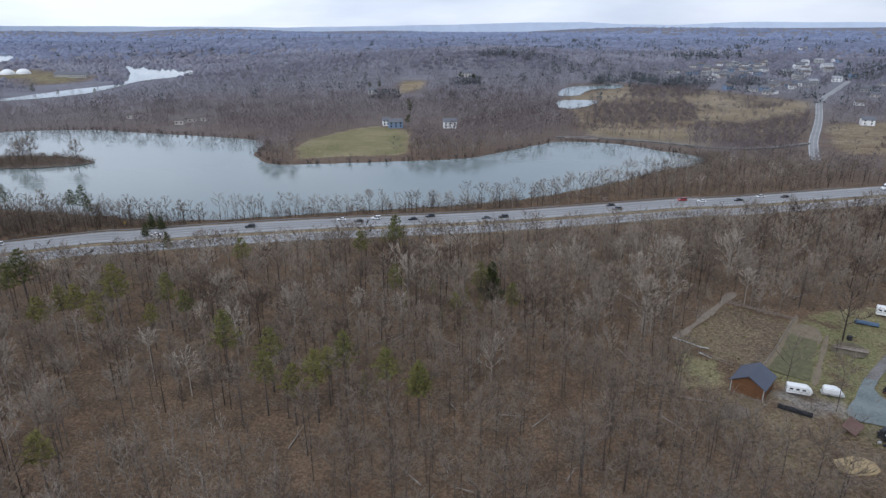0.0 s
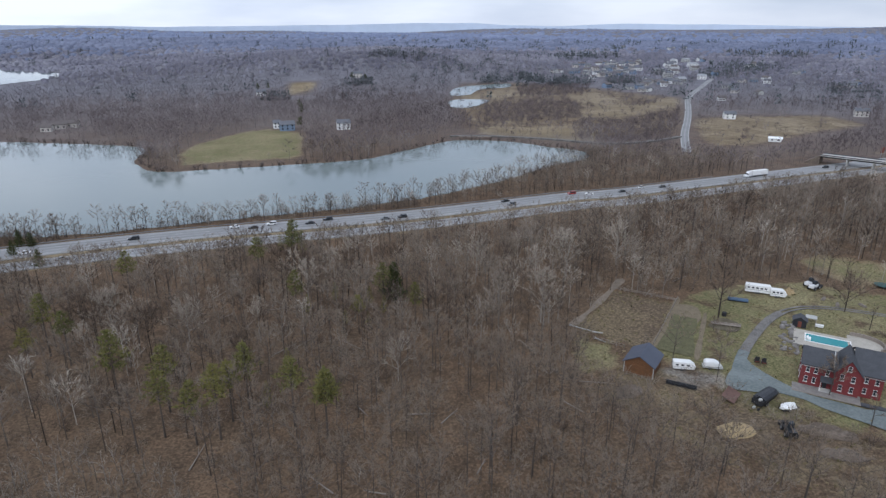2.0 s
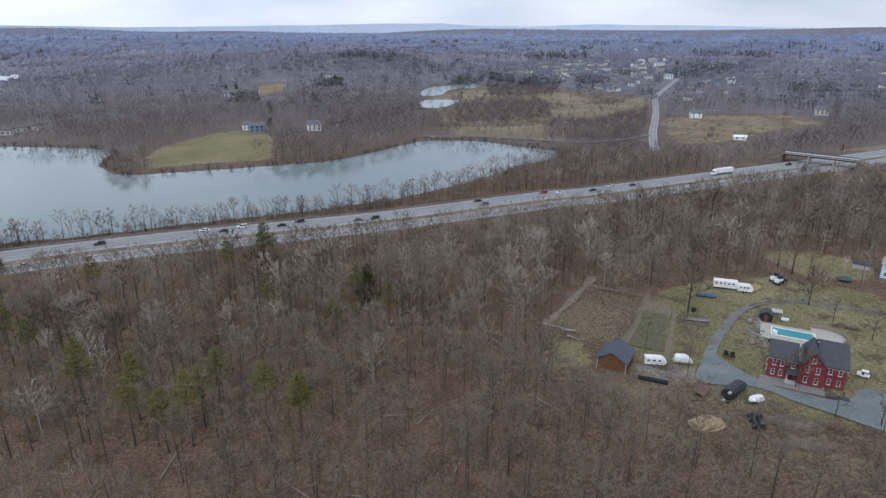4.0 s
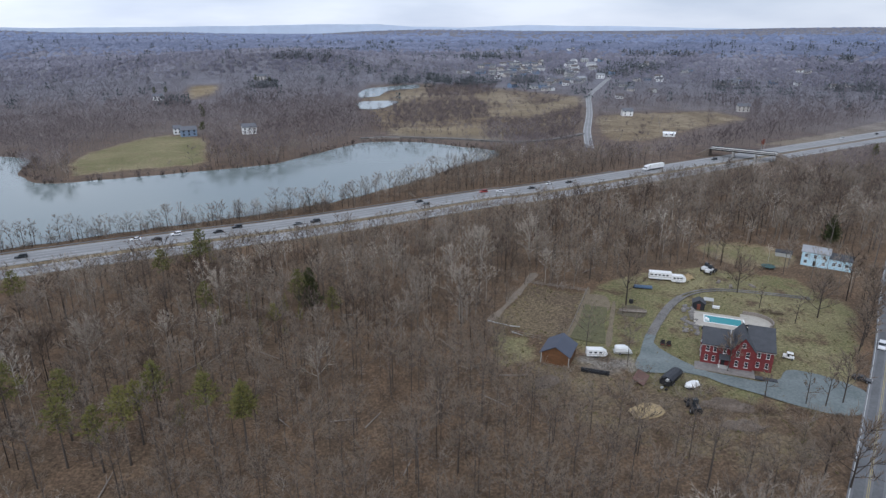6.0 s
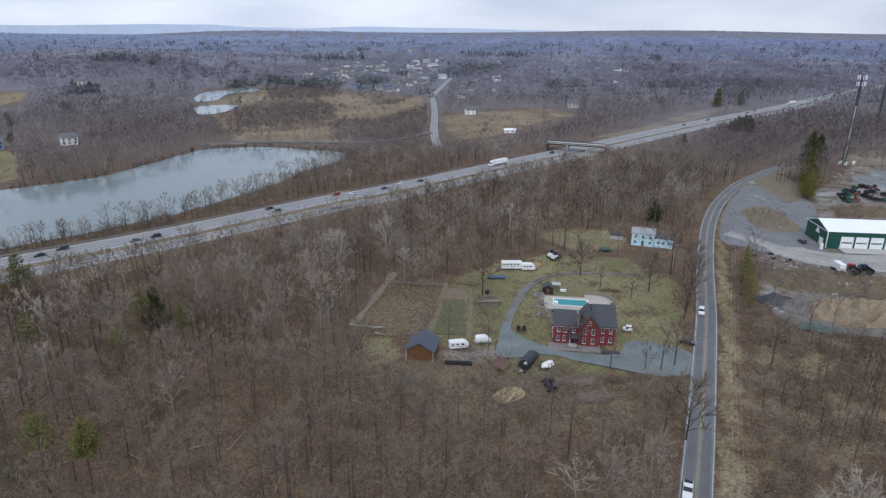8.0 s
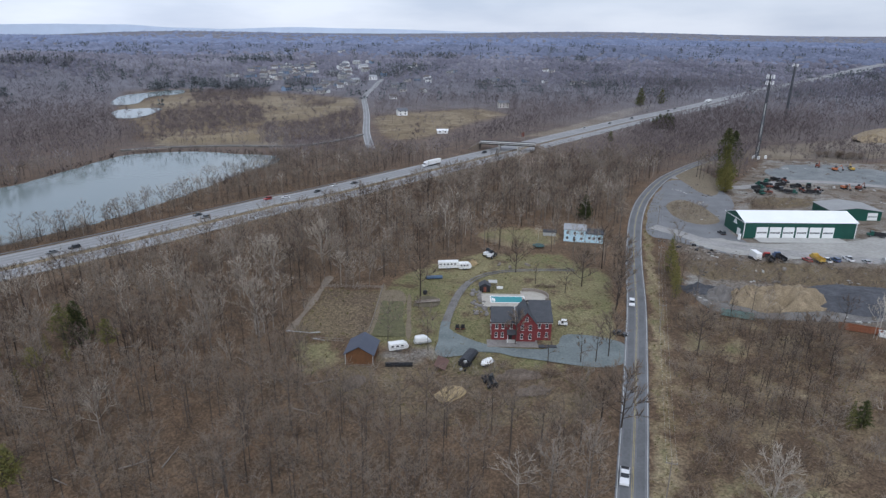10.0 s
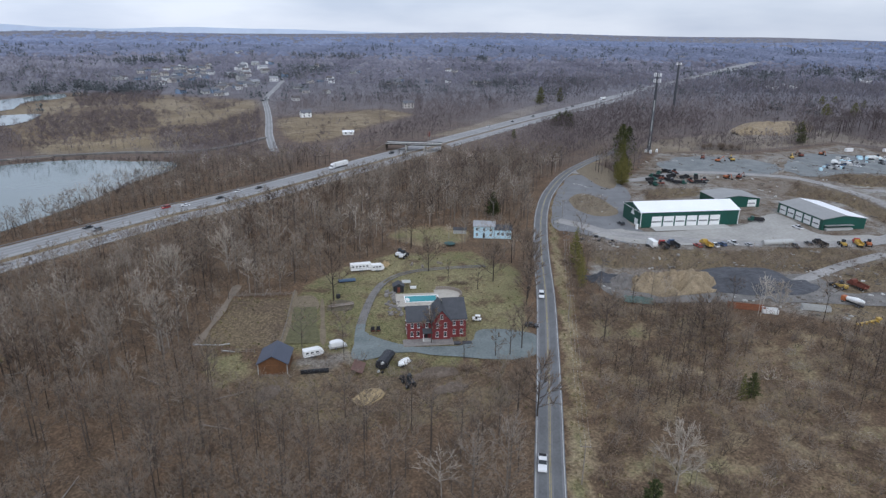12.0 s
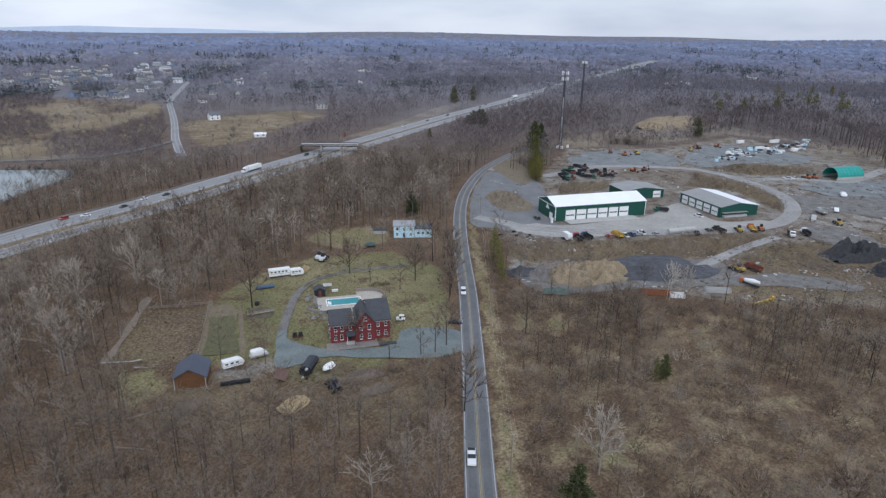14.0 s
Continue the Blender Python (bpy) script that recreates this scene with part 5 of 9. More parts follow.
def lorry(x, y, turn, label, cab="white", load=WHITE, long=13.5, group="", z=None):
    """An articulated lorry pointing along +x."""
    c = thing("semi_truck", x, y, turn, label, "truck", group, z)
    t = part("trailer", boxed(-long + 2, 2, -1.28, 1.28, 1.15, 4.0, 0.05), load, c, "long white box trailer")
    part("skirt", boxed(-long + 5, 0, -1.2, 1.2, 0.6, 1.14), BLACK, t)
    bm = empty_bm()
    extrude_profile(bm, [(2.6, 0.5), (6.9, 0.5), (7.0, 1.5), (5.9, 1.75), (5.4, 2.9), (4.2, 3.7), (2.6, 3.8)], -1.2, 1.2, "y")
    cabin = part("tractor", bm, PAINTS[cab], c)
    bm = empty_bm()
    extrude_profile(bm, [(5.45, 2.0), (5.82, 1.95), (5.5, 2.75), (5.2, 2.8)], -1.21, 1.21, "y")
    part("windscreen", bm, GLASS, cabin)
    wheels(c, [(sx, sy) for sx in (-long + 3, -long + 4.2, 2.9, 4.1, 6.2) for sy in (-1.1, 1.1)], 0.5)
    return c


def tipper(x, y, turn, label, cab, bed, group=""):
    """A dump truck pointing along +x."""
    c = thing("dump_truck", x, y, turn, label, "truck", group)
    part("chassis", boxed(-3.6, 3.6, -0.5, 0.5, 0.6, 0.95), BLACK, c)
    bm = empty_bm()
    extrude_profile(bm, [(1.3, 0.7), (3.9, 0.7), (4.0, 1.6), (2.9, 1.75), (2.5, 2.8), (1.3, 2.85)], -1.15, 1.15, "y")
    cabin = part("cab", bm, cab, c)
    part("windscreen", boxed(2.55, 2.85, -1.0, 1.0, 1.8, 2.5), GLASS, cabin)
    bm = empty_bm()
    box(bm, -3.9, 1.1, -1.2, 1.2, 1.0, 1.15)
    for s in (-1.2, 1.08):
        box(bm, -3.9, 1.1, s, s + 0.12, 1.15, 2.2)
    box(bm, 0.98, 1.1, -1.08, 1.08, 1.15, 2.5)
    part("tipper_bed", bm, bed, c)
    wheels(c, [(sx, sy) for sx in (2.6, -1.6, -2.8) for sy in (-1.0, 1.0)], 0.5)


def digger(x, y, turn, label, paint, group=""):
    """A tracked excavator pointing along +x."""
    c = thing("excavator", x, y, turn, label, "excavator", group)
    for s in (-1, 1):
        part("track", boxed(-1.8, 1.8, s * 1.1 - 0.3, s * 1.1 + 0.3, 0, 0.85, 0.2), BLACK, c)
    part("house_body", boxed(-2.0, 1.0, -1.3, 1.3, 0.95, 2.1, 0.12), paint, c)
    part("operator_cab", boxed(0.0, 1.5, 0.3, 1.25, 1.2, 3.0, 0.1), GLASS, c)
    bm = empty_bm()
    tube(bm, (0.9, -0.3, 1.7), (3.9, -0.3, 4.0), 0.3, 0.24, 4)
    part("boom", bm, paint, c)
    bm = empty_bm()
    tube(bm, (3.9, -0.3, 4.1), (5.6, -0.3, 1.2), 0.24, 0.18, 4)
    arm = part("stick", bm, paint, c)
    part("bucket", boxed(5.1, 6.1, -0.85, 0.25, 0.3, 1.2, 0.15), BLACK, arm)


def loader(x, y, turn, label, paint, group=""):
    """A wheeled loader pointing along +x."""
    c = thing("wheel_loader", x, y, turn, label, "loader", group)
    part("engine_body", boxed(-2.6, 0.3, -0.9, 0.9, 0.9, 2.0, 0.12), paint, c)
    part("front_frame", boxed(0.3, 1.8, -0.6, 0.6, 0.8, 1.6, 0.08), paint, c)
    part("operator_cab", boxed(-0.7, 0.6, -0.7, 0.7, 2.0, 3.2, 0.08), GLASS, c)
    for s in (-0.7, 0.7):
        bm = empty_bm()
        tube(bm, (0.8, s, 1.6), (3.0, s, 0.7), 0.14, 0.12, 4)
        part("lift_arm", bm, paint, c)
    part("bucket", boxed(2.8, 3.8, -1.3, 1.3, 0.15, 1.1, 0.15), BLACK, c)
    wheels(c, [(sx, sy) for sx in (-1.6, 1.3) for sy in (-1.1, 1.1)], 0.72)


def trailer(name, x, y, turn, label, L, W, H, mat, nose=1.2, strip=True, category="trailer"):
    """A caravan or horse trailer pointing along +x, with a sloping nose."""
    c = thing(name, x, y, turn, label, category)
    a = L / 2
    bm = empty_bm()
    extrude_profile(bm, [(-a, 0.5), (a - nose * 0.4, 0.5), (a, 1.2), (a - 0.1, H * 0.65), (a - nose, H), (-a, H)], -W / 2, W / 2, "y")
    bmesh.ops.bevel(bm, geom=list(bm.edges), offset=0.1, segments=2, affect="EDGES")
    body = part("body", bm, mat, c)
    if strip:
        n = max(2, int(L / 1.6))
        for s in (-1, 1):
            for k in range(n):
                x0 = -a + 0.6 + (L - 1.6) * k / n
                part("side_window", boxed(x0, x0 + 0.8, s * W / 2 - 0.02, s * W / 2 + 0.02, H * 0.6, H * 0.78), GLASS, body)
            part("stripe", boxed(-a + 0.2, a - nose, s * W / 2 - 0.015, s * W / 2 + 0.015, H * 0.42, H * 0.48), GREYTRIM, body)
    bm = empty_bm()
    tube(bm, (a - 0.2, 0, 0.55), (a + 1.2, 0, 0.5), 0.08, 0.06)
    part("drawbar", bm, BLACK, c)
    wheels(c, [(sx, sy) for sx in (-0.7, 0.2) for sy in (-W / 2 + 0.1, W / 2 - 0.1)], 0.36)
    return c


# ---- the farmyard ----
trailer("horse_trailer", 91.9, 139.7, -20, "white horse trailer with dark windows beside the barn", 6.0, 2.2, 2.6, WHITE, 1.4)
covered = thing("covered_boat", 99.9, 139.0, -22, "small boat under a white cover on a grey trailer", "boat")
bm = empty_bm()
extrude_profile(bm, [(-2.1, 0.9), (1.2, 0.9), (2.5, 1.3), (1.4, 2.2), (0.6, 2.5), (-2.0, 2.3)], -1.2, 1.2, "y")
bmesh.ops.bevel(bm, geom=list(bm.edges), offset=0.25, segments=2, affect="EDGES")
part("cover", bm, WHITE, covered)
part("trailer_frame", boxed(-2.4, 2.9, -1.0, 1.0, 0.45, 0.85), GREYTRIM, covered)
wheels(covered, [(-0.6, -1.0), (-0.6, 1.0)], 0.34)

rack = thing("livestock_panels", 86.4, 131.1, -36, "row of dark metal livestock panels leaning together", "panels")
bar = None
for k in range(6):
    p = part("panel", boxed(-0.6, -0.55, -0.04, 0.04, 0, 1.55), BLACK, rack, "dark tubular livestock panel")
    p.matrix_basis = pose(-3.3 + 1.3 * k, 0, 0, 12 - 5 * (k % 3))
    again(p, p, pose(1.15, 0, 0)).name = "upright"
    for z in (0.2, 0.45, 0.7, 0.95, 1.2, 1.45):
        if bar is None:
            bar = part("bar", boxed(-0.55, 0.55, -0.035, 0.035, -0.07, 0.07), BLACK, p)
            bar.matrix_basis = pose(0, 0, z)
        else:
            again(bar, p, pose(0, 0, z))
part("folded_cover", boxed(-3.8, 3.8, 0.5, 1.9, 0.0, 0.45, 0.05), TARP, rack)

tarp = thing("dump_trailer", 103.6, 121.3, 28, "black dump trailer heaped with scrap under a black tarpaulin", "trailer")
bm = empty_bm()
extrude_profile(bm, [(-1.35, 0.75), (1.35, 0.75), (1.5, 2.1), (-1.5, 2.1)], -3.8, 3.8, "x")
bmesh.ops.bevel(bm, geom=list(bm.edges), offset=0.06, segments=1, affect="EDGES")
part("body", bm, BLACK, tarp)
bm = empty_bm()
extrude_profile(bm, [(-1.58, 1.5), (1.58, 1.5), (1.62, 2.2), (0.9, 2.75), (0, 2.9), (-0.9, 2.75), (-1.62, 2.2)], -2.9, 3.9, "x")
bmesh.ops.subdivide_edges(bm, edges=list(bm.edges), cuts=2, use_grid_fill=True)
for v in bm.verts:
    v.co += Vector((noise.noise(v.co), noise.noise(v.co + Vector((9, 0, 0))), noise.noise(v.co + Vector((0, 9, 0))))) * 0.12
part("tarpaulin", bm, TARP, tarp)
for x, y, z, w, mat in ((-3.5, -0.6, 2.1, 0.45, GREYTRIM), (-3.3, 0.6, 2.1, 0.5, BLACK), (-4.5, 0.2, 0, 0.4, GREYTRIM), (-4.6, -1.0, 0, 0.35, BLACK)):
    sc = thing("scrap_piece", *(tarp.matrix_basis @ Vector((x, y, 0))).xy, 15, "odd piece of scrap at the open end of the dump trailer", "scrap", "scrap by the dump trailer", float(tarp.matrix_basis.translation.z) + z)
    part("piece", boxed(-w, w, -w * 0.7, w * 0.7, 0, w * 1.3, w * 0.25), mat, sc)
part("chassis", boxed(-3.6, 4.9, -0.45, 0.45, 0.5, 0.74), BLACK, tarp)
wheels(tarp, [(sx, sy) for sx in (-1.6, -0.6) for sy in (-1.3, 1.3)], 0.42)
wt = thing("covered_boat", 107.5, 117.3, 8, "small boat under a crumpled white cover near the drive", "boat")
bm = empty_bm()
bmesh.ops.create_icosphere(bm, subdivisions=3, radius=1.0)
for v in bm.verts:
    v.co *= 1 + 0.3 * noise.noise(v.co * 1.7)
    v.co = Vector((v.co.x * 2.4, v.co.y * 1.2, 0.95 + max(v.co.z, -0.3) * 0.95))
part("cover", bm, WHITE, wt)
part("trailer_frame", boxed(-2.2, 2.6, -0.9, 0.9, 0.35, 0.75), BLACK, wt)
wheels(wt, [(-0.5, -0.9), (-0.5, 0.9)], 0.33)


def heap(name, x, y, sx, sy, h, mat, label, category, rough=0.25, turn=0, seed=0.0, res=26):
    """A mound with an uneven surface."""
    bm = empty_bm()
    ct, st, ground_z = math.cos(radians(turn)), math.sin(radians(turn)), float(lie(x, y))
    v = {}
    for i in range(res + 1):
        for j in range(res + 1):
            u, w = 2 * i / res - 1, 2 * j / res - 1
            r = math.hypot(u, w)
            n = noise.noise((u * 2.2 + seed, w * 2.2, seed)) + 0.5 * noise.noise((u * 6 + seed, w * 6, seed))
            k = max(0.0, 1 - r ** 2 * (1 + 0.5 * noise.noise((u * 1.5, w * 1.5, seed + 4))))
            wx, wy = x + u * sx * ct - w * sy * st, y + u * sx * st + w * sy * ct
            v[i, j] = bm.verts.new((u * sx, w * sy, float(lie(wx, wy)) - ground_z + h * k ** 0.8 * (1 + rough * 2 * n) - (0.12 if k > 0 else 0.9)))
    for i in range(res):
        for j in range(res):
            bm.faces.new((v[i, j], v[i + 1, j], v[i + 1, j + 1], v[i, j + 1]))
    ob = thing(name, x, y, turn, label, category)
    part("mound", bm, mat, ob)


heap("straw_heap", 89.6, 111.7, 4.8, 3.2, 1.1, STRAW, "low spread heap of yellow straw on the yard's edge", "heap", 0.3, 0, 1.0)
heap("brush_heap", 110.1, 107.3, 6.5, 2.2, 1.5, SCRUBSOIL, "heap of dark brush and earth below the forecourt", "heap", 0.5, -30, 2.0)
heap("brush_heap", 107.9, 99.5, 5.0, 2.2, 1.0, SCRUBSOIL, "low heap of reddish brush below the forecourt", "heap", 0.6, -20, 7.0)
heap("brush_heap", 71.8, 131.2, 4.5, 2.5, 1.3, SCRUBSOIL, "heap of cut branches below the barn", "heap", 0.6, 20, 3.0)
loader(101.0, 108.6, 70, "small black and white skid loader by the brush", PAINTS["black"])
RUSTBROWN = material("faded_rust_roof", (0.135, 0.078, 0.062), 0.85, 0, 0.3, 0.7, 0.4)
wood_shed = thing("lean_to_roof", 96.2, 124.1, 40, "low rust-brown lean-to roof in the brush", "shed")
bm = empty_bm()
extrude_profile(bm, [(-1.6, 0.6), (1.6, 1.8), (1.6, 1.95), (-1.6, 0.75)], -3.0, 3.0, "x")
part("roof", bm, RUSTBROWN, wood_shed)
for sx in (-2.2, 2.2):
    part("post", boxed(sx - 0.1, sx + 0.1, 1.3, 1.5, 0, 1.68), WOOD, wood_shed)
    part("post", boxed(sx - 0.1, sx + 0.1, -1.5, -1.3, 0, 0.62), WOOD, wood_shed)
trailer("travel_trailer", 146.2, 184.7, -30, "long white travel trailer parked at the wood's edge", 8.6, 2.5, 3.2, WHITE, 0.5)
trailer("motor_home", 150.9, 180.2, -30, "white motor home parked behind the travel trailer", 5.2, 2.3, 2.9, WHITE, 1.3)
heap("lumber_heap", 157.2, 182.8, 2.6, 2.0, 1.4, STRAW, "heap of pale fresh lumber beside the trailers", "heap", 0.4, 0, 5.0)
bt = thing("tarp_covered_boat", 134.9, 179.4, -30, "low boat under a blue tarpaulin", "boat")
bm = empty_bm()
extrude_profile(bm, [(-1.0, 0.35), (1.0, 0.35), (0.9, 0.85), (0, 1.15), (-0.9, 0.85)], -3.2, 3.2, "x")
part("tarpaulin", bm, BLUETARP, bt)
part("trailer_frame", boxed(-3.4, 3.0, -0.8, 0.8, 0.0, 0.345), BLACK, bt)
pit = thing("fire_pit_bench", 119.3, 162.3, -25, "dark timber bench round a fire pit on the lawn", "bench")
part("seat", boxed(-4.5, 4.5, -0.4, 0.4, 0.35, 0.5), WOOD, pit)
part("backboard", boxed(-4.5, 4.5, 0.42, 0.52, 0.35, 1.0), WOOD, pit)
for sx in (-4.2, 0, 4.2):
    part("leg", boxed(sx - 0.1, sx + 0.1, -0.3, 0.3, 0, 0.35), WOOD, pit)
stove = thing("fire_drum", 123.1, 169.2, 0, "black steel fire drum beside a yard tree", "drum")
bm = empty_bm()
tube(bm, (0, 0, 0), (0, 0, 1.3), 0.75, 0.75, 12)
part("drum", bm, BLACK, stove)
for k, (x, y) in enumerate(((114.9, 140.3), (116.3, 139.2))):
    t = thing("garden_tractor", x, y, 60, "small dark garden tractor on the lawn by the drive", "tractor", "garden tractors")
    part("hood", boxed(0.1, 1.2, -0.3, 0.3, 0.5, 1.0, 0.06), BLACK, t)
    part("seat", boxed(-0.7, -0.2, -0.3, 0.3, 0.6, 1.25, 0.06), TARP, t)
    part("deck", boxed(-0.9, 0.3, -0.5, 0.5, 0.25, 0.5, 0.05), RUST, t)
    part("roll_bar", boxed(-0.85, -0.75, -0.5, 0.5, 0.5, 1.9, 0.03), BLACK, t)
    wheels(t, [(0.8, -0.4), (0.8, 0.4), (-0.5, -0.55), (-0.5, 0.55)], 0.33)
cart = thing("utility_cart", 144.4, 122.0, -50, "small white utility cart parked beside the brick house", "cart")
part("body", boxed(-1.5, 1.5, -0.7, 0.7, 0.35, 0.85, 0.12), WHITE, cart)
part("cargo_bed", boxed(-1.45, -0.5, -0.65, 0.65, 0.86, 1.2, 0.06), WHITE, cart)
part("canopy", boxed(-0.55, 1.15, -0.72, 0.72, 1.85, 1.95, 0.04), WHITE, cart)
for sx in (-0.45, 1.05):
    for sy in (-0.62, 0.62):
        part("canopy_post", boxed(sx - 0.04, sx + 0.04, sy - 0.04, sy + 0.04, 0.85, 1.85), BLACK, cart)
part("seat", boxed(-0.3, 0.2, -0.6, 0.6, 0.86, 1.25, 0.06), BLACK, cart)
wheels(cart, [(sx, sy) for sx in (-1.0, 1.0) for sy in (-0.68, 0.68)], 0.32)
for x, y, tn in ((169.2, 187.1, 20), (168.7, 184.5, 25)):
    loader(x, y, tn, "small white and black machine on the back lawn", PAINTS["white"], "machines on the back lawn")
car("black", "sedan", 154.0, 106.5, -60, "dark car in the shade beside the country road")
tp = thing("trampoline", 194.9, 182.2, 0, "dark round trampoline by the blue house", "trampoline")
bm = empty_bm()
tube(bm, (0, 0, 0.85), (0, 0, 0.95), 2.6, 2.6, 20)
part("mat", bm, DULLTEAL, tp)
for k in range(6):
    bm = empty_bm()
    a = k * 1.047
    tube(bm, (2.5 * math.cos(a), 2.5 * math.sin(a), 0), (2.5 * math.cos(a), 2.5 * math.sin(a), 0.85), 0.05, 0.05)
    part("leg", bm, STEEL, tp)
ss = thing("garden_shed", 212.3, 192.0, -45, "low grey shed between field and blue house", "shed")
part("wall", gable_walls(-3, 3, -1.5, 1.5, 1.7, 2.4, "x"), GREYTRIM, ss)
part("roof", gable_roof(-3, 3, -1.5, 1.5, 1.7, 2.4, "x", 0.25), SLATE, ss)
for x, y in ((166.8, 170.2), (174.8, 168.4), (165.5, 175.3)):
    lp = thing("log_pile", x, y, rnd.uniform(0, 90), "short pile of cut logs on the grass", "logs", "log piles on the lawn")
    for k in range(5):
        bm = empty_bm()
        tube(bm, (-1.4, (k % 3) * 0.4 + 0.2 * (k // 3), 0.2 + 0.35 * (k // 3)), (1.4, (k % 3) * 0.4 + 0.2 * (k // 3), 0.2 + 0.35 * (k // 3)), 0.2, 0.18, 7)
        part("log", bm, WOOD, lp)

# ---- highway ----
TRAFFIC = [((-181.9, 254.8), 4, "white", "suv"), ((-132.2, 272.7), 11, "white", "sedan"), ((-117.3, 270.9), 25, "silver", "sedan"), ((-88.8, 281.6), 7.8, "black", "suv"), ((-48.0, 291.3), 4.2, "white", "sedan"), ((-42.0, 287.7), 7.8, "black", "sedan"),
           ((-32.4, 295.4), 4.2, "white", "suv"), ((-12.3, 293.6), 7.8, "black", "sedan"), ((-9.6, 297.0), 4.2, "black", "suv"), ((-19.9, 273.8), 25, "black", "sedan"), ((20.8, 299.0), 11.3, "grey", "sedan"), ((30.8, 300.1), 11.3, "black", "suv"),
           ((89.5, 317.3), 4.2, "black", "sedan"), ((90.3, 314.9), 11.3, "grey", "suv"), ((128.7, 327.1), 4.2, "red", "suv"), ((136.6, 326.3), 7.8, "white", "sedan"),
           ((153.3, 324.7), 7.8, "black", "sedan"), ((177.3, 334.5), 4.2, "white", "sedan"), ((190.4, 332.8), 7.8, "black", "sedan"), ((258.6, 349.5), 7.8, "black", "suv"), ((496.7, 407.9), 4.2, "white", "suv"),
           ((543.5, 418.6), 7.8, "black", "sedan"), ((594.7, 432.2), 7.8, "grey", "suv"), ((675.3, 453.8), 7.8, "black", "sedan"), ((270.5, 353.2), 7.8, "white", "sedan"), ((323.9, 365.5), 7.8, "black", "suv"), ((699.6, 453.4), 4.2, "black", "sedan")]
for (x, y), off, paint, kind in TRAFFIC:
    px, py, tn = along(HIGHWAY, reach(HIGHWAY, x, y), off)
    car(paint, kind, px, py, tn + (180 if off < 18 else 0), paint + (" sport utility vehicle" if kind == "suv" else " sedan") + " driving on the highway", "highway traffic", float(lie(px, py)) + 0.16)
px, py, tn = along(HIGHWAY, reach(HIGHWAY, 253.7, 358.7), 7.8)
lorry(px, py, tn + 180, "white articulated lorry with a long box trailer on the highway", group="highway lorries", z=float(lie(px, py)) + 0.16)
px, py, tn = along(HIGHWAY, reach(HIGHWAY, 786.0, 464.8), 7.8)
lorry(px, py, tn + 180, "white articulated lorry far along the highway", group="highway lorries", z=float(lie(px, py)) + 0.16)
px, py, tn = along(LANE, reach(LANE, 98.5, 62.4), -1.7)
car("white", "pickup", px, py, tn + 180, "white pickup truck with a dark bed on the country road", "", 0.12)
px, py, tn = along(LANE, reach(LANE, 177.5, 119.1), -1.7)
car("white", "suv", px, py, tn + 180, "white sport utility vehicle on the country road", "", 0.12)


def guard_rail(line, off, d0, d1):
    x, y, _ = along(line, d0, off)
    g = thing("guard_rail", x, y, 0, "grey steel guard rail along the highway's lake side", "guard rail")
    bm, post = empty_bm(), None
    last = None
    for k, d in enumerate(np.arange(d0, d1, 4.0)):
        px, py, tn = along(line, d, off)
        m = pose(px - x, py - y, 0, 0, 0, tn)
        box(bm, 0, 4.02, -0.05, 0.05, 0.5, 0.85, m)
        if k % 2 == 0 and k < 280:
            if post is None:
                post = part("post", boxed(-0.06, 0.06, 0.055, 0.2, -0.1, 0.8), STEEL, g)
                post.matrix_basis = m
            else:
                again(post, g, m)
    part("beam", bm, STEEL, g)


D0, D1 = reach(HIGHWAY, -194.6, 259.1) - 60, reach(HIGHWAY, 235.1, 352.9)
guard_rail(HIGHWAY, -0.8, D0, D1)


BRIDGE = []


def overpass():
    ax, ay = 334.8, 384.8
    bx, by = 364.8, 347.5
    tn = math.degrees(math.atan2(by - ay, bx - ax))
    L = math.hypot(bx - ax, by - ay) - 3
    BRIDGE.append(((ax, ay), (bx, by)))
    b = thing("overpass", ax, ay, tn, "concrete road bridge on piers over the highway", "bridge")
    part("deck", boxed(0, L, -4.6, 4.6, 5.6, 6.1, 0.05), CONCRETE, b)
    part("girder", boxed(0, L, -4.0, 4.0, 4.7, 5.59, 0.05), BLACK, b, "dark steel girders")
    for s in (-4.5, 4.3):
        part("parapet", boxed(0, L, s, s + 0.2, 6.11, 6.7), MASTGREY, b)
    for u in (0.36, 0.7):
        pier = part("pier", boxed(L * u - 0.5, L * u + 0.5, -4.2, 4.2, 4.0, 4.88), CONCRETE, b)
        for s in (-3.2, 0, 3.2):
            bm = empty_bm()
            tube(bm, (L * u, s, -0.2), (L * u, s, 4.0), 0.45, 0.45, 10)
            part("column", bm, CONCRETE, pier)
    for x0, x1, lo, hi in ((-9, -0.02, 0.4, 6.0), (L + 0.02, L + 14, 6.0, 0.4)):
        bm = empty_bm()
        extrude_profile(bm, [(x0, -0.3), (x1, -0.3), (x1, hi), (x0, lo)], -6.0, 6.0, "y")
        part("embankment", bm, SCRUBSOIL, b, "brown earth embankment")


overpass()
sg = thing("road_sign", -150.0, 281.0, 30, "yellow diamond warning sign beside the highway", "sign")
bm = empty_bm()
tube(bm, (0, 0, 0), (0, 0, 2.6), 0.05, 0.05)
part("post", bm, STEEL, sg)
bm = empty_bm()
box(bm, -0.6, 0.6, -0.02, 0.02, -0.6, 0.6, Matrix.Translation((0, -0.08, 2.6)) @ Matrix.Rotation(radians(45), 4, "Y"))
part("plate", bm, PAINT_YELLOW, sg)


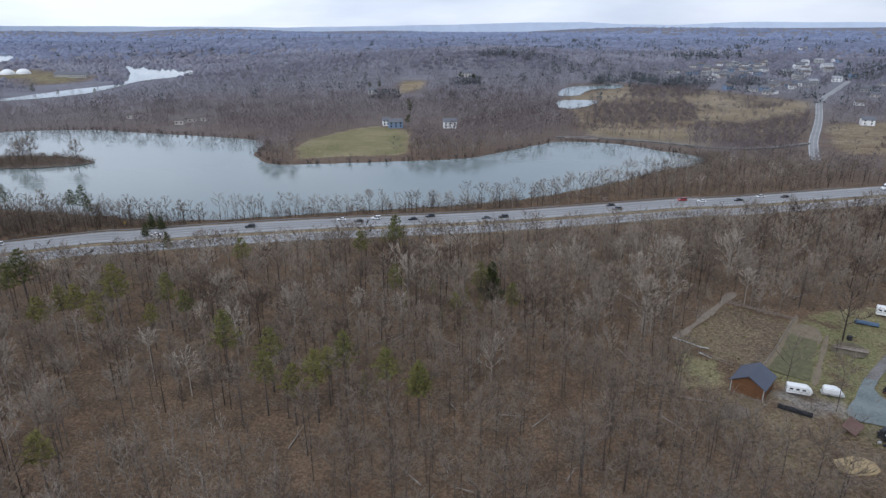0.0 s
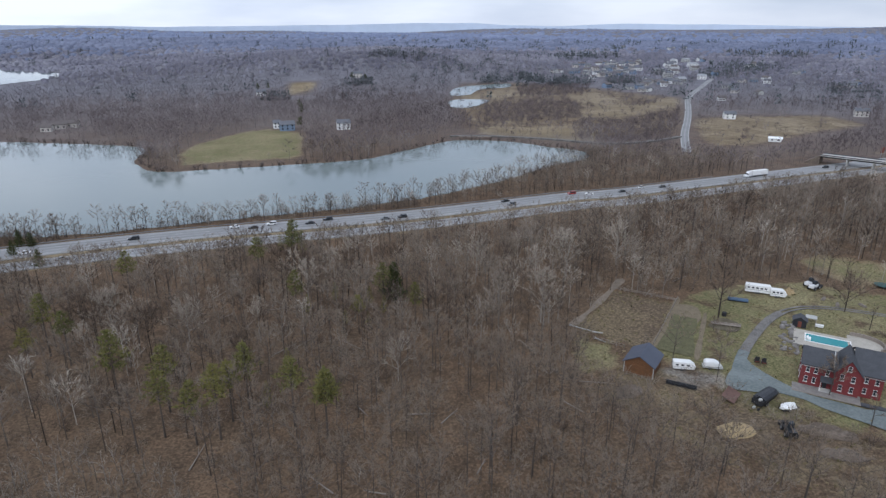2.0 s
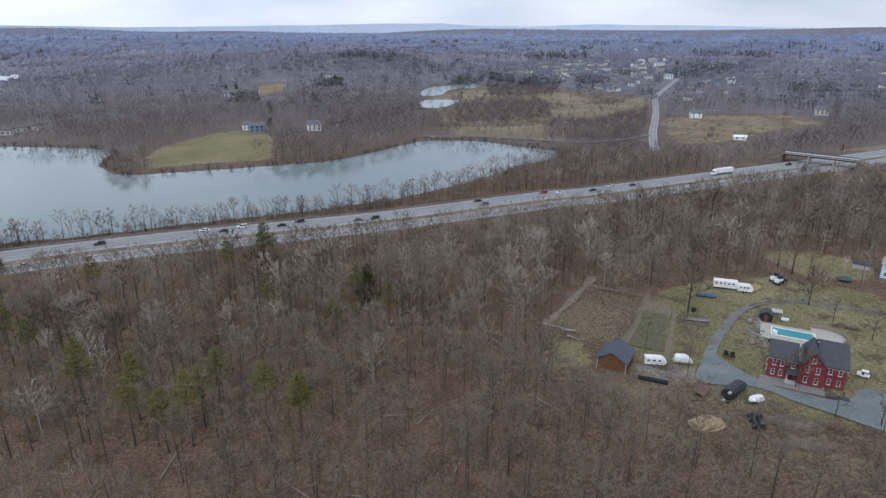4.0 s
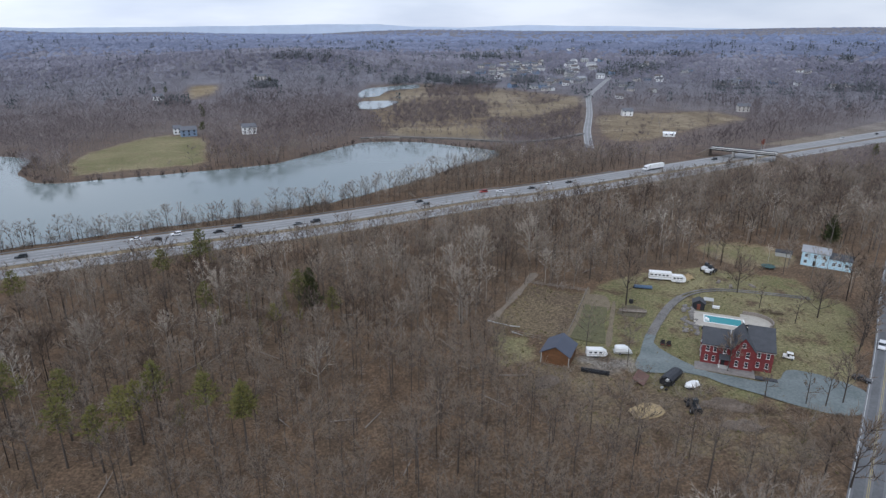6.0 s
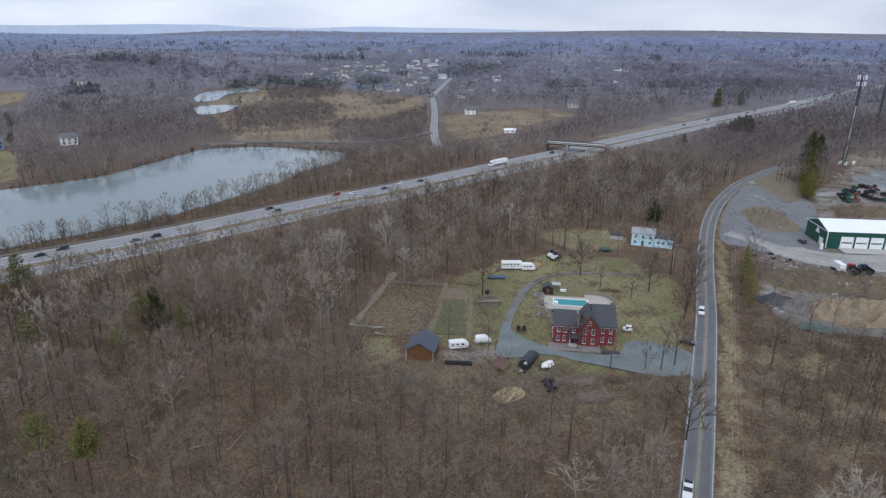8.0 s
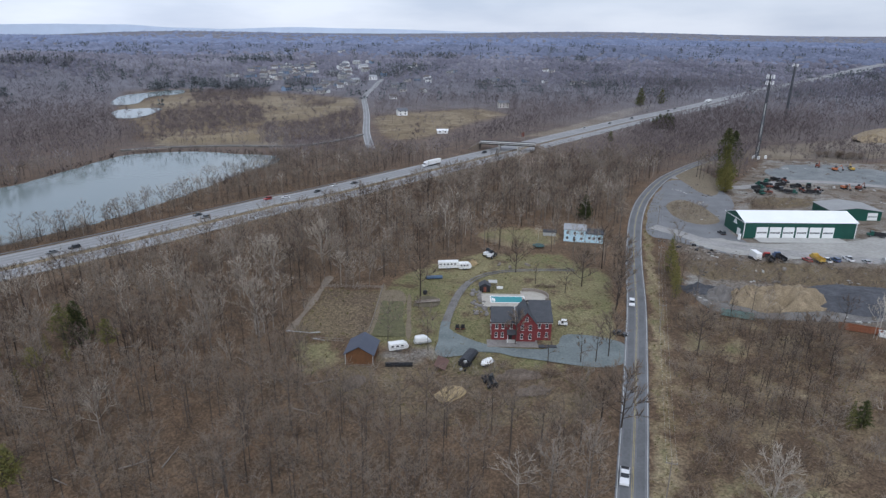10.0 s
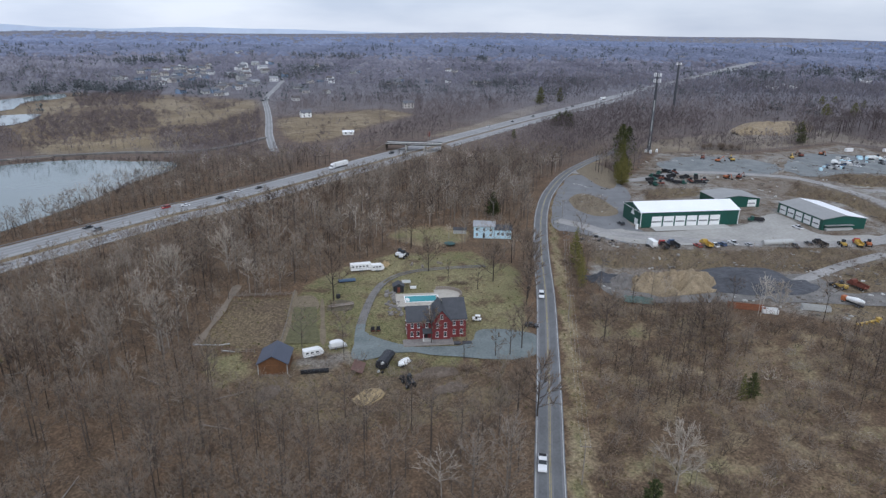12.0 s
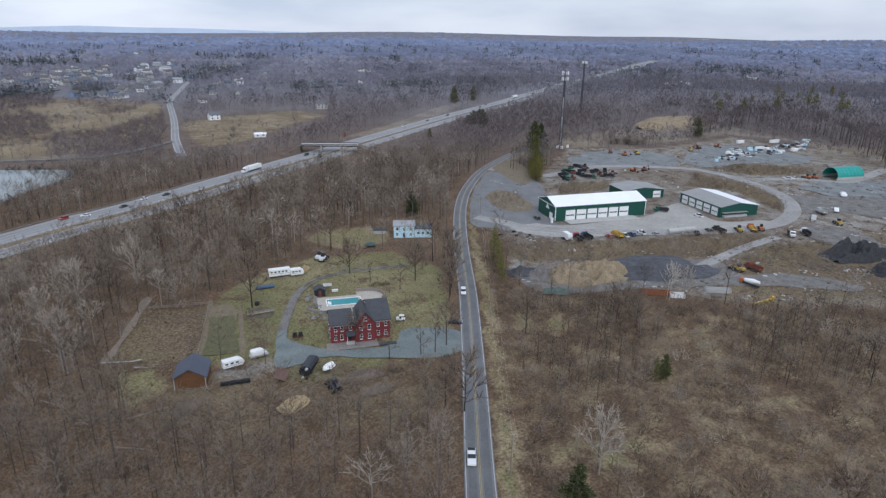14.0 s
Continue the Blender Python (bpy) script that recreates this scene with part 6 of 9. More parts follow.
hs = thing("highway_sign", 395.3, 396.9, 20, "large dark brown sign board on posts beside the highway", "sign")
part("board", boxed(-3.0, 3.0, -0.1, 0.1, 3.0, 7.2, 0.05), RUST, hs)
for sx in (-2.2, 2.2):
    part("post", boxed(sx - 0.15, sx + 0.15, -0.3, -0.1, -0.2, 7.0), STEEL, hs)


# ---- poles, wires and masts ----
POLES = [(100.1, 53.8), (165.8, 100.3), (215.0, 134.2), (270.2, 172.5)]


def utility_pole(x, y, turn):
    p = thing("utility_pole", x, y, turn, "grey wooden utility pole beside the country road", "pole", "poles along the road")
    bm = empty_bm()
    tube(bm, (0, 0, -0.3), (0, 0, 10.0), 0.15, 0.1, 8)
    part("shaft", bm, WOOD, p)
    part("crossarm", boxed(-1.2, 1.2, -0.06, 0.06, 9.2, 9.4), WOOD, p)
    for sx in (-1.0, 0.0, 1.0):
        bm = empty_bm()
        tube(bm, (sx, 0, 9.4), (sx, 0, 9.65), 0.06, 0.04)
        part("insulator", bm, GREYTRIM, p)


line_dir = math.degrees(math.atan2(POLES[1][1] - POLES[0][1], POLES[1][0] - POLES[0][0]))
for x, y in POLES:
    utility_pole(x, y, line_dir + 90)
wire = thing("power_lines", *POLES[0], 0, "thin sagging wires between the utility poles", "wires", z=0)
for s in (-1.0, 0.0, 1.0):
    bm = empty_bm()
    n = Vector((-math.sin(radians(line_dir)), math.cos(radians(line_dir)), 0)) * s
    o = Vector((*POLES[0], 0))
    pts = []
    for (ax, ay), (bx, by) in zip(POLES[:-1], POLES[1:]):
        pts += [Vector((ax + (bx - ax) * u, ay + (by - ay) * u, 9.65 - 1.1 * 4 * u * (1 - u))) + n - o for u in np.linspace(0, 1, 11)]
    cable(bm, pts, 0.03)
    part("wire", bm, GREYTRIM, wire)


def mast(x, y, h, lattice):
    m = thing("radio_mast" if lattice else "cell_monopole", x, y, 20, "dark lattice mast with pale bands and white aerials" if lattice else "tall dark monopole with a ring of aerials", "mast")
    if lattice:
        for k in range(3):
            a = k * 2.094
            bm = empty_bm()
            tube(bm, (1.3 * math.cos(a), 1.3 * math.sin(a), 0), (0.6 * math.cos(a), 0.6 * math.sin(a), h), 0.36, 0.28, 5)
            part("leg", bm, MASTGREY, m)
        bm = empty_bm()
        for i in range(int(h / 3)):
            for k in range(3):
                for z0, z1 in ((i * 3, i * 3 + 3), (i * 3 + 3, i * 3 + 3)):
                    r0, r1 = (1.3 - 0.7 * z / h for z in (z0, z1))
                    a, b = k * 2.094, (k + 1) * 2.094
                    tube(bm, (r0 * math.cos(a), r0 * math.sin(a), z0), (r1 * math.cos(b), r1 * math.sin(b), z1), 0.15, 0.15, 3)
        part("bracing", bm, MASTSTEEL, m)
        # Core tubes added to show the mast's pale and dark bands.
        for z0, z1, mat in ((0.4, 5, MASTSTEEL), (5, 13, GREYTRIM), (13, 17, MASTSTEEL), (17, 26, GREYTRIM), (26, 33, MASTSTEEL), (33, 42, GREYTRIM), (42, 60, MASTGREY)):
            bm = empty_bm()
            tube(bm, (0, 0, z0), (0, 0, z1), 0.62, 0.6, 8)
            part("cable_duct", bm, mat, m, "length of core tube added to show the mast's bands")
    else:
        bm = empty_bm()
        tube(bm, (0, 0, 0), (0, 0, h), 1.5, 1.1, 12)
        part("shaft", bm, MASTGREY, m)
    for j, z in enumerate((h - 1.5, h - 6) if lattice else (h - 1.5,)):
        bm = empty_bm()
        for k in range(3):
            a, b = k * 2.094, (k + 1) * 2.094
            tube(bm, (2.6 * math.cos(a), 2.6 * math.sin(a), z), (2.6 * math.cos(b), 2.6 * math.sin(b), z), 0.12, 0.12, 4)
        ring = part("aerial_ring", bm, STEEL, m)
        for k in range(9):
            a = k * 0.698
            part("aerial", boxed(2.7 * math.cos(a) - 0.22, 2.7 * math.cos(a) + 0.22, 2.7 * math.sin(a) - 0.22, 2.7 * math.sin(a) + 0.22, z - 1.4, z + 1.4), WHITE, ring)


mast(489.3, 234.2, 63, True)
mast(728.5, 324.6, 58, False)
for dx, dy in ((-4, 2), (3, -4), (5, 4), (-6, -3)):
    x, y = 490.9, 233.4
    cb = thing("equipment_cabinet", x + dx, y + dy, 20, "white equipment cabinet at the foot of the mast", "cabinet", "mast cabinets")
    part("body", boxed(-1.2, 1.2, -0.8, 0.8, 0.15, 2.4, 0.05), WHITE, cb)
    part("plinth", boxed(-1.3, 1.3, -0.9, 0.9, 0, 0.15), CONCRETE, cb)

# ---- the depot's heaps and machines ----
heap("earth_heap", 223.1, 86.9, 21, 9, 4.6, EARTH, "broad heap of yellow-brown earth in the depot", "heap", 0.8, -32, 11.0, 40)
heap("rubble_heap", 210.0, 103.4, 8, 6, 3.2, STONE, "heap of grey rubble beside the earth heap", "heap", 0.5, -20, 12.0)
heap("slag_heap", 247.5, 72.6, 22, 15, 2.6, COAL, "broad low heap of dark blue-grey slag", "heap", 0.35, -32, 21.0, 40)
heap("slag_heap", 249.8, 59.5, 16, 8, 1.2, COAL, "low spread of dark blue-grey slag", "heap", 0.6, -32, 23.0, 30)
heap("earth_heap", 217.3, 96.4, 10, 7, 3.4, EARTH, "rounded heap of yellow-brown earth in the depot", "heap", 0.7, -20, 31.0, 30)
heap("tyre_heap", 321.0, 6.0, 18, 10, 4.4, TYREBLACK, "large dark heap of scrap and tyres", "heap", 0.75, -35, 15.0, 50)
heap("tyre_heap", 303.0, -8.0, 10, 7, 3.0, TYREBLACK, "dark heap of scrap and tyres", "heap", 0.75, -35, 25.0, 34)
heap("slag_heap", 209.0, 110.5, 10, 4.5, 2.0, COAL, "dark slag bank at the lower yard's end", "heap", 0.5, -55, 27.0, 30)
heap("earth_heap", 697.0, 203.0, 50, 30, 6, EARTH, "broad bare tan earth mound on the hillside", "heap", 0.3, -20, 16.0, 44)
heap("earth_heap", 655.0, 214.0, 16, 9, 5, EARTH, "small steep tan earth mound on the hillside", "heap", 0.5, -20, 18.0, 30)

row_label = " in a row along the depot yard"
for k, (x, y, kind, paint) in enumerate(((275.3, 102.8, "suv", "red"), (281.4, 97.6, "pickup", "white"), (285.5, 95.6, "suv", "blue"), (291.2, 92.9, "pickup", "white"), (293.8, 86.8, "sedan", "silver"), (307.6, 71.3, "pickup", "black"),
                                         (316.1, 67.9, "suv", "black"), (281.4, 144.8, "suv", "black"), (340.9, 79.5, "pickup", "white"))):
    car(paint, kind, x, y, 50 + rnd.uniform(-12, 12), paint + " " + {"suv": "sport utility vehicle", "pickup": "pickup truck", "sedan": "sedan"}[kind] + row_label, "vehicles in the depot")
tipper(279.0, 100.4, 55, "yellow dump truck" + row_label, PAINT_YELLOW, PAINT_YELLOW, "trucks in the depot")
tipper(262.9, 113.3, 50, "red and black dump truck" + row_label, PAINT_RED, BLACK, "trucks in the depot")
tipper(267.4, 110.8, 55, "dark dump truck" + row_label, PAINTS["blue"], BLACK, "trucks in the depot")
tipper(318.4, 63.7, 55, "black dump truck" + row_label, PAINTS["black"], BLACK, "trucks in the depot")
trailer("box_trailer", 259.8, 117.3, 55, "white box trailer parked in the depot", 6.0, 2.4, 3.4, WHITE, 0.4, False)
tk = thing("storage_tank", 303.3, 77.6, -36, "long pale grey horizontal storage tank on saddles", "tank")
bm = empty_bm()
tube(bm, (-7.5, 0, 1.8), (7.5, 0, 1.8), 1.25, 1.25, 16)
part("shell", bm, GREYTRIM, tk)
for sx in (-6, 0, 6):
    part("saddle", boxed(sx - 0.4, sx + 0.4, -1.2, 1.2, 0, 0.9), CONCRETE, tk)
loader(325.6, 56.1, 30, "yellow wheel loader at the end of the yard", PAINT_YELLOW, "machines in the depot")
loader(334.9, 47.8, 20, "orange and yellow machine at the end of the yard", PAINT_ORANGE, "machines in the depot")
tipper(332.1, 51.5, 30, "red truck at the end of the yard", PAINT_RED, PAINT_YELLOW, "trucks in the depot")
tipper(334.3, 34.1, 200, "white dump truck on the yard's turn", PAINTS["white"], BLACK, "trucks in the depot")
tipper(341.4, 29.0, 30, "dark dump truck on the yard's turn", PAINTS["white"], BLACK, "trucks in the depot")
tipper(338.2, 98.6, 120, "dark green dump truck between the halls", GREENMETAL, BLACK, "trucks in the depot")
loader(265.6, 43.4, 70, "yellow loader on the lower yard", PAINT_YELLOW, "machines in the depot")
tipper(271.2, 38.9, 60, "dark red dump truck on the lower yard", RUST, RUST, "trucks in the depot")
mx = thing("concrete_mixer", 250.9, 35.3, -112, "concrete mixer lorry with a white drum and orange cab", "truck")
mx.matrix_basis = mx.matrix_basis @ Matrix.Scale(0.8, 4)
part("chassis", boxed(-4.2, 3.8, -0.5, 0.5, 0.7, 1.1), BLACK, mx)
part("cab", boxed(-6.2, -4.3, -1.15, 1.15, 0.7, 2.9, 0.15), PAINT_ORANGE, mx)
bm = empty_bm()
tube(bm, (-4.0, 0, 2.2), (0.2, 0, 2.6), 0.9, 1.35, 12)
tube(bm, (0.2, 0, 2.6), (3.6, 0, 3.1), 1.35, 0.6, 12)
part("drum", bm, WHITE, mx)
wheels(mx, [(sx, sy) for sx in (-5.2, 1.2, 2.4) for sy in (-1.0, 1.0)], 0.5)
cv = thing("conveyor", 237.1, 28.4, -26, "yellow conveyor boom lying on the lower yard", "conveyor")
part("boom", boxed(-5.5, 5.5, -0.35, 0.35, 0.5, 0.75), PAINT_YELLOW, cv)
for sx in (-4, -1.4, 1.4, 4):
    part("cross_stay", boxed(sx - 0.12, sx + 0.12, -0.9, 0.9, 0, 0.49), PAINT_YELLOW, cv)
part("head", boxed(3.8, 5.3, -0.7, 0.7, 0.76, 1.5, 0.1), PAINT_YELLOW, cv)
for x, y, L, mat, lab in ((219.6, 62.0, 12.0, RUSTORANGE, "faded orange steel skip container on the lower yard"), (197.6, 91.5, 10.0, FADEDGREEN, "faded green low container at the scrub's edge"), (236.4, 44.2, 9.0, GREYTRIM, "grey flat trailer on the lower yard"), (222.0, 54.9, 5.0, WHITE, "white low skip on the lower yard")):
    sk = thing("skip_container", x, y, -60, lab, "skip")
    bm = empty_bm()
    box(bm, -L / 2, L / 2, -1.2, 1.2, 0.1, 0.25)
    for s in (-1.2, 1.1):
        box(bm, -L / 2, L / 2, s, s + 0.1, 0.25, 1.7)
    for s in (-L / 2, L / 2 - 0.1):
        box(bm, s, s + 0.1, -1.1, 1.1, 0.25, 1.7)
    part("tub", bm, mat, sk)
    bm = empty_bm()
    for k in range(int(L / 1.2)):
        for s in (-1.28, 1.2):
            box(bm, -L / 2 + 0.4 + 1.2 * k, -L / 2 + 0.52 + 1.2 * k, s, s + 0.08, 0.2, 1.6)
    part("ribs", bm, mat, sk)
# old machines above the hall
for k, (x, y) in enumerate(((387.3, 181.2), (380.9, 171.9), (395.3, 172.1), (392.9, 164.0), (403.6, 161.7), (404.1, 155.4), (411.7, 187.4), (422.6, 181.4), (420.5, 186.2), (398.8, 184.3), (396.8, 177.8), (411.4, 169.2), (418.3, 164.5), (412.5, 156.4), (408.1, 177.0), (376.7, 174.8))):
    (loader if k % 3 == 1 else tipper)(x, y, rnd.uniform(0, 360), *((("old dark machine parked above the depot hall", (BLACK, RUST, PAINT_RED)[k % 3])) if k % 3 == 1 else ("old dark truck parked above the depot hall", (GREENMETAL, PAINTS["red"], PAINTS["black"])[k % 3], BLACK)), "old machines above the hall")
for k, (x, y) in enumerate(((492.6, 190.5), (490.4, 177.7), (501.9, 171.2), (440.8, 144.1), (433.8, 149.8), (548.2, 142.1), (564.4, 140.1), (585.3, 130.3))):
    digger(x, y, rnd.uniform(0, 360), "old " + ("rust-red", "orange", "yellow")[k % 3] + " excavator on the upper depot ground", (RUST, PAINT_ORANGE, PAINT_YELLOW)[k % 3], "old excavators")
for k, (x, y) in enumerate(((482.3, 54.4), (477.8, 57.9))):
    car("white", "pickup", x, y, 70, "white pickup truck near the teal tunnel", "vehicles in the depot")
for k, (x, y) in enumerate(((489.1, 47.4), (493.5, 43.9))):
    loader(x, y, 60, "orange-brown machine near the teal tunnel", PAINT_ORANGE, "machines in the depot")
tipper(391.4, 28.1, 40, "pale grey truck on the far yard", PAINTS["silver"], GREYTRIM, "trucks in the depot")
trailer("flat_trailer", 375.8, 29.5, 5, "low pale flatbed trailer on the far yard", 11.0, 2.4, 1.0, GREYTRIM, 0.3, False)
trailer("flat_trailer", 402.7, 21.6, 5, "low pale flatbed trailer on the far yard", 9.0, 2.4, 1.0, WHITE, 0.3, False)
loader(371.8, 17.9, 30, "yellow machine beside the timber on the far yard", PAINT_YELLOW, "machines in the depot")
boat = thing("overturned_boat", 447.1, 22.3, 10, "white overturned boat hull on blocks", "boat")
bm = empty_bm()
extrude_profile(bm, [(-5.5, 0.6), (4.0, 0.6), (6.0, 1.2), (3.0, 2.0), (-5.0, 2.0)], -1.6, 1.6, "y")
bmesh.ops.bevel(bm, geom=list(bm.edges), offset=0.4, segments=2, affect="EDGES")
part("hull", bm, WHITE, boat)
for sx in (-3.5, 2.5):
    part("block", boxed(sx - 0.5, sx + 0.5, -1.0, 1.0, 0, 0.6), WOOD, boat)
# scrap cars and crates on the upper ground
crate_label = ("white crate", "pale blue crate", "grey crate", "dark crate")
for k in range(110):
    u, w = rnd.random(), rnd.random()
    ax, ay = 508.0, 113.8
    bx, by = 613.4, 67.1
    cx, cy = 593.1, 117.1
    x, y = ax + (bx - ax) * u + (cx - ax) * w * 0.8, ay + (by - ay) * u + (cy - ay) * w * 0.8
    if k % 3 == 0:
        car(("white", "silver", "blue", "grey", "black")[k % 5], "sedan" if k % 2 else "pickup", x, y, rnd.uniform(0, 360), ("white", "silver", "blue", "grey", "black")[k % 5] + " scrapped car on the upper depot ground", "scrapped cars")
    else:
        cr = thing("crate", x, y, rnd.uniform(0, 360), crate_label[k % 4] + " among the scrap on the upper ground", "crate", "crates in the scrap yard")
        s = rnd.uniform(0.8, 2.4)
        part("box", boxed(-s, s, -0.9, 0.9, 0.12, rnd.uniform(0.9, 2.2), 0.05), (WHITE, BLUESIDING, GREYTRIM, TARP)[k % 4], cr)
        part("pallet", boxed(-s, s, -0.9, 0.9, 0.0, 0.11), WOOD, cr)
for x, y, L in ((645.1, 94.5, 10), (595.5, 97.1, 8), (608.9, 72.9, 6), (622.4, 118.8, 7)):
    ct = thing("container", x, y, -30, "white shipping container on the upper depot ground", "container", "containers")
    part("body", boxed(-L / 2, L / 2, -1.25, 1.25, 0.1, 2.7, 0.04), WHITE, ct)
    for s in (-0.6, 0.6):
        part("door", boxed(L / 2 + 0.0, L / 2 + 0.05, s - 0.55, s + 0.55, 0.2, 2.5), GREYTRIM, ct)
# timber and stone stacks at the front of the depot
for k in range(26):
    u = rnd.random()
    ax, ay = 249.5, 142.9
    bx, by = 256.1, 116.4
    x, y = ax + (bx - ax) * u + rnd.uniform(-4, 4), ay + (by - ay) * u + rnd.uniform(-4, 4)
    pl = thing("pallet_stack", x, y, rnd.uniform(0, 180), ("pale timber pallets", "grey stone blocks", "dark steel parts")[k % 3] + " stacked at the depot's front", "stack", "stacks at the depot's front")
    s = rnd.uniform(0.5, 1.1)
    part("load", boxed(-s, s, -0.6, 0.6, 0.13, rnd.uniform(0.4, 1.0), 0.04), (WOOD, STONE, BLACK)[k % 3], pl)
    part("pallet", boxed(-s, s, -0.65, 0.65, 0, 0.12), WOOD, pl)


# ---- far houses ----
HOMES = []


def cottage(x, y, turn, L, W, H, wall, roof, label, group=""):
    HOMES.append((x, y))
    h = thing("house", x, y, turn, label, "house", group)
    part("wall", gable_walls(-L / 2, L / 2, -W / 2, W / 2, H, H + W * 0.28, "x"), wall, h)
    part("roof", gable_roof(-L / 2, L / 2, -W / 2, W / 2, H, H + W * 0.28, "x", 0.5, 0.35), roof, h)
    for k in range(max(2, int(L / 4))):
        for z in ((1.0, 3.7) if H > 4 else (1.0,)):
            x0 = -L / 2 + L * (k + 0.5) / max(2, int(L / 4))
            part("window", boxed(x0 - 0.7, x0 + 0.7, -W / 2 - 0.05, -W / 2 + 0.02, z, z + 1.5), GLASS, h)
    return h


GREYROOF = material("grey_shingles", (0.13, 0.135, 0.15), 0.85, 0, 0.2, 0.3)
BROWNROOF = material("brown_shingles", (0.125, 0.108, 0.102), 0.85, 0, 0.2, 0.3)
PALEWALL = material("off_white_siding", (0.7, 0.7, 0.69), 0.8, 0, 0.1, 0.3)
CREAM = material("cream_siding", (0.5, 0.47, 0.43), 0.8, 0, 0.08, 0.3)
SLATEBLUE = material("blue_grey_siding", (0.18, 0.24, 0.33), 0.8, 0, 0.1, 0.3)
cottage(-44.4, 588.3, 10, 13, 9, 5.5, SLATEBLUE, GREYROOF, "large blue-grey house above the lakeside field")
cottage(-54.6, 602.1, 10, 6, 8, 5, WHITE, GREYROOF, "white wing beside the blue-grey lakeside house")
cottage(6.3, 587.5, 5, 12, 9, 6, WHITE, GREYROOF, "white two-storey house in the woods by the lake")
cottage(37.1, 1036.4, 0, 15, 10, 6, CREAM, GREYROOF, "pale large house on the wooded hill")
cottage(-95.6, 873.3, 0, 12, 9, 5, WHITE, GREYROOF, "white house in the woods behind the field")
cottage(401.8, 597.8, -20, 11, 9, 5, WHITE, GREYROOF, "white farmhouse beside the meadow")
cottage(545.7, 585.6, -30, 13, 9, 6, CREAM, GREYROOF, "cream house in the woods past the highway")
cottage(360.4, 468.6, -30, 10, 4, 2.6, WHITE, WHITEMETAL, "long low white building near the overpass")
for x, y in ((-248.8, 625.9), (-240.4, 633.6), (-254.0, 610.6), (-318.6, 649.2)):
    cottage(x, y, rnd.uniform(-30, 30), 9, 7, 4, CREAM, BROWNROOF, "small lakeshore house among bare trees", "lakeshore houses")
def facing(x, y):
    """The turn that sets a house's long side roughly towards the camera."""
    return -math.degrees(math.atan2(x, y)) + rnd.uniform(-60, 60)


for k, (x, y) in enumerate([(628.0, 1128.6), (569.7, 1039.2), (648.7, 1160.2), (714.5, 1210.7), (777.3, 1348.2), (705.9, 1278.0), (600.0, 1075.0), (548.9, 960.2), (728.8, 1310.8), (665.0, 1215.0), (690.0, 1160.0), (590.0, 1110.0), (610.0, 1000.0)]):
    cottage(x, y, facing(x, y), rnd.uniform(13, 20), rnd.uniform(9, 11), rnd.choice((5.5, 7.5)), (PALEWALL, GREYTRIM, PALEWALL)[k % 3], (LIGHTROOF, GREYROOF, BROWNROOF, LIGHTROOF)[k % 4], ("off-white" if k % 3 != 1 else "grey") + " block of town houses on the hill", "town blocks")
spots = [(497.1, 966.4), (465.5, 917.1), (424.5, 879.1), (502.0, 932.0), (545.8, 1287.0), (521.7, 1183.7), (569.5, 1239.2), (634.9, 1328.1), (528.9, 1118.7), (472.1, 1067.4), (459.0, 1129.8), (418.9, 1104.6), (577.9, 1166.2), (453.8, 1053.5), (500.0, 1230.0), (600.0, 1290.0),
         (481.9, 738.3), (546.5, 808.9), (573.0, 870.9), (674.0, 1063.8), (939.6, 1721.2), (1017.0, 1776.6), (872.4, 1878.4), (666.4, 941.1), (671.6, 914.7), (721.4, 825.9), (766.4, 849.2), (818.2, 822.5), (1035.8, 981.3), (884.8, 743.2), (827.1, 1051.8), (819.0, 1348.0), (834.7, 1203.3)]
for k, (x, y) in enumerate(spots):
    for j in range(4 if k < 16 else 1 if k in (16, 19) else 2):
        hx, hy = x + rnd.uniform(-38, 38) * (j > 0), y + rnd.uniform(-38, 38) * (j > 0)
        if gap_to(TOWN_ROAD, np.array([hx]), np.array([hy]))[0] < 16:
            continue
        cottage(hx, hy, facing(hx, hy), rnd.uniform(9, 14), rnd.uniform(7, 9), rnd.choice((3.5, 5.0)), (PALEWALL, CREAM, GREYTRIM, SLATEBLUE)[(k + j) % 4], (GREYROOF, BROWNROOF, GREYROOF)[(k + 2 * j) % 3],
                ("off-white", "cream", "grey", "blue-grey")[(k + j) % 4] + " suburban house among bare trees", "town houses")
for x, y in ((1152.5, 345.2), (1201.5, 335.0), (1467.7, 279.3)):
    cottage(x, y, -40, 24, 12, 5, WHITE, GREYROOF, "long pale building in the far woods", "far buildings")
for x, y in ((-828.3, 1232.0), (-805.4, 1243.6)):
    dm = thing("tank_dome", x, y, 0, "white domed tank of a far treatment plant", "tank", "plant domes")
    bm = empty_bm()
    bmesh.ops.create_uvsphere(bm, u_segments=16, v_segments=8, radius=13)
    for v in bm.verts:
        v.co.z = max(v.co.z, 0) * 0.75
    part("dome", bm, WHITE, dm)
for x, y in ((-687.5, 1175.6), (-655.0, 1163.1)):
    cottage(x, y, 0, 32, 14, 5, GREYTRIM, GREYROOF, "low grey building of a far treatment plant", "plant buildings")
dam = thing("footbridge", 115.5, 519.8, -15, "small weathered footbridge at the lake's marshy end", "bridge")
part("deck", boxed(-14, 14, -1.2, 1.2, 1.3, 1.6), WOOD, dam)
for sx in (-12, -4, 4, 12):
    part("pile", boxed(sx - 0.3, sx + 0.3, -1.0, 1.0, -0.2, 1.3), WOOD, dam)


# ---- woods ----
rng = np.random.default_rng(7)


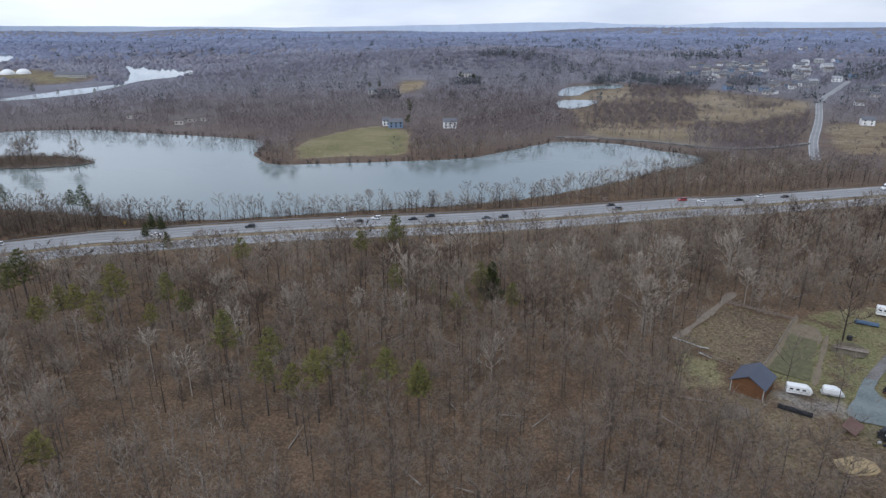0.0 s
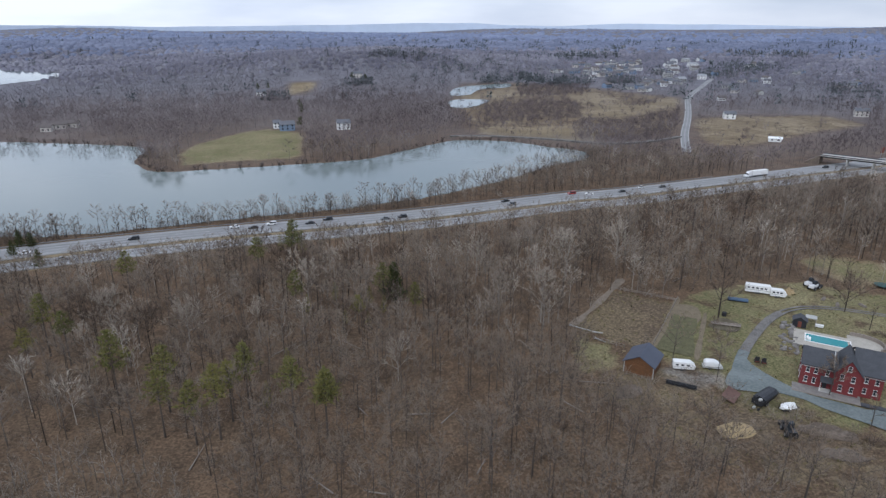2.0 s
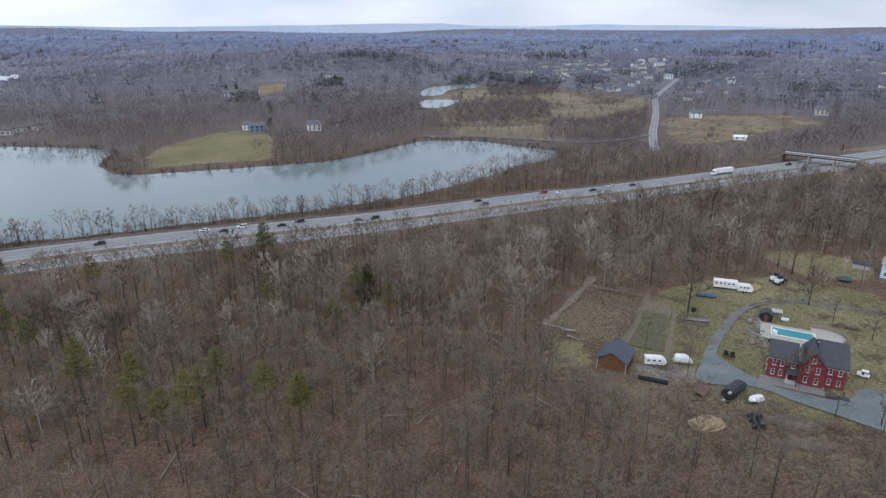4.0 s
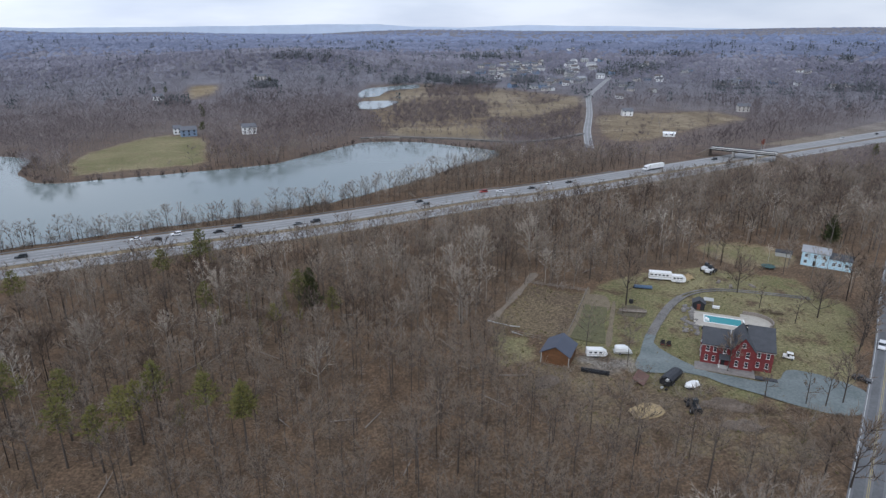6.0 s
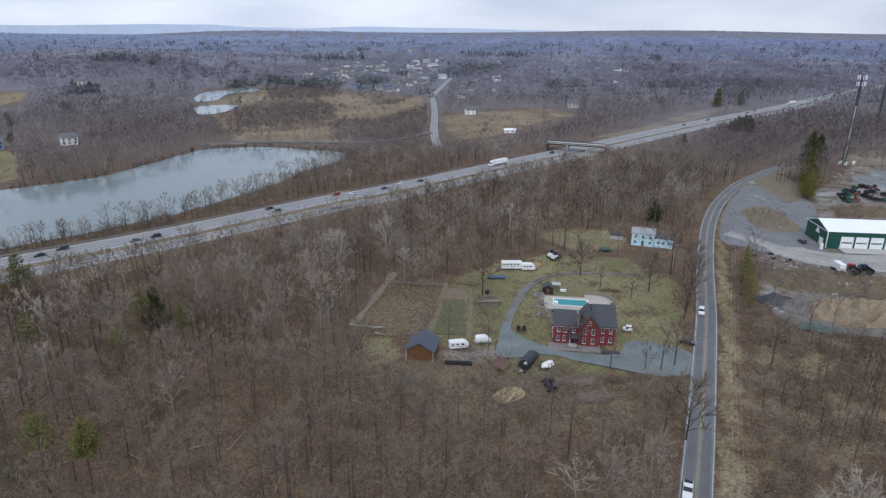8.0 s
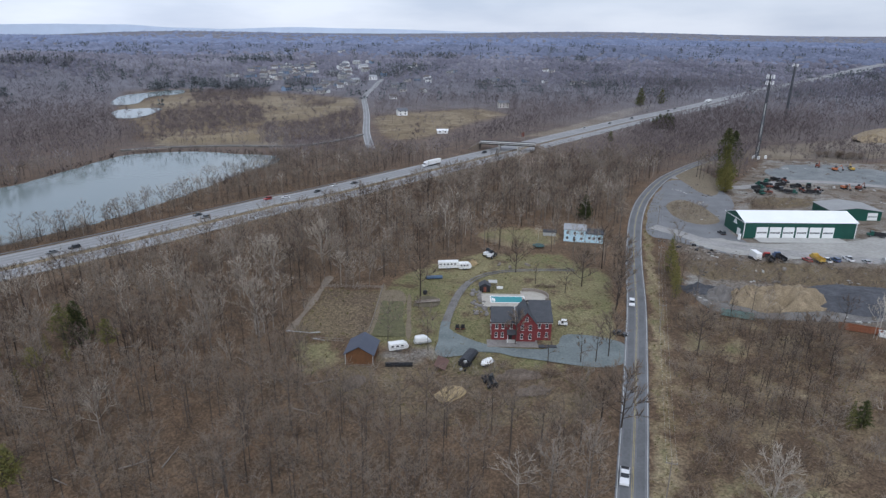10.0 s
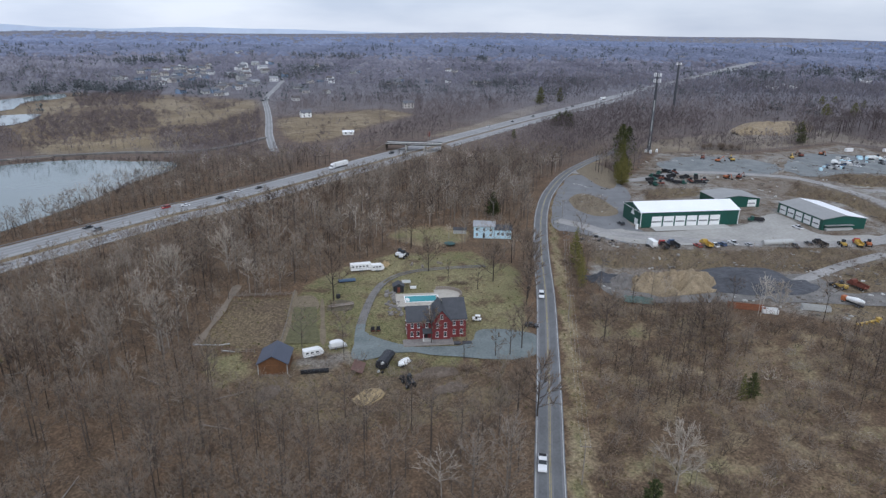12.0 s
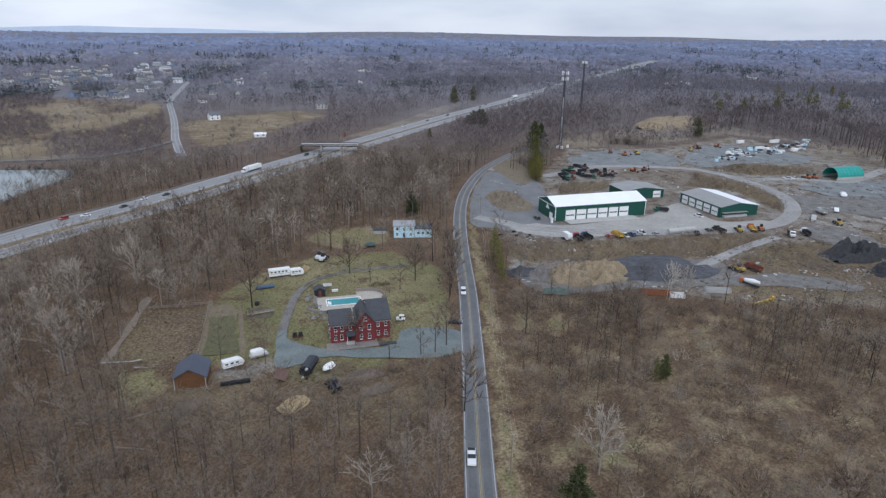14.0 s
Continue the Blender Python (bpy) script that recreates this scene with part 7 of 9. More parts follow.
class Sprigs:
    """Gathers the triangles of one tree: place, tone, and bark (0) or twig (1)."""

    def __init__(self):
        self.v, self.f, self.m, self.t = [], [], [], []

    def add(self, pts, faces, mat, tone=0.0):
        k = len(self.v)
        self.v += [tuple(p) for p in pts]
        self.t += [tone] * len(pts)
        self.f += [tuple(k + i for i in f) for f in faces]
        self.m += [mat] * len(faces)

    def limb(self, p, q, r0, r1, mat=0, n=3, tone=0.0):
        p, q = np.array(p), np.array(q)
        d = (q - p) / (np.linalg.norm(q - p) + 1e-9)
        a = np.cross(d, (0.31, 0.95, 0.1))
        a /= np.linalg.norm(a)
        b = np.cross(d, a)
        ring = [math.cos(6.2832 * i / n) * a + math.sin(6.2832 * i / n) * b for i in range(n)]
        if r1 <= 0:
            self.add([p + r0 * c for c in ring] + [q], [(i, (i + 1) % n, n) for i in range(n)], mat, tone)
        else:
            self.add([p + r0 * c for c in ring] + [q + r1 * c for c in ring], [(i, (i + 1) % n, n + (i + 1) % n, n + i) for i in range(n)], mat, tone)

    def mass(self, c, w, z0, z1, n, rings, mat=1, tone=0.0):
        """An uneven crown of massed branchwork: rings of (height, width) shares under a ragged top."""
        turn, k = rng.random() * 6.2832, n
        pts = [(c[0] + rng.normal(0, 0.06) * w, c[1] + rng.normal(0, 0.06) * w, z1 * rng.uniform(0.95, 1.1))]
        for u, q in rings:
            for i in range(n):
                a, r = turn + 6.2832 * (i + rng.uniform(-0.25, 0.25)) / n, 0.5 * w * q * rng.uniform(0.72, 1.2)
                pts.append((c[0] + r * math.cos(a), c[1] + r * math.sin(a), z0 + (z1 - z0) * max(0, u + rng.uniform(-0.1, 0.1))))
        faces = [(0, 1 + i, 1 + (i + 1) % n) for i in range(n)]
        for j in range(len(rings) - 1):
            faces += [(1 + j * k + i, 1 + j * k + k + i, 1 + j * k + k + (i + 1) % n, 1 + j * k + (i + 1) % n) for i in range(n)]
        self.add(pts, faces, mat, tone)

    def blade(self, p, d, length, width, mat=1, tone=0.0, flat=0.0):
        p, d = np.array(p), np.array(d)
        s = np.cross(d, rng.normal(size=3) + (0, 0, flat))
        s *= width / 2 / (np.linalg.norm(s) + 1e-9)
        self.add([p + s, p - s, p + d * length], [(0, 1, 2)], mat, tone)


def unit(v):
    v = np.array(v, float)
    return v / (np.linalg.norm(v) + 1e-9)


def bare_tree(h, limbs, subs, twigs, width, low=0.38, spread_to=0.27, sides=4, sag=0.0, slim=1.0):
    """A leafless broadleaf tree: tapered trunk, limbs, branches and fine twigs."""
    s = Sprigs()
    lean = rng.normal(0, 0.02, 2) * h
    r0 = (0.0105 * h + 0.02) * slim
    knee = (lean[0] * 0.5, lean[1] * 0.5, 0.5 * h)
    top = (lean[0], lean[1], 0.86 * h)
    s.limb((0, 0, -0.4), knee, r0, r0 * 0.72, 0, sides)
    s.limb(knee, top, r0 * 0.72, 0, 0, max(3, sides - 1))
    for i in range(limbs):
        u = low + (0.84 - low) * (i + rng.random()) / limbs
        p = np.array([lean[0] * u, lean[1] * u, u * h])
        az = 2.4 * i + rng.normal(0, 0.3)
        up = 0.85 + 1.1 * (u - low) + rng.normal(0, 0.15)
        d = unit((math.cos(az), math.sin(az), up))
        ln = h * spread_to * (1.25 - 0.55 * (u - low) / (0.84 - low)) * rng.uniform(0.8, 1.15)
        q = p + d * ln
        s.limb(p, q, r0 * 0.62 * (1.25 - u), 0, 0, 3, 0.08)
        for j in range(subs):
            w = rng.uniform(0.35, 0.95)
            b = p + d * ln * w
            e = unit(d + rng.normal(0, 0.5, 3) + (0, 0, 0.3))
            bl = ln * rng.uniform(0.3, 0.55)
            s.blade(b, e, bl, 0.07 + width * 0.6, 0 if width < 0.2 else 1, 0.08)
            for k in range(twigs):
                s.blade(b + e * bl * rng.uniform(0.2, 1.0), unit(e + rng.normal(0, 0.5, 3) + (0, 0, 0.3 - sag)), bl * rng.uniform(0.35, 0.7), width, 1, rng.uniform(-0.06, 0.06), 0.0 if width < 0.2 else 2.5)
    return s


def shrub(h, stems, twigs, width):
    s = Sprigs()
    for i in range(stems):
        d = unit((*rng.normal(0, 0.5, 2), 1.0))
        s.blade((*rng.normal(0, 0.15 * h, 2), -0.1), d, h * rng.uniform(0.6, 1.0), width * 1.3, 0, 0.2)
        for k in range(twigs):
            s.blade(d * h * rng.uniform(0.25, 0.8) + rng.normal(0, 0.12 * h, 3) * (1, 1, 0.3), unit(d + rng.normal(0, 0.6, 3)), h * rng.uniform(0.25, 0.5), width, 1)
    return s


def massed_crowns(h, w, n, twigs):
    """Far woods: one low uneven dome of branchwork with sprays of twigs standing out of it."""
    s = Sprigs()
    s.mass((0, 0), w, -0.5, h * 0.8, n, ((0.9, 0.35), (0.62, 0.75), (0.0, 1.05)))
    for k in range(twigs):
        a, q = k * 2.4, math.sqrt((k + 0.5) / twigs)
        d = unit((*rng.normal(0, 0.35, 2), 1.0))
        s.blade((0.42 * w * q * math.cos(a), 0.42 * w * q * math.sin(a), h * (0.62 - 0.4 * q * q)), d, h * rng.uniform(0.3, 0.5), w * rng.uniform(0.07, 0.12), 1, rng.uniform(-0.08, 0.08), 1.5)
    return s


def conifer_clump(h, w, stems, tufts, tuft):
    """Far-off conifers standing together: pointed crowns of drooping tufts."""
    s = Sprigs()
    for k in range(stems):
        a, q = k * 2.4, math.sqrt((k + 0.3) / stems) if stems > 1 else 0.0
        c, hh = np.array([w * q * math.cos(a), w * q * math.sin(a), 0.0]), h * rng.uniform(0.7, 1.15)
        for j in range(tufts):
            u, az = rng.random() ** 1.4, rng.uniform(0, 6.2832)
            o = np.array([math.cos(az), math.sin(az), 0.0])
            p = c + o * w * 0.42 * (1.05 - u) * rng.uniform(0.6, 1.1) + (0, 0, hh * (0.12 + 0.86 * u))
            s.blade(p - o * tuft * 0.5, unit(o + (0, 0, rng.uniform(-0.9, -0.2)) + rng.normal(0, 0.2, 3)), tuft * 1.6, tuft, 1, rng.uniform(-0.2, 0.2), 2.5)
        s.blade(c + (0, 0, hh * 0.7), (0, 0, 1), hh * 0.3, tuft * 0.8, 1)
    return s


def pine(h, low=0.3, width=0.34, dense=1.0, narrow=1.0):
    """A white pine: whorls of limbs with tufts of needles, ragged outline."""
    s = Sprigs()
    r0 = 0.013 * h + 0.04
    s.limb((0, 0, -0.4), (0, 0, h * 0.97), r0, 0, 0, 5, 0.1)
    tiers = int(9 * dense) + 2
    for i in range(tiers):
        u = low + (0.97 - low) * i / (tiers - 1)
        reach = narrow * h * 0.34 * (1.02 - u) ** 0.7 * (1.25 if u > low + 0.05 else 0.8)
        for j in range(6):
            az = j * 1.05 + i * 0.6 + rng.normal(0, 0.25)
            ln = reach * rng.uniform(0.6, 1.2)
            d = unit((math.cos(az), math.sin(az), rng.uniform(0.0, 0.35)))
            p = np.array([0, 0, u * h])
            s.blade(p, d, ln, 0.12, 0, 0.1)
            for k in range(int(24 * dense)):
                b = p + d * ln * rng.uniform(0.25, 1.0) + rng.normal(0, 0.05 * ln + 0.1, 3)
                s.blade(b, unit(d + rng.normal(0, 0.6, 3) + (0, 0, 0.25)), ln * 0.14 + 0.4, width * 0.55 + ln * 0.035, 1, rng.uniform(-0.22, 0.22), 1.6)
    return s


def mesh_of(name, v, f3, f4, m3, m4, tone, mats):
    """A mesh from arrays of corners, triangles, quads and their materials."""
    me = bpy.data.meshes.new(name)
    me.vertices.add(len(v))
    me.vertices.foreach_set("co", np.asarray(v, np.float32).ravel())
    n3, n4 = len(f3), len(f4)
    loops = np.concatenate([np.asarray(f3, np.int32).ravel(), np.asarray(f4, np.int32).ravel()])
    me.loops.add(len(loops))
    me.loops.foreach_set("vertex_index", loops)
    me.polygons.add(n3 + n4)
    me.polygons.foreach_set("loop_start", np.concatenate([np.arange(n3) * 3, n3 * 3 + np.arange(n4) * 4]).astype(np.int32))
    me.polygons.foreach_set("material_index", np.concatenate([m3, m4]).astype(np.int32))
    a = me.attributes.new("tone", "FLOAT", "POINT")
    a.data.foreach_set("value", np.asarray(tone, np.float32))
    for m in mats:
        me.materials.append(m)
    me.update(calc_edges=True)
    return me


def arrays(s):
    f3 = np.array([f for f in s.f if len(f) == 3], int).reshape(-1, 3)
    f4 = np.array([f for f in s.f if len(f) == 4], int).reshape(-1, 4)
    m3 = np.array([m for f, m in zip(s.f, s.m) if len(f) == 3], int)
    m4 = np.array([m for f, m in zip(s.f, s.m) if len(f) == 4], int)
    return np.array(s.v), f3, f4, m3, m4, np.array(s.t)


def scatter(name, kinds, x, y, size, tone, mats, label, category, rounded=False):
    """Many trees as one object: kinds of Sprigs, and for each tree its place, size and tone."""
    V, F3, F4, M3, M4, T, base = [], [], [], [], [], [], 0
    pick = rng.integers(0, len(kinds), len(x))
    z = lie(x, y)
    for k, s in enumerate(kinds):
        v, f3, f4, m3, m4, t = arrays(s)
        w = np.where(pick == k)[0]
        if not len(w):
            continue
        a = rng.random(len(w)) * 6.2832
        sx = size[w][:, None]
        wide = sx * rng.uniform(0.85, 1.2, (len(w), 1))
        px = (v[:, 0] * np.cos(a)[:, None] - v[:, 1] * np.sin(a)[:, None]) * wide + x[w][:, None]
        py = (v[:, 0] * np.sin(a)[:, None] + v[:, 1] * np.cos(a)[:, None]) * wide + y[w][:, None]
        pz = v[:, 2] * sx + z[w][:, None]
        V.append(np.stack([px, py, pz], -1).reshape(-1, 3))
        T.append((t[None, :] + tone[w][:, None]).ravel())
        off = base + np.arange(len(w))[:, None, None] * len(v)
        F3.append((f3[None] + off).reshape(-1, 3))
        F4.append((f4[None] + off).reshape(-1, 4))
        M3.append(np.tile(m3, len(w)))
        M4.append(np.tile(m4, len(w)))
        base += len(w) * len(v)
    me = mesh_of(name, np.vstack(V), np.vstack(F3), np.vstack(F4), np.concatenate(M3), np.concatenate(M4), np.concatenate(T), mats)
    if rounded:
        me.polygons.foreach_set("use_smooth", np.ones(len(me.polygons), bool))
    return tagged(new(name, me), label, category, "", "stuff")


def jitter(x0, x1, y0, y1, cell):
    gx, gy = np.meshgrid(np.arange(x0, x1, cell), np.arange(y0, y1, cell))
    x = gx.ravel() + rng.uniform(-0.48, 0.48, gx.size) * cell
    y = gy.ravel() + rng.uniform(-0.48, 0.48, gx.size) * cell
    return x, y


def waves(x, y, size, seed):
    """Smooth patchiness from 0 to 1."""
    s = np.sin(x / size + seed) * np.cos(y / size * 1.13 - seed * 1.7) + 0.6 * np.sin(x / size * 2.3 - y / size * 1.9 + seed * 3.1) + 0.4 * np.cos(x / size * 4.1 + y / size * 3.7 + seed)
    return np.clip(0.5 + s / 3.2, 0, 1)


# conifers of the near wood: place, size, kind, tone
WOOD_PINES = ((-99.0, 173.3, 1.2, 0, 0.6), (-109.1, 169.4, 1.0, 1, 0.6), (-100.4, 164.0, 0.9, 2, 0.6), (-84.6, 175.7, 1.0, 0, 0.5), (-76.9, 169.4, 0.9, 1, 0.3), (-114.9, 160.5, 1.0, 1, 0.6), (-137.0, 188.6, 1.1, 2, 0.2), (-138.7, 184.1, 1.0, 0, 0.3),
              (-73.7, 214.7, 0.9, 0, 0.5), (16.7, 199.4, 0.8, 4, 0.0), (-18.6, 229.9, 1.1, 0, 0.3), (-30.7, 220.3, 1.0, 1, 0.4), (-44.1, 141.0, 1.0, 1, 0.5), (-30.0, 127.8, 1.0, 0, 0.6), (-25.0, 139.4, 0.9, 2, 0.4), (-13.5, 130.2, 1.0, 1, 0.4),
              (-5.8, 124.4, 0.9, 0, 0.5), (-57.6, 147.0, 1.0, 2, 0.4), (-78.8, 101.1, 0.9, 1, 0.6), (-15.9, 190.7, 0.8, 2, 0.4), (3.6, 175.7, 0.7, 1, 0.6), (21.6, 179.7, 0.7, 2, 0.4), (-42.9, 130.8, 0.9, 0, 0.5),
              (-35.2, 127.0, 0.8, 2, 0.5), (-116.4, 173.6, 0.8, 2, 0.5), (-84.7, 164.0, 0.8, 1, 0.6), (-5.7, 125.4, 0.9, 0, 0.4), (-28.3, 134.7, 0.9, 1, 0.6), (12.4, 192.8, 0.8, 2, 0.3))
YOUNG_PINES = ((-3.5, 202.8, 0.5), (3.3, 191.6, 0.45), (6.7, 180.6, 0.4), (12.3, 189.3, 0.5), (-0.4, 182.6, 0.4), (-16.9, 251.7, 0.7), (-22.2, 259.9, 0.8), (-26.0, 256.0, 0.6), (-12.6, 193.4, 0.5), (-16.5, 154.8, 0.6), (-6.6, 143.9, 0.6), (-20.6, 139.8, 0.55), (8.0, 196.0, 0.55))
PINE_SPOTS = [(p[0], p[1]) for p in WOOD_PINES]


def openness(x, y):
    """How thickly trees may stand: 1 in the woods, 0 on water, roads, lawns and yards. Also thinned towards the camera,
    so houses, water, fields and roads stay in view.
    """
    d = np.ones(x.shape)
    for w in WATERS:
        d[inside(w, x, y)] = 0
    d[inside(ISLAND, x, y)] = 0.12
    for pts, v in ((LAWN, 0.0), (BACK_FIELD, 0.03), (CORRAL, 0.0), (CORRAL_LOW, 0.03), (ROUGH_YARD, 0.2), (SCRUB, 0.3), (PALE_STAND, 0.1), (HILLSIDE, 0.12), (SHORE_FIELD, 0.0), (UPPER_FIELD, 0.0), (MARSH, 0.06), (MEADOW, 0.05), (RAMP_GRASS, 0.0), (PLANT_FIELD, 0.0), (DEPOT, 0.0), (DEPOT_BANK, 0.05)):
        i = inside(pts, x, y)
        d[i] = np.minimum(d[i], v)
    d[gap_to(beside(HIGHWAY, 16), x, y) < np.where(np.hypot(x, y) > 860, 16.5, 19.0)] = 0
    d[gap_to(LANE, x, y) < 6.5] = 0
    d[gap_to(beside(LANE, 8), x, y) < 5.5] = 0
    d[gap_to(TOWN_ROAD, x, y) < 9] = 0
    for hx, hy in HOMES:
        front = 0.93 if math.hypot(hx, hy) < 800 else 0.965
        d[gap_to(np.array([[hx * front, hy * front], [hx * 1.005, hy * 1.005]]), x, y) < (11 if front < 0.95 else 8)] = 0
    for pts in (RIVER, RIVER_BEND, POND_A, POND_B, PLANT_FIELD, UPPER_FIELD, MEADOW):
        for f in (1.03, 1.06, 1.09, 1.12, 1.15):
            d[inside(pts, x * f, y * f)] = np.minimum(d[inside(pts, x * f, y * f)], 0.06)
    for f in (1.02, 1.04, 1.06, 1.08, 1.1, 1.12):
        d[inside(SHORE_FIELD, x * f, y * f)] = np.minimum(d[inside(SHORE_FIELD, x * f, y * f)], 0.12)
    for f in (1.03, 1.06):
        d[inside(CORRAL, x * f, y * f)] = np.minimum(d[inside(CORRAL, x * f, y * f)], 0.15)
    for px, py in PINE_SPOTS:
        d[gap_to(np.array([[px * 0.965, py * 0.965], [px, py]]), x, y) < 3.0] = 0
    d[inside(BLUE_PLOT, x, y)] = 0
    (ax, ay), (bx, by) = BRIDGE[0]
    d[gap_to(np.array([[ax * 0.93, ay * 0.93], [bx * 0.93, by * 0.93]]), x, y) < 26] = 0
    d[gap_to(DRIVEWAY, x, y) < 3.5] = 0
    d[gap_to(np.array([[62.0, 127.0], [74.0, 131.0], [86.0, 124.0], [96.0, 114.0], [106.0, 108.0]]), x, y) < 7.5] = 0
    d[gap_to(CAUSEWAY, x, y) < 6] = 0
    for f in (0.98, 0.96, 0.94):
        d[gap_to(CAUSEWAY[:16] * f, x, y) < 6] = 0.05
    for f in (0.985, 0.97, 0.955, 0.94):
        d[gap_to(TOWN_ROAD * f, x, y) < 9] = 0.05
    d[gap_to(DEPOT_ROAD, x, y) < 7] = 0
    return d


def bearing(x, y):
    return np.degrees(np.arctan2(x, y))


# near woods, to about 430 m
x, y = jitter(-330, 560, -70, 470, 5.9)
r, az = np.hypot(x, y), bearing(x, y)
dens = openness(x, y)
keep = (r > 60) & (r < 470) & (az > -48) & (az < 98) & (rng.random(len(x)) < dens * np.where(r < 235, np.clip(0.45 + 1.05 * waves(x, y, 17, 7.0), 0, 1), np.clip(0.75 + 0.6 * waves(x, y, 17, 7.0), 0, 1)))
x, y, dens = x[keep], y[keep], dens[keep]
pale = waves(x, y, 31, 1.0)
tone = 0.2 + 0.28 * waves(x, y, 19, 2.2) + rng.normal(0, 0.2, len(x)) + np.where((pale > 0.74) & (rng.random(len(x)) < 0.22), 0.4, 0)
size = rng.uniform(0.68, 1.08, len(x)) * np.where(dens < 0.5, 0.52, 1.0) * np.where(tone > 0.6, 0.85, 1)
woodside = gap_to(beside(HIGHWAY, -20), x, y) > gap_to(beside(HIGHWAY, 50), x, y)
size *= np.where(woodside, np.clip(0.38 + (gap_to(beside(HIGHWAY, 16), x, y) - 19) / 45, 0.38, 1), 0.75)
tone += np.where(inside(PALE_WOODS, x, y), 0.1, 0) + np.clip((np.hypot(x, y) - 170) / 90, 0, 1) * 0.03
TREES = [bare_tree(18, 12, 5, 8, 0.078, 0.46, 0.27, 4, 0, 0.72) for _ in range(3)] + [bare_tree(18.5, 11, 5, 8, 0.078, 0.54, 0.24, 4, 0, 0.72) for _ in range(2)] + [bare_tree(15.5, 12, 5, 8, 0.078, 0.34, 0.31, 4, 0, 0.7) for _ in range(3)]
SPARE = [bare_tree(17, 10, 5, 5, 0.1, 0.42, 0.29, 4, 0, 0.8) for _ in range(3)] + [bare_tree(18, 9, 5, 5, 0.1, 0.5, 0.25, 4, 0, 0.8) for _ in range(3)] + [bare_tree(15, 10, 5, 5, 0.1, 0.34, 0.32, 4, 0, 0.8) for _ in range(2)]
r = np.hypot(x, y)
single = np.where((r < 260) & (x > -40) & (x < 130) & (y > 70) & (y < 150))[0][:300]
rest = np.setdiff1d(np.arange(len(x)), single)
for name, w, kinds, label in (("woodland_trees", rest[r[rest] < 245], TREES, "dense leafless brown and grey broadleaf woodland"), ("woodland_trees_behind", rest[r[rest] >= 245], SPARE, "leafless brown woodland reaching to the highway")):
    scatter(name, kinds, x[w], y[w], size[w], tone[w], [BARK, TWIG], label, "trees")

first = {}
for k, s in enumerate(TREES):
    v, f3, f4, m3, m4, t = arrays(s)
    for nm, mt, mat in (("trunk", 0, BARK), ("crown", 1, TWIG)):
        a, b = f3[m3 == mt], f4[m4 == mt]
        used = np.unique(np.concatenate([a.ravel(), b.ravel()]))
        back = np.zeros(len(v), int)
        back[used] = np.arange(len(used))
        first[k, nm] = mesh_of(nm, v[used], back[a], back[b], np.zeros(len(a)), np.zeros(len(b)), t[used] + 0.32, [mat])
for i in single:
    k = int(rng.integers(0, len(TREES)))
    tree = new("bare_tree")
    tree.matrix_basis = pose(x[i], y[i], float(lie(x[i], y[i])), 0, 0, rng.random() * 360) @ Matrix.Scale(size[i], 4)
    tagged(tree, "leafless grey-brown broadleaf tree in the woods", "tree", "trees of the near wood")
    for nm in ("trunk", "crown"):
        new(nm, first[k, nm]).parent = tree

# undergrowth
x, y = jitter(-300, 540, -30, 420, 4.1)
r, az = np.hypot(x, y), bearing(x, y)
dens = openness(x, y)
wild = np.logical_or.reduce([inside(p, x, y) for p in WILD + BANKS])
dens = np.where(inside(SCRUB, x, y), 0.35 + 1.1 * waves(x, y, 15, 8.0), np.where(inside(ROUGH_YARD, x, y), 0.45, np.where(inside(DEPOT_BANK, x, y) | wild, 0.95, dens * 0.5)))
dens[np.logical_or.reduce([inside(p, x, y) for p in CLEARINGS])] = 0.3
dens[(gap_to(LANE, x, y) < 10.5) | (gap_to(beside(HIGHWAY, 18), x, y) < 22)] = 0
keep = (r > 60) & (r < 520) & ((r < 430) | wild) & (az > -48) & (az < 98) & (rng.random(len(x)) < dens)
x, y = x[keep], y[keep]
SHRUBS = [shrub(3.4, 7, 8, 0.075) for _ in range(6)]
scatter("undergrowth", SHRUBS, x, y, rng.uniform(0.5, 1.3, len(x)) * np.where(inside(SCRUB, x, y), 1.35, 1), 0.05 + 0.4 * waves(x, y, 13, 4.0) + rng.normal(0, 0.12, len(x)), [BARK, TWIG], "low brown leafless brush and saplings", "brush")

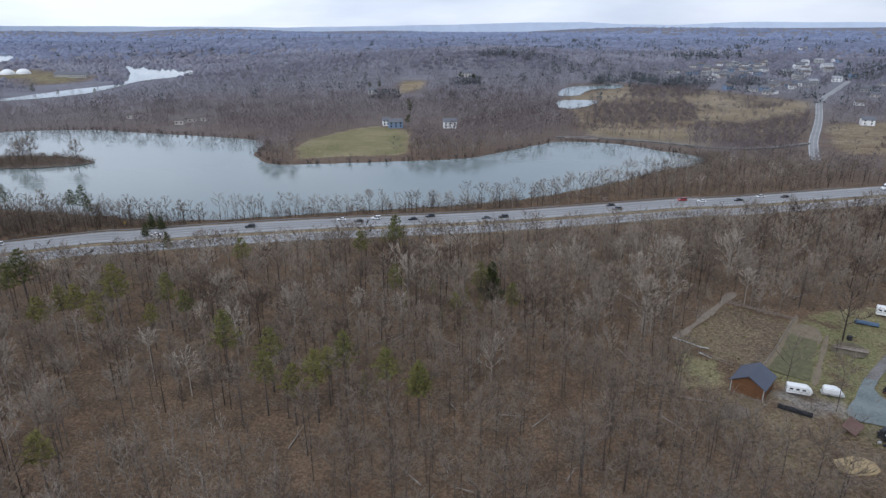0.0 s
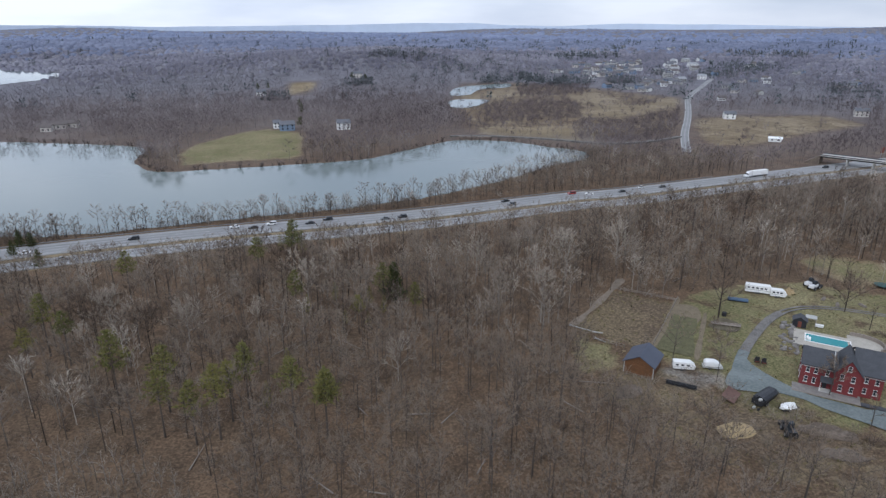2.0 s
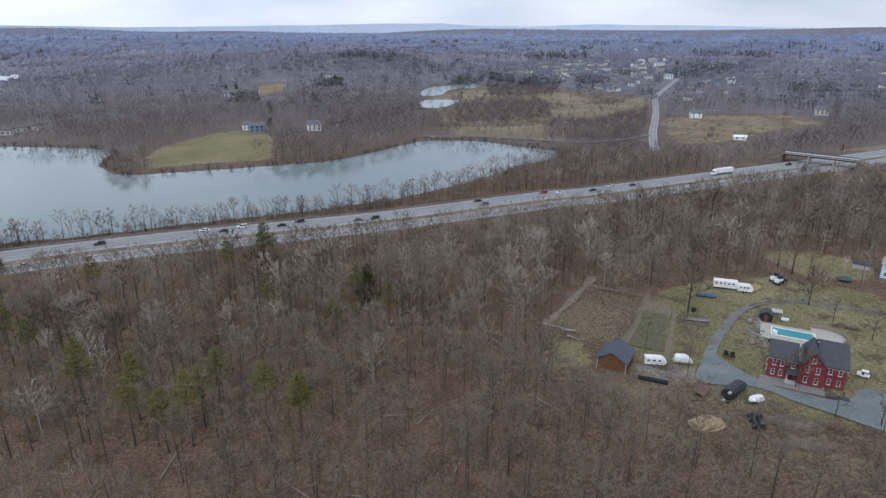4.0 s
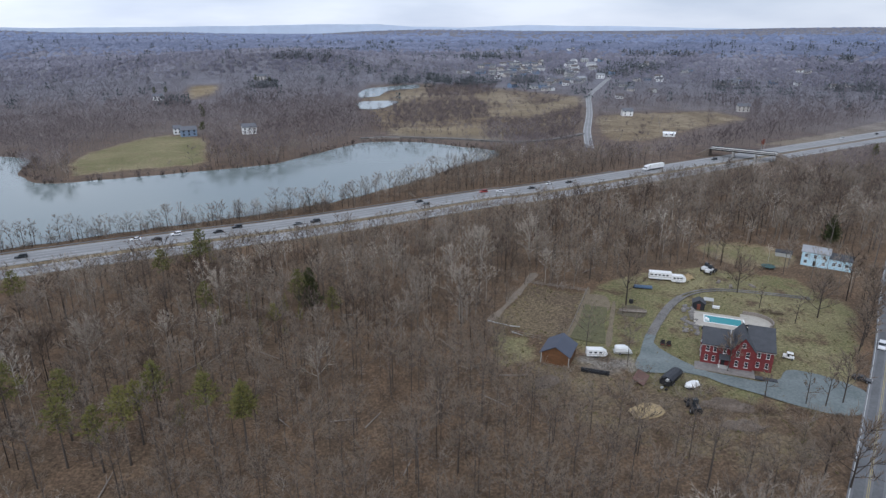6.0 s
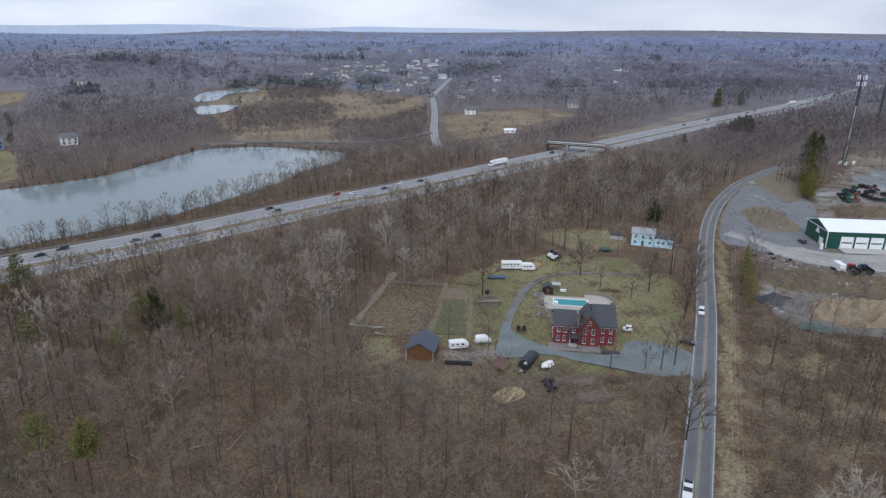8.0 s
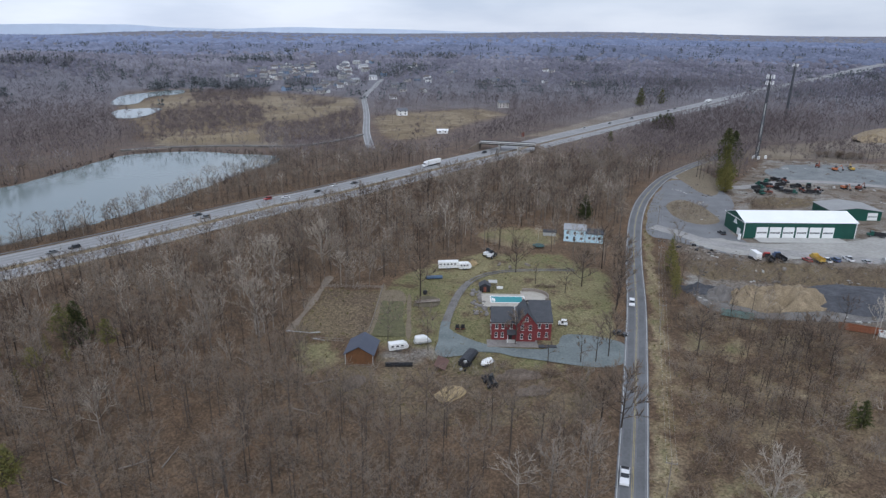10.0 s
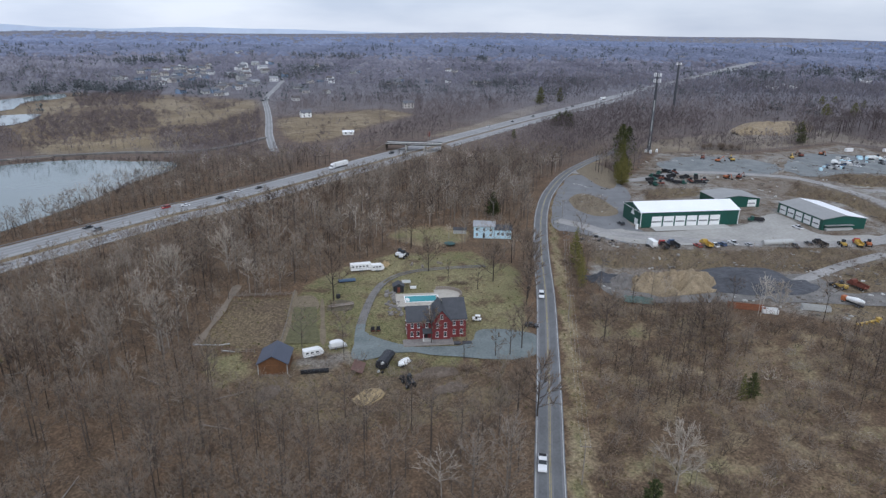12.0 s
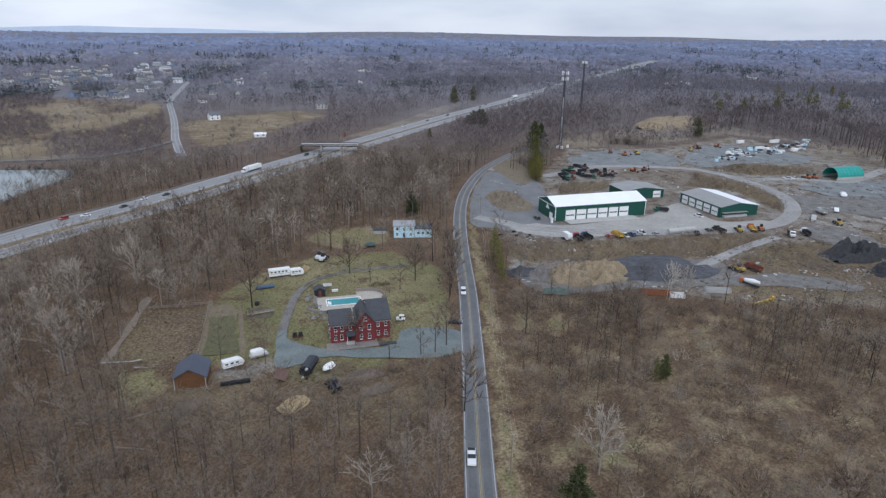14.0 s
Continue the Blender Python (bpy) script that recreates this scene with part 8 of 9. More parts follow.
# woods of the middle distance; the farther ring's colour has haze mixed in
MIDTREES = [bare_tree(14, 6, 3, 4, 0.3, 0.3, 0.34, 3, 0, 0.6) for _ in range(7)]
FARTREES = [bare_tree(14, 5, 2, 3, 0.66, 0.18, 0.38, 3, 0, 0.5) for _ in range(7)]
for name, cell, r0, r1, kinds, mat, label in (("distant_woodland", 8.2, 440, 800, MIDTREES, MIDTWIG, "leafless grey-brown woodland beyond the highway and the lake"), ("farther_woodland", 11.6, 800, 1250, FARTREES, FARTWIG, "leafless woodland far beyond the lake, tinted grey-violet for haze")):
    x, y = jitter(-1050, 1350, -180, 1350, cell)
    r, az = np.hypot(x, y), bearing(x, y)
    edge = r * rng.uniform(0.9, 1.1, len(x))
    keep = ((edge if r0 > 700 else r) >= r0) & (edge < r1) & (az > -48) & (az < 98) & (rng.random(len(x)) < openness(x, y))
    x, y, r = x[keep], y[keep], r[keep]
    # Bearing term: western trees are toned lighter for mist, eastern ones darker.
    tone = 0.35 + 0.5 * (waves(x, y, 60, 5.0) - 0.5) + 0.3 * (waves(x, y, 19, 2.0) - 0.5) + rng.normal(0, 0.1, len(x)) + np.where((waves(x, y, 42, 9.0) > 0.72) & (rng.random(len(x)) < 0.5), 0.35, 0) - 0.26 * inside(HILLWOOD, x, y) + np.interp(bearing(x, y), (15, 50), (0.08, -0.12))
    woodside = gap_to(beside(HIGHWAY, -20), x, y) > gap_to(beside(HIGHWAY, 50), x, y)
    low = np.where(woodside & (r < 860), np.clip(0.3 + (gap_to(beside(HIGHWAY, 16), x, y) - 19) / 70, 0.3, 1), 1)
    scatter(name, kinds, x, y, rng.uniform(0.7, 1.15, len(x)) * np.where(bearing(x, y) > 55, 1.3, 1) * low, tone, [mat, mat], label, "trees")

# far woods, crowns standing together; haze is put into each ring's colour
CLUMPS = [massed_crowns(rng.uniform(7, 10), rng.uniform(12, 18), 5, 7) for _ in range(14)]
BROAD = [massed_crowns(rng.uniform(6, 9), rng.uniform(18, 27), 5, 4) for _ in range(10)]
for name, n, r0, r1, kinds, mat, label in (("far_woods", 10500, 1200, 1900, CLUMPS, FARTHERTWIG, "far leafless woods, tinted grey-violet for haze"), ("dim_woods", 7500, 1900, 3000, BROAD, DIMTWIG, "far leafless woods, tinted blue-grey for haze"), ("remote_woods", 7500, 3000, 4850, BROAD, REMOTETWIG, "remote woods reaching the horizon, tinted blue for haze")):
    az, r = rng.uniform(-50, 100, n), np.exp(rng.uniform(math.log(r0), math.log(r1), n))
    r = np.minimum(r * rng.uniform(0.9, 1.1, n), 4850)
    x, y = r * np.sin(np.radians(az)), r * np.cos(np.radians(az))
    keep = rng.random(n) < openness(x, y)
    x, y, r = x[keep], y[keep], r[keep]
    # Mist in the west is put into the tone here by bearing.
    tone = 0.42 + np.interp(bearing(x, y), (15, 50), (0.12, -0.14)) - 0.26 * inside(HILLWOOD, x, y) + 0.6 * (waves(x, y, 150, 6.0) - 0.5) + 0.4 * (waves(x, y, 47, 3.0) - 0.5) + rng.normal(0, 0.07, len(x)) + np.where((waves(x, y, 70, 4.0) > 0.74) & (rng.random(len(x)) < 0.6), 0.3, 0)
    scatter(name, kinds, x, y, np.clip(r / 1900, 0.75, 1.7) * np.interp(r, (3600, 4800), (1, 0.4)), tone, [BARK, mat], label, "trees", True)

# conifer groves: scattered patches, and the dark stands round marsh and town
GROVES = [(268.2, 974.4, 60), (310.0, 985.0, 55), (349.7, 978.1, 55), (540.4, 1451.0, 70), (611.6, 1502.7, 70), (459.6, 967.0, 28), (577.8, 1078.2, 26), (663.0, 1032.7, 40), (720.0, 1080.0, 60), (37.0, 968.0, 24), (-75.0, 832.0, 20), (800.0, 1150.0, 70), (1050.0, 1450.0, 110),
          (150.0, 1262.0, 60), (100.0, 1255.0, 40), (720.0, 800.0, 30), (850.0, 700.0, 45), (1000.0, 640.0, 50), (1400.0, 500.0, 110), (1250.0, 380.0, 60), (1600.0, 330.0, 120)]
az, r = rng.uniform(-45, 98, 15000), np.exp(rng.uniform(math.log(820), math.log(3000), 15000))
x, y = r * np.sin(np.radians(az)), r * np.cos(np.radians(az))
near_grove = np.logical_or.reduce([np.hypot(x - gx, y - gy) < gs * rng.uniform(0.5, 1.1, len(x)) for gx, gy, gs in GROVES])
gx, gy, gs = (np.repeat(np.array([g[k] for g in GROVES]), 14) for k in range(3))
qa, qr = rng.uniform(0, 6.2832, len(gx)), np.sqrt(rng.random(len(gx)))
keep = (near_grove | ((waves(x, y, 95, 12.0) > 0.74) & (az > 5) & (rng.random(len(x)) < 0.35)) | (rng.random(len(x)) < 0.03)) & (rng.random(len(x)) < openness(x, y))
x, y = np.concatenate([x[keep], gx + qr * gs * np.cos(qa)]), np.concatenate([y[keep], gy + qr * gs * np.sin(qa)])
scatter("far_conifer_groves", [conifer_clump(14, 7, 3, 12, 2.4) for _ in range(5)], x, y, np.clip(np.hypot(x, y) / 1700, 0.75, 1.4), rng.uniform(0, 0.8, len(x)), [BARK, FARPINE], "dark conifer groves in the far woods, tinted bluish for haze", "trees")

# hills on the horizon, with haze put into their pale blue
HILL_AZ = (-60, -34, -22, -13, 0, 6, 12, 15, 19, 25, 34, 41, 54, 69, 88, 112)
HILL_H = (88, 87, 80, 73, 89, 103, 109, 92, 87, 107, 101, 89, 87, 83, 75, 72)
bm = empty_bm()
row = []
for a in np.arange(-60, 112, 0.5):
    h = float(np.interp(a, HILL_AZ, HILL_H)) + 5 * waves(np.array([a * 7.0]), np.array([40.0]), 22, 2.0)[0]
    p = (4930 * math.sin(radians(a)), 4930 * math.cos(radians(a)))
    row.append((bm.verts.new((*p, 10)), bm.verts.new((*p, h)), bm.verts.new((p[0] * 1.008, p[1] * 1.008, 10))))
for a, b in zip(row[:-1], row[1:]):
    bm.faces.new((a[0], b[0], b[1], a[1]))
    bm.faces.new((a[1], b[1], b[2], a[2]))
tagged(part("backdrop_hills", bm, RIDGE), "hills on the horizon, coloured pale blue for haze", "", "", "structure")

# evergreens
PINES = [pine(17, 0.56, 0.34, 0.75, 0.9), pine(16, 0.6, 0.34, 0.7, 0.95), pine(18, 0.5, 0.34, 0.8, 0.8)]
SPRUCE = pine(15, 0.06, 0.32, 1.5, 0.85)
SLIM = pine(15, 0.04, 0.36, 1.7, 0.85)
AIRY = pine(13, 0.08, 0.3, 0.85, 0.6)
pine_mesh = {}
for k, s in enumerate(PINES + [SPRUCE, SLIM, AIRY]):
    v, f3, f4, m3, m4, t = arrays(s)
    for nm, mt, mat in (("trunk", 0, BARK), ("foliage", 1, NEEDLE)):
        a, b = f3[m3 == mt], f4[m4 == mt]
        used = np.unique(np.concatenate([a.ravel(), b.ravel()]))
        back = np.zeros(len(v), int)
        back[used] = np.arange(len(used))
        pine_mesh[k, nm] = (v[used], back[a], back[b], t[used], mat)


def evergreen(x, y, size, k, tone, label, group):
    tree = new("pine_tree" if k < 3 else "spruce_tree")
    tree.matrix_basis = pose(x, y, float(lie(x, y)), 0, 0, rng.random() * 360) @ Matrix.Scale(size, 4)
    tagged(tree, label, "tree", group)
    for nm in ("trunk", "foliage"):
        v, a, b, t, mat = pine_mesh[k, nm]
        key = (k, nm, round(tone, 1))
        if key not in pine_cache:
            pine_cache[key] = mesh_of(nm, v, a, b, np.zeros(len(a)), np.zeros(len(b)), t + (tone + 0.3 if nm == "foliage" else 0.2), [mat])
        new(nm, pine_cache[key]).parent = tree


pine_cache = {}
for x, y, size in YOUNG_PINES:
    evergreen(x, y, size, 5, 0.6, "young olive-green conifer under bare trees", "young conifers in the wood")
for x, y, size, k, tone in WOOD_PINES:
    evergreen(x, y, size * 1.15, k, tone, "olive-green white pine among bare trees" if tone > 0.3 else "dark green conifer among bare trees", "conifers in the wood")
for x, y, size, k, tone in ((-214.6, 295.4, 1.0, 2, 0.0), (-176.9, 287.8, 1.0, 0, 0.0), (-170.5, 286.2, 1.1, 2, 0.0), (-166.5, 283.1, 0.8, 1, 0.0), (-134.2, 268.0, 0.45, 3, 0.0), (-118.1, 252.6, 0.5, 3, 0.2), (-136.6, 279.6, 0.5, 3, 0.0), (-131.6, 278.4, 0.45, 3, 0.0)):
    evergreen(x, y, size, k, tone, "dark green pine beside the highway and lake", "pines by the lake")
for x, y, size, k, tone in ((367.4, 191.5, 1.05, 3, 0.6), (362.5, 189.5, 0.9, 3, 0.7), (397.5, 208.8, 1.3, 4, 0.4), (412.0, 217.0, 1.4, 4, 0.3), (450.8, 238.7, 1.7, 4, 0.1), (474.6, 245.7, 1.4, 4, 0.0), (380.0, 199.0, 1.1, 4, 0.5), (214.2, 129.2, 1.1, 5, 0.5), (208.0, 123.0, 0.9, 5, 0.6), (200.6, 117.0, 0.75, 5, 0.9), (203.5, 119.5, 0.7, 5, 0.8), (194.1, 113.0, 0.6, 5, 0.6), (224.4, 134.3, 0.7, 5, 0.5), (231.0, 139.0, 0.6, 5, 0.5), (244.6, 147.0, 0.5, 5, 0.5),
                            (161.0, 40.2, 0.5, 3, 0.1), (157.5, 41.5, 0.5, 5, 0.4), (163.0, 43.0, 0.4, 5, 0.2), (96.5, 36.9, 0.85, 3, -0.1), (246.6, 199.9, 0.85, 3, -0.1), (249.6, 201.9, 0.65, 3, -0.1), (554.9, 374.3, 0.70, 3, 0.0), (554.6, 370.2, 0.85, 3, 0.0), (558.3, 369.1, 1.00, 3, 0.0), (558.0, 365.0, 0.95, 3, 0.0), (561.7, 363.9, 1.10, 3, 0.0), (561.4, 359.8, 1.10, 3, 0.0), (565.1, 358.7, 0.90, 3, 0.0), (456.6, 349.4, 0.62, 3, 0.2), (697.1, 492.7, 1.5, 3, 0.2), (734.8, 487.6, 1.3, 3, 0.2), (632.1, 159.3, 1.15, 3, 0.0), (640.7, 164.0, 1.0, 2, 0.0)):
    evergreen(x, y, size, k, tone, "dark green conifer beside the road and depot" if tone < 0.5 else "yellow-green young conifer beside the road", "conifers by the road")
for x, y in ((-86.7, 877.8), (-100.1, 879.9), (-39.5, 714.8), (-33.7, 648.4), (-31.3, 558.5), (-31.9, 591.5), (26.3, 967.8), (45.7, 965.2), (-453.3, 835.1), (-539.7, 843.4), (-358.6, 1194.4), (-498.1, 829.5)):
    evergreen(x, y, rng.uniform(0.7, 1.1), int(rng.integers(0, 3)), 0.0, "dark conifer beyond the lake", "conifers beyond the lake")
for x, y, size, k in ((762.8, 115.3, 1.6, 0), (816.1, 192.4, 1.2, 0), (813.5, 86.1, 1.6, 1), (806.0, 92.0, 1.5, 0), (787.5, 59.0, 1.5, 0), (793.0, 54.0, 1.5, 1), (722.5, 164.8, 1.5, 0), (735.0, 142.6, 1.5, 2), (840.7, 184.8, 1.1, 1), (826.2, 152.8, 1.0, 0), (886.0, 136.1, 1.3, 2), (858.7, 125.8, 1.2, 0), (876.7, 111.6, 1.1, 1), (914.5, 102.3, 1.2, 0), (905.6, 80.5, 1.3, 2), (892.0, 67.3, 1.2, 1), (651.1, 165.1, 1.0, 2), (642.3, 166.4, 0.9, 0)):
    evergreen(x, y, size, k, 0.4, "olive-green pine above the bare wood behind the depot", "pines behind the depot")

# trees that stand alone in the yard and on the verges
LONE = [bare_tree(11, 15, 7, 13, 0.085, 0.16, 0.46, 6, 0, 1.2), bare_tree(13, 14, 7, 12, 0.085, 0.26, 0.34, 6, 0, 1.1), bare_tree(10, 8, 5, 8, 0.08, 0.3, 0.24, 6, 0, 1.2)]
lone_mesh = {}
for k, s in enumerate(LONE):
    v, f3, f4, m3, m4, t = arrays(s)
    for nm, mt, mat in (("trunk", 0, BARK), ("crown", 1, TWIG)):
        a, b = f3[m3 == mt], f4[m4 == mt]
        used = np.unique(np.concatenate([a.ravel(), b.ravel()]))
        back = np.zeros(len(v), int)
        back[used] = np.arange(len(used))
        for tn in (0.2, 0.7):
            lone_mesh[k, nm, tn] = mesh_of(nm, v[used], back[a], back[b], np.zeros(len(a)), np.zeros(len(b)), t[used] + tn, [mat])
for x, y, size, k, tn in ((175.6, 140.8, 1.35, 0, 0.2), (165.2, 165.7, 1.2, 0, 0.2), (120.6, 168.5, 1.5, 1, 0.2), (122.5, 121.4, 0.85, 1, 0.2), (122.6, 107.9, 0.9, 2, 0.2), (130.2, 102.2, 1.0, 2, 0.2), (134.1, 99.9, 1.1, 2, 0.2), (139.6, 99.7, 1.1, 1, 0.2),
                          (165.1, 139.7, 1.0, 2, 0.2), (163.0, 152.8, 0.9, 2, 0.2), (166.7, 118.2, 1.2, 1, 0.2), (182.8, 128.5, 1.2, 1, 0.2), (113.5, 75.1, 1.4, 0, 0.2), (113.0, 159.2, 0.4, 1, 0.2), (161.9, 84.6, 1.2, 1, 0.2), (187.0, 131.5, 1.3, 2, 0.2), (190.5, 134.5, 1.4, 2, 0.2), (178.5, 125.5, 1.2, 2, 0.2), (195.0, 137.5, 1.3, 1, 0.2), (172.0, 121.5, 1.1, 2, 0.2), (110.5, 79.0, 1.0, 1, 0.2), (185.9, 64.0, 1.2, 0, 0.2), (187.9, 58.0, 1.1, 0, 0.2),
                          (111.7, 38.4, 1.2, 1, 0.7), (196.3, 93.2, 1.0, 2, 0.2), (227.8, 13.9, 1.1, 2, 0.7), (198.5, 19.3, 1.0, 1, 0.2), (222.0, 52.5, 0.9, 1, 0.7), (62.1, 172.8, 1.3, 2, 0.7), (68.0, 175.9, 1.2, 2, 0.7), (62.6, 177.5, 1.3, 1, 0.7),
                          (61.7, 174.4, 1.3, 2, 0.7), (64.2, 173.9, 1.2, 2, 0.7), (-70.8, 186.3, 1.3, 0, 0.7), (-47.0, 178.5, 1.2, 0, 0.7), (-12.6, 200.3, 1.2, 1, 0.7), (12.8, 146.2, 1.0, 1, 0.7), (107.4, 219.0, 1.5, 0, 0.7), (82.2, 207.7, 1.4, 1, 0.7)):
    tree = new("bare_tree")
    tree.matrix_basis = pose(x, y, float(lie(x, y)), 0, 0, rng.random() * 360) @ Matrix.Scale(size, 4)
    tagged(tree, "pale grey leafless tree standing out from the wood" if tn > 0.5 else "dark leafless spreading tree standing by itself", "tree", "trees standing alone")
    for nm in ("trunk", "crown"):
        new(nm, lone_mesh[k, nm, tn]).parent = tree

# bare trees between highway and lake, and on the island
LAKESIDE = [bare_tree(10.5, 11, 4, 6, 0.085, 0.18, 0.25, 4, 0, 0.9) for _ in range(6)]
d = np.arange(reach(HIGHWAY, -194.6, 259.1) - 120, reach(HIGHWAY, 235.1, 352.9), 2.3)
pts = np.array([along(HIGHWAY, u + rng.uniform(-1, 1), -rng.uniform(3.5, 11))[:2] for u in d])
clear = ~inside(LAKE, pts[:, 0], pts[:, 1])
pts, d = pts[clear], d[clear]
scatter("lakeside_trees", LAKESIDE, pts[:, 0], pts[:, 1], rng.uniform(0.3, 1.15, len(d)) * (0.7 + 0.5 * waves(pts[:, 0], pts[:, 1], 9, 2.0)), rng.uniform(0.0, 0.3, len(d)), [BARK, TWIG], "row of dark leafless trees between highway and lake", "trees")
x, y = jitter(-420, 40, 250, 480, 3.4)
keep = (gap_to(HIGHWAY, x, y) < 42) & (gap_to(HIGHWAY, x, y) > 5) & (gap_to(beside(HIGHWAY, 16), x, y) > 21) & ~inside(LAKE, x, y) & (gap_to(HIGHWAY, x, y) < gap_to(beside(HIGHWAY, 31), x, y)) & (rng.random(len(x)) < 0.75)
scatter("bank_brush", SHRUBS, x[keep], y[keep], rng.uniform(0.7, 1.9, keep.sum()), rng.uniform(-0.05, 0.3, keep.sum()), [BARK, TWIG], "dark brush on the bank between highway and lake", "brush")
part_of = keep & (rng.random(len(x)) < 0.3) & (bearing(x, y) < -20)
scatter("bank_trees", LAKESIDE, x[part_of], y[part_of], rng.uniform(0.8, 1.4, part_of.sum()), rng.uniform(0.0, 0.3, part_of.sum()), [BARK, TWIG], "dark leafless trees on the bank above the lake", "trees")
x, y = jitter(-420, -60, 330, 560, 3.2)
keep = inside(ISLAND, x, y)
scatter("island_brush", SHRUBS, x[keep], y[keep], rng.uniform(0.9, 1.7, keep.sum()), rng.uniform(-0.1, 0.2, keep.sum()), [BARK, TWIG], "brown brush on the island", "brush")
for x, y, size in ((-287.1, 424.0, 1.3), (-284.1, 427.3, 1.4), (-292.1, 425.7, 1.1), (-252.8, 427.3, 1.2), (-296.7, 423.8, 0.8)):
    tree = new("bare_tree")
    tree.matrix_basis = pose(x, y, 0.3, 0, 0, rng.random() * 360) @ Matrix.Scale(size, 4)
    tagged(tree, "dark leafless tree on the lake island", "tree", "trees on the island")
    for nm in ("trunk", "crown"):
        new(nm, lone_mesh[1, nm, 0.2]).parent = tree
line = smooth_line(LAKE, 4.0, True)
line = beside(line, -2.0)
line = line[(np.hypot(line[:, 0], line[:, 1]) > 395) & (bearing(line[:, 0], line[:, 1]) > -46)]
px, py = line[:, 0] + rng.normal(0, 1.5, len(line)), line[:, 1] + rng.normal(0, 1.5, len(line))
keep = ~inside(LAKE, px, py)
scatter("shore_brush", [shrub(4.0, 6, 4, 0.3) for _ in range(4)], px[keep], py[keep], rng.uniform(0.6, 1.3, keep.sum()), rng.uniform(0.0, 0.3, keep.sum()), [BARK, GREYTWIG], "dark leafless brush along the lake shore", "brush")
# cut brush beside the forecourt and behind the house
for x, y, w, h, tn in ((111.6, 108.3, 3.2, 1.6, 0.1), (113.5, 104.8, 3.6, 1.5, 0.0), (125.3, 100.3, 2.6, 1.3, 0.1), (106.9, 107.0, 2.4, 1.3, 0.2), (119.0, 102.0, 2.4, 1.0, 0.15), (133.0, 94.5, 2.6, 1.6, 0.05), (162.1, 148.8, 2.6, 1.8, 0.0), (165.0, 147.0, 1.8, 1.4, 0.0), (71.8, 131.0, 3.2, 1.6, 0.2), (161.6, 15.5, 4.2, 1.3, 0.5), (157.0, 9.5, 3.0, 1.0, 0.45), (139.6, 22.1, 3.6, 1.1, 0.5), (133.0, 26.5, 2.6, 0.9, 0.4), (188.0, 36.0, 3.2, 1.0, 0.5), (196.0, 41.0, 2.6, 0.9, 0.45), (121.0, 41.0, 2.8, 0.9, 0.45)):
    s = Sprigs()
    for k in range(150):
        a, q = rng.uniform(0, 6.2832), math.sqrt(rng.random())
        p = np.array([w * q * math.cos(a), 0.6 * w * q * math.sin(a), h * (1 - q * q) * rng.uniform(0.1, 0.9)])
        s.blade(p, unit((*rng.normal(0, 1, 2), rng.uniform(-0.1, 0.7))), rng.uniform(0.7, 1.9), rng.uniform(0.06, 0.16), 0, rng.uniform(-0.1, 0.25))
    v, f3, f4, m3, m4, t = arrays(s)
    pile = new("brush_pile")
    pile.matrix_basis = pose(x, y, 0, 0, 0, -30 + rng.uniform(-20, 20))
    tagged(pile, "tangled pile of cut reddish-brown brush at the yard's edge" if tn < 0.3 else "tangle of pale dead branches lying in the scrub", "brush pile", "brush piles")
    new("tangle", mesh_of("tangle", v, f3, f4, m3, m4, t + tn, [TWIG])).parent = pile

# tall trees along the edge of the wood behind the depot
EDGE = smooth_line([(637.9, 158.7), (696.5, 156.8), (722.2, 138.7), (751.4, 121.1), (722.8, 95.2), (716.8, 73.9), (686.7, 43.3), (625.0, 14.2), (560.6, -2.9)], 5)
px, py = EDGE[:, 0] + rng.normal(0, 5, len(EDGE)), EDGE[:, 1] + rng.normal(0, 5, len(EDGE))
px, py = np.concatenate([px, px + 14 + rng.normal(0, 5, len(px))]), np.concatenate([py, py + rng.normal(0, 7, len(py))])
scatter("wood_edge_trees", [bare_tree(21, 9, 4, 6, 0.3, 0.5, 0.24, 4, 0, 1.05) for _ in range(5)], px, py, rng.uniform(0.75, 1.1, len(px)), rng.uniform(0.1, 0.4, len(px)), [BARK, MIDTWIG], "tall dark bare trees along the wood's edge", "trees")

# large grey bushes on the upper depot ground
for x, y, size in ((543, 205, 1.6), (547, 198, 1.9), (552, 190, 1.7), (546, 192, 1.5), (556, 186, 1.5), (540, 209, 1.3), (551, 199, 1.6)):
    bush = new("bush")
    bush.matrix_basis = pose(x, y, float(lie(x, y)), 0, 0, rng.random() * 360) @ Matrix.Scale(size, 4)
    tagged(bush, "large grey leafless bush on the depot's upper ground", "bush", "bushes above the depot")
    v, f3, f4, m3, m4, t = arrays(shrub(3.6, 14, 16, 0.16))
    new("stems", mesh_of("stems", v, f3, f4, m3, m4, t + 0.35, [BARK, TWIG])).parent = bush

# fallen trunks on the floor of the wood
for k in range(60):
    x, y = rng.uniform(-70, 140), rng.uniform(75, 215)
    if openness(np.array([x]), np.array([y]))[0] < 0.9 or math.hypot(x, y) > 235:
        continue
    log = thing("fallen_trunk", x, y, rng.uniform(0, 360), "weathered fallen tree trunk on the leaf litter", "log", "fallen trunks in the wood")
    bm, ln = empty_bm(), rng.uniform(4, 10)
    tube(bm, (0, 0, 0.12), (ln, 0, 0.3), 0.2, 0.08, 6)
    tube(bm, (ln * 0.55, 0, 0.2), (ln * 0.8, rng.uniform(-1.5, 1.5), 0.9), 0.09, 0.03, 4)
    part("trunk", bm, WOOD, log)

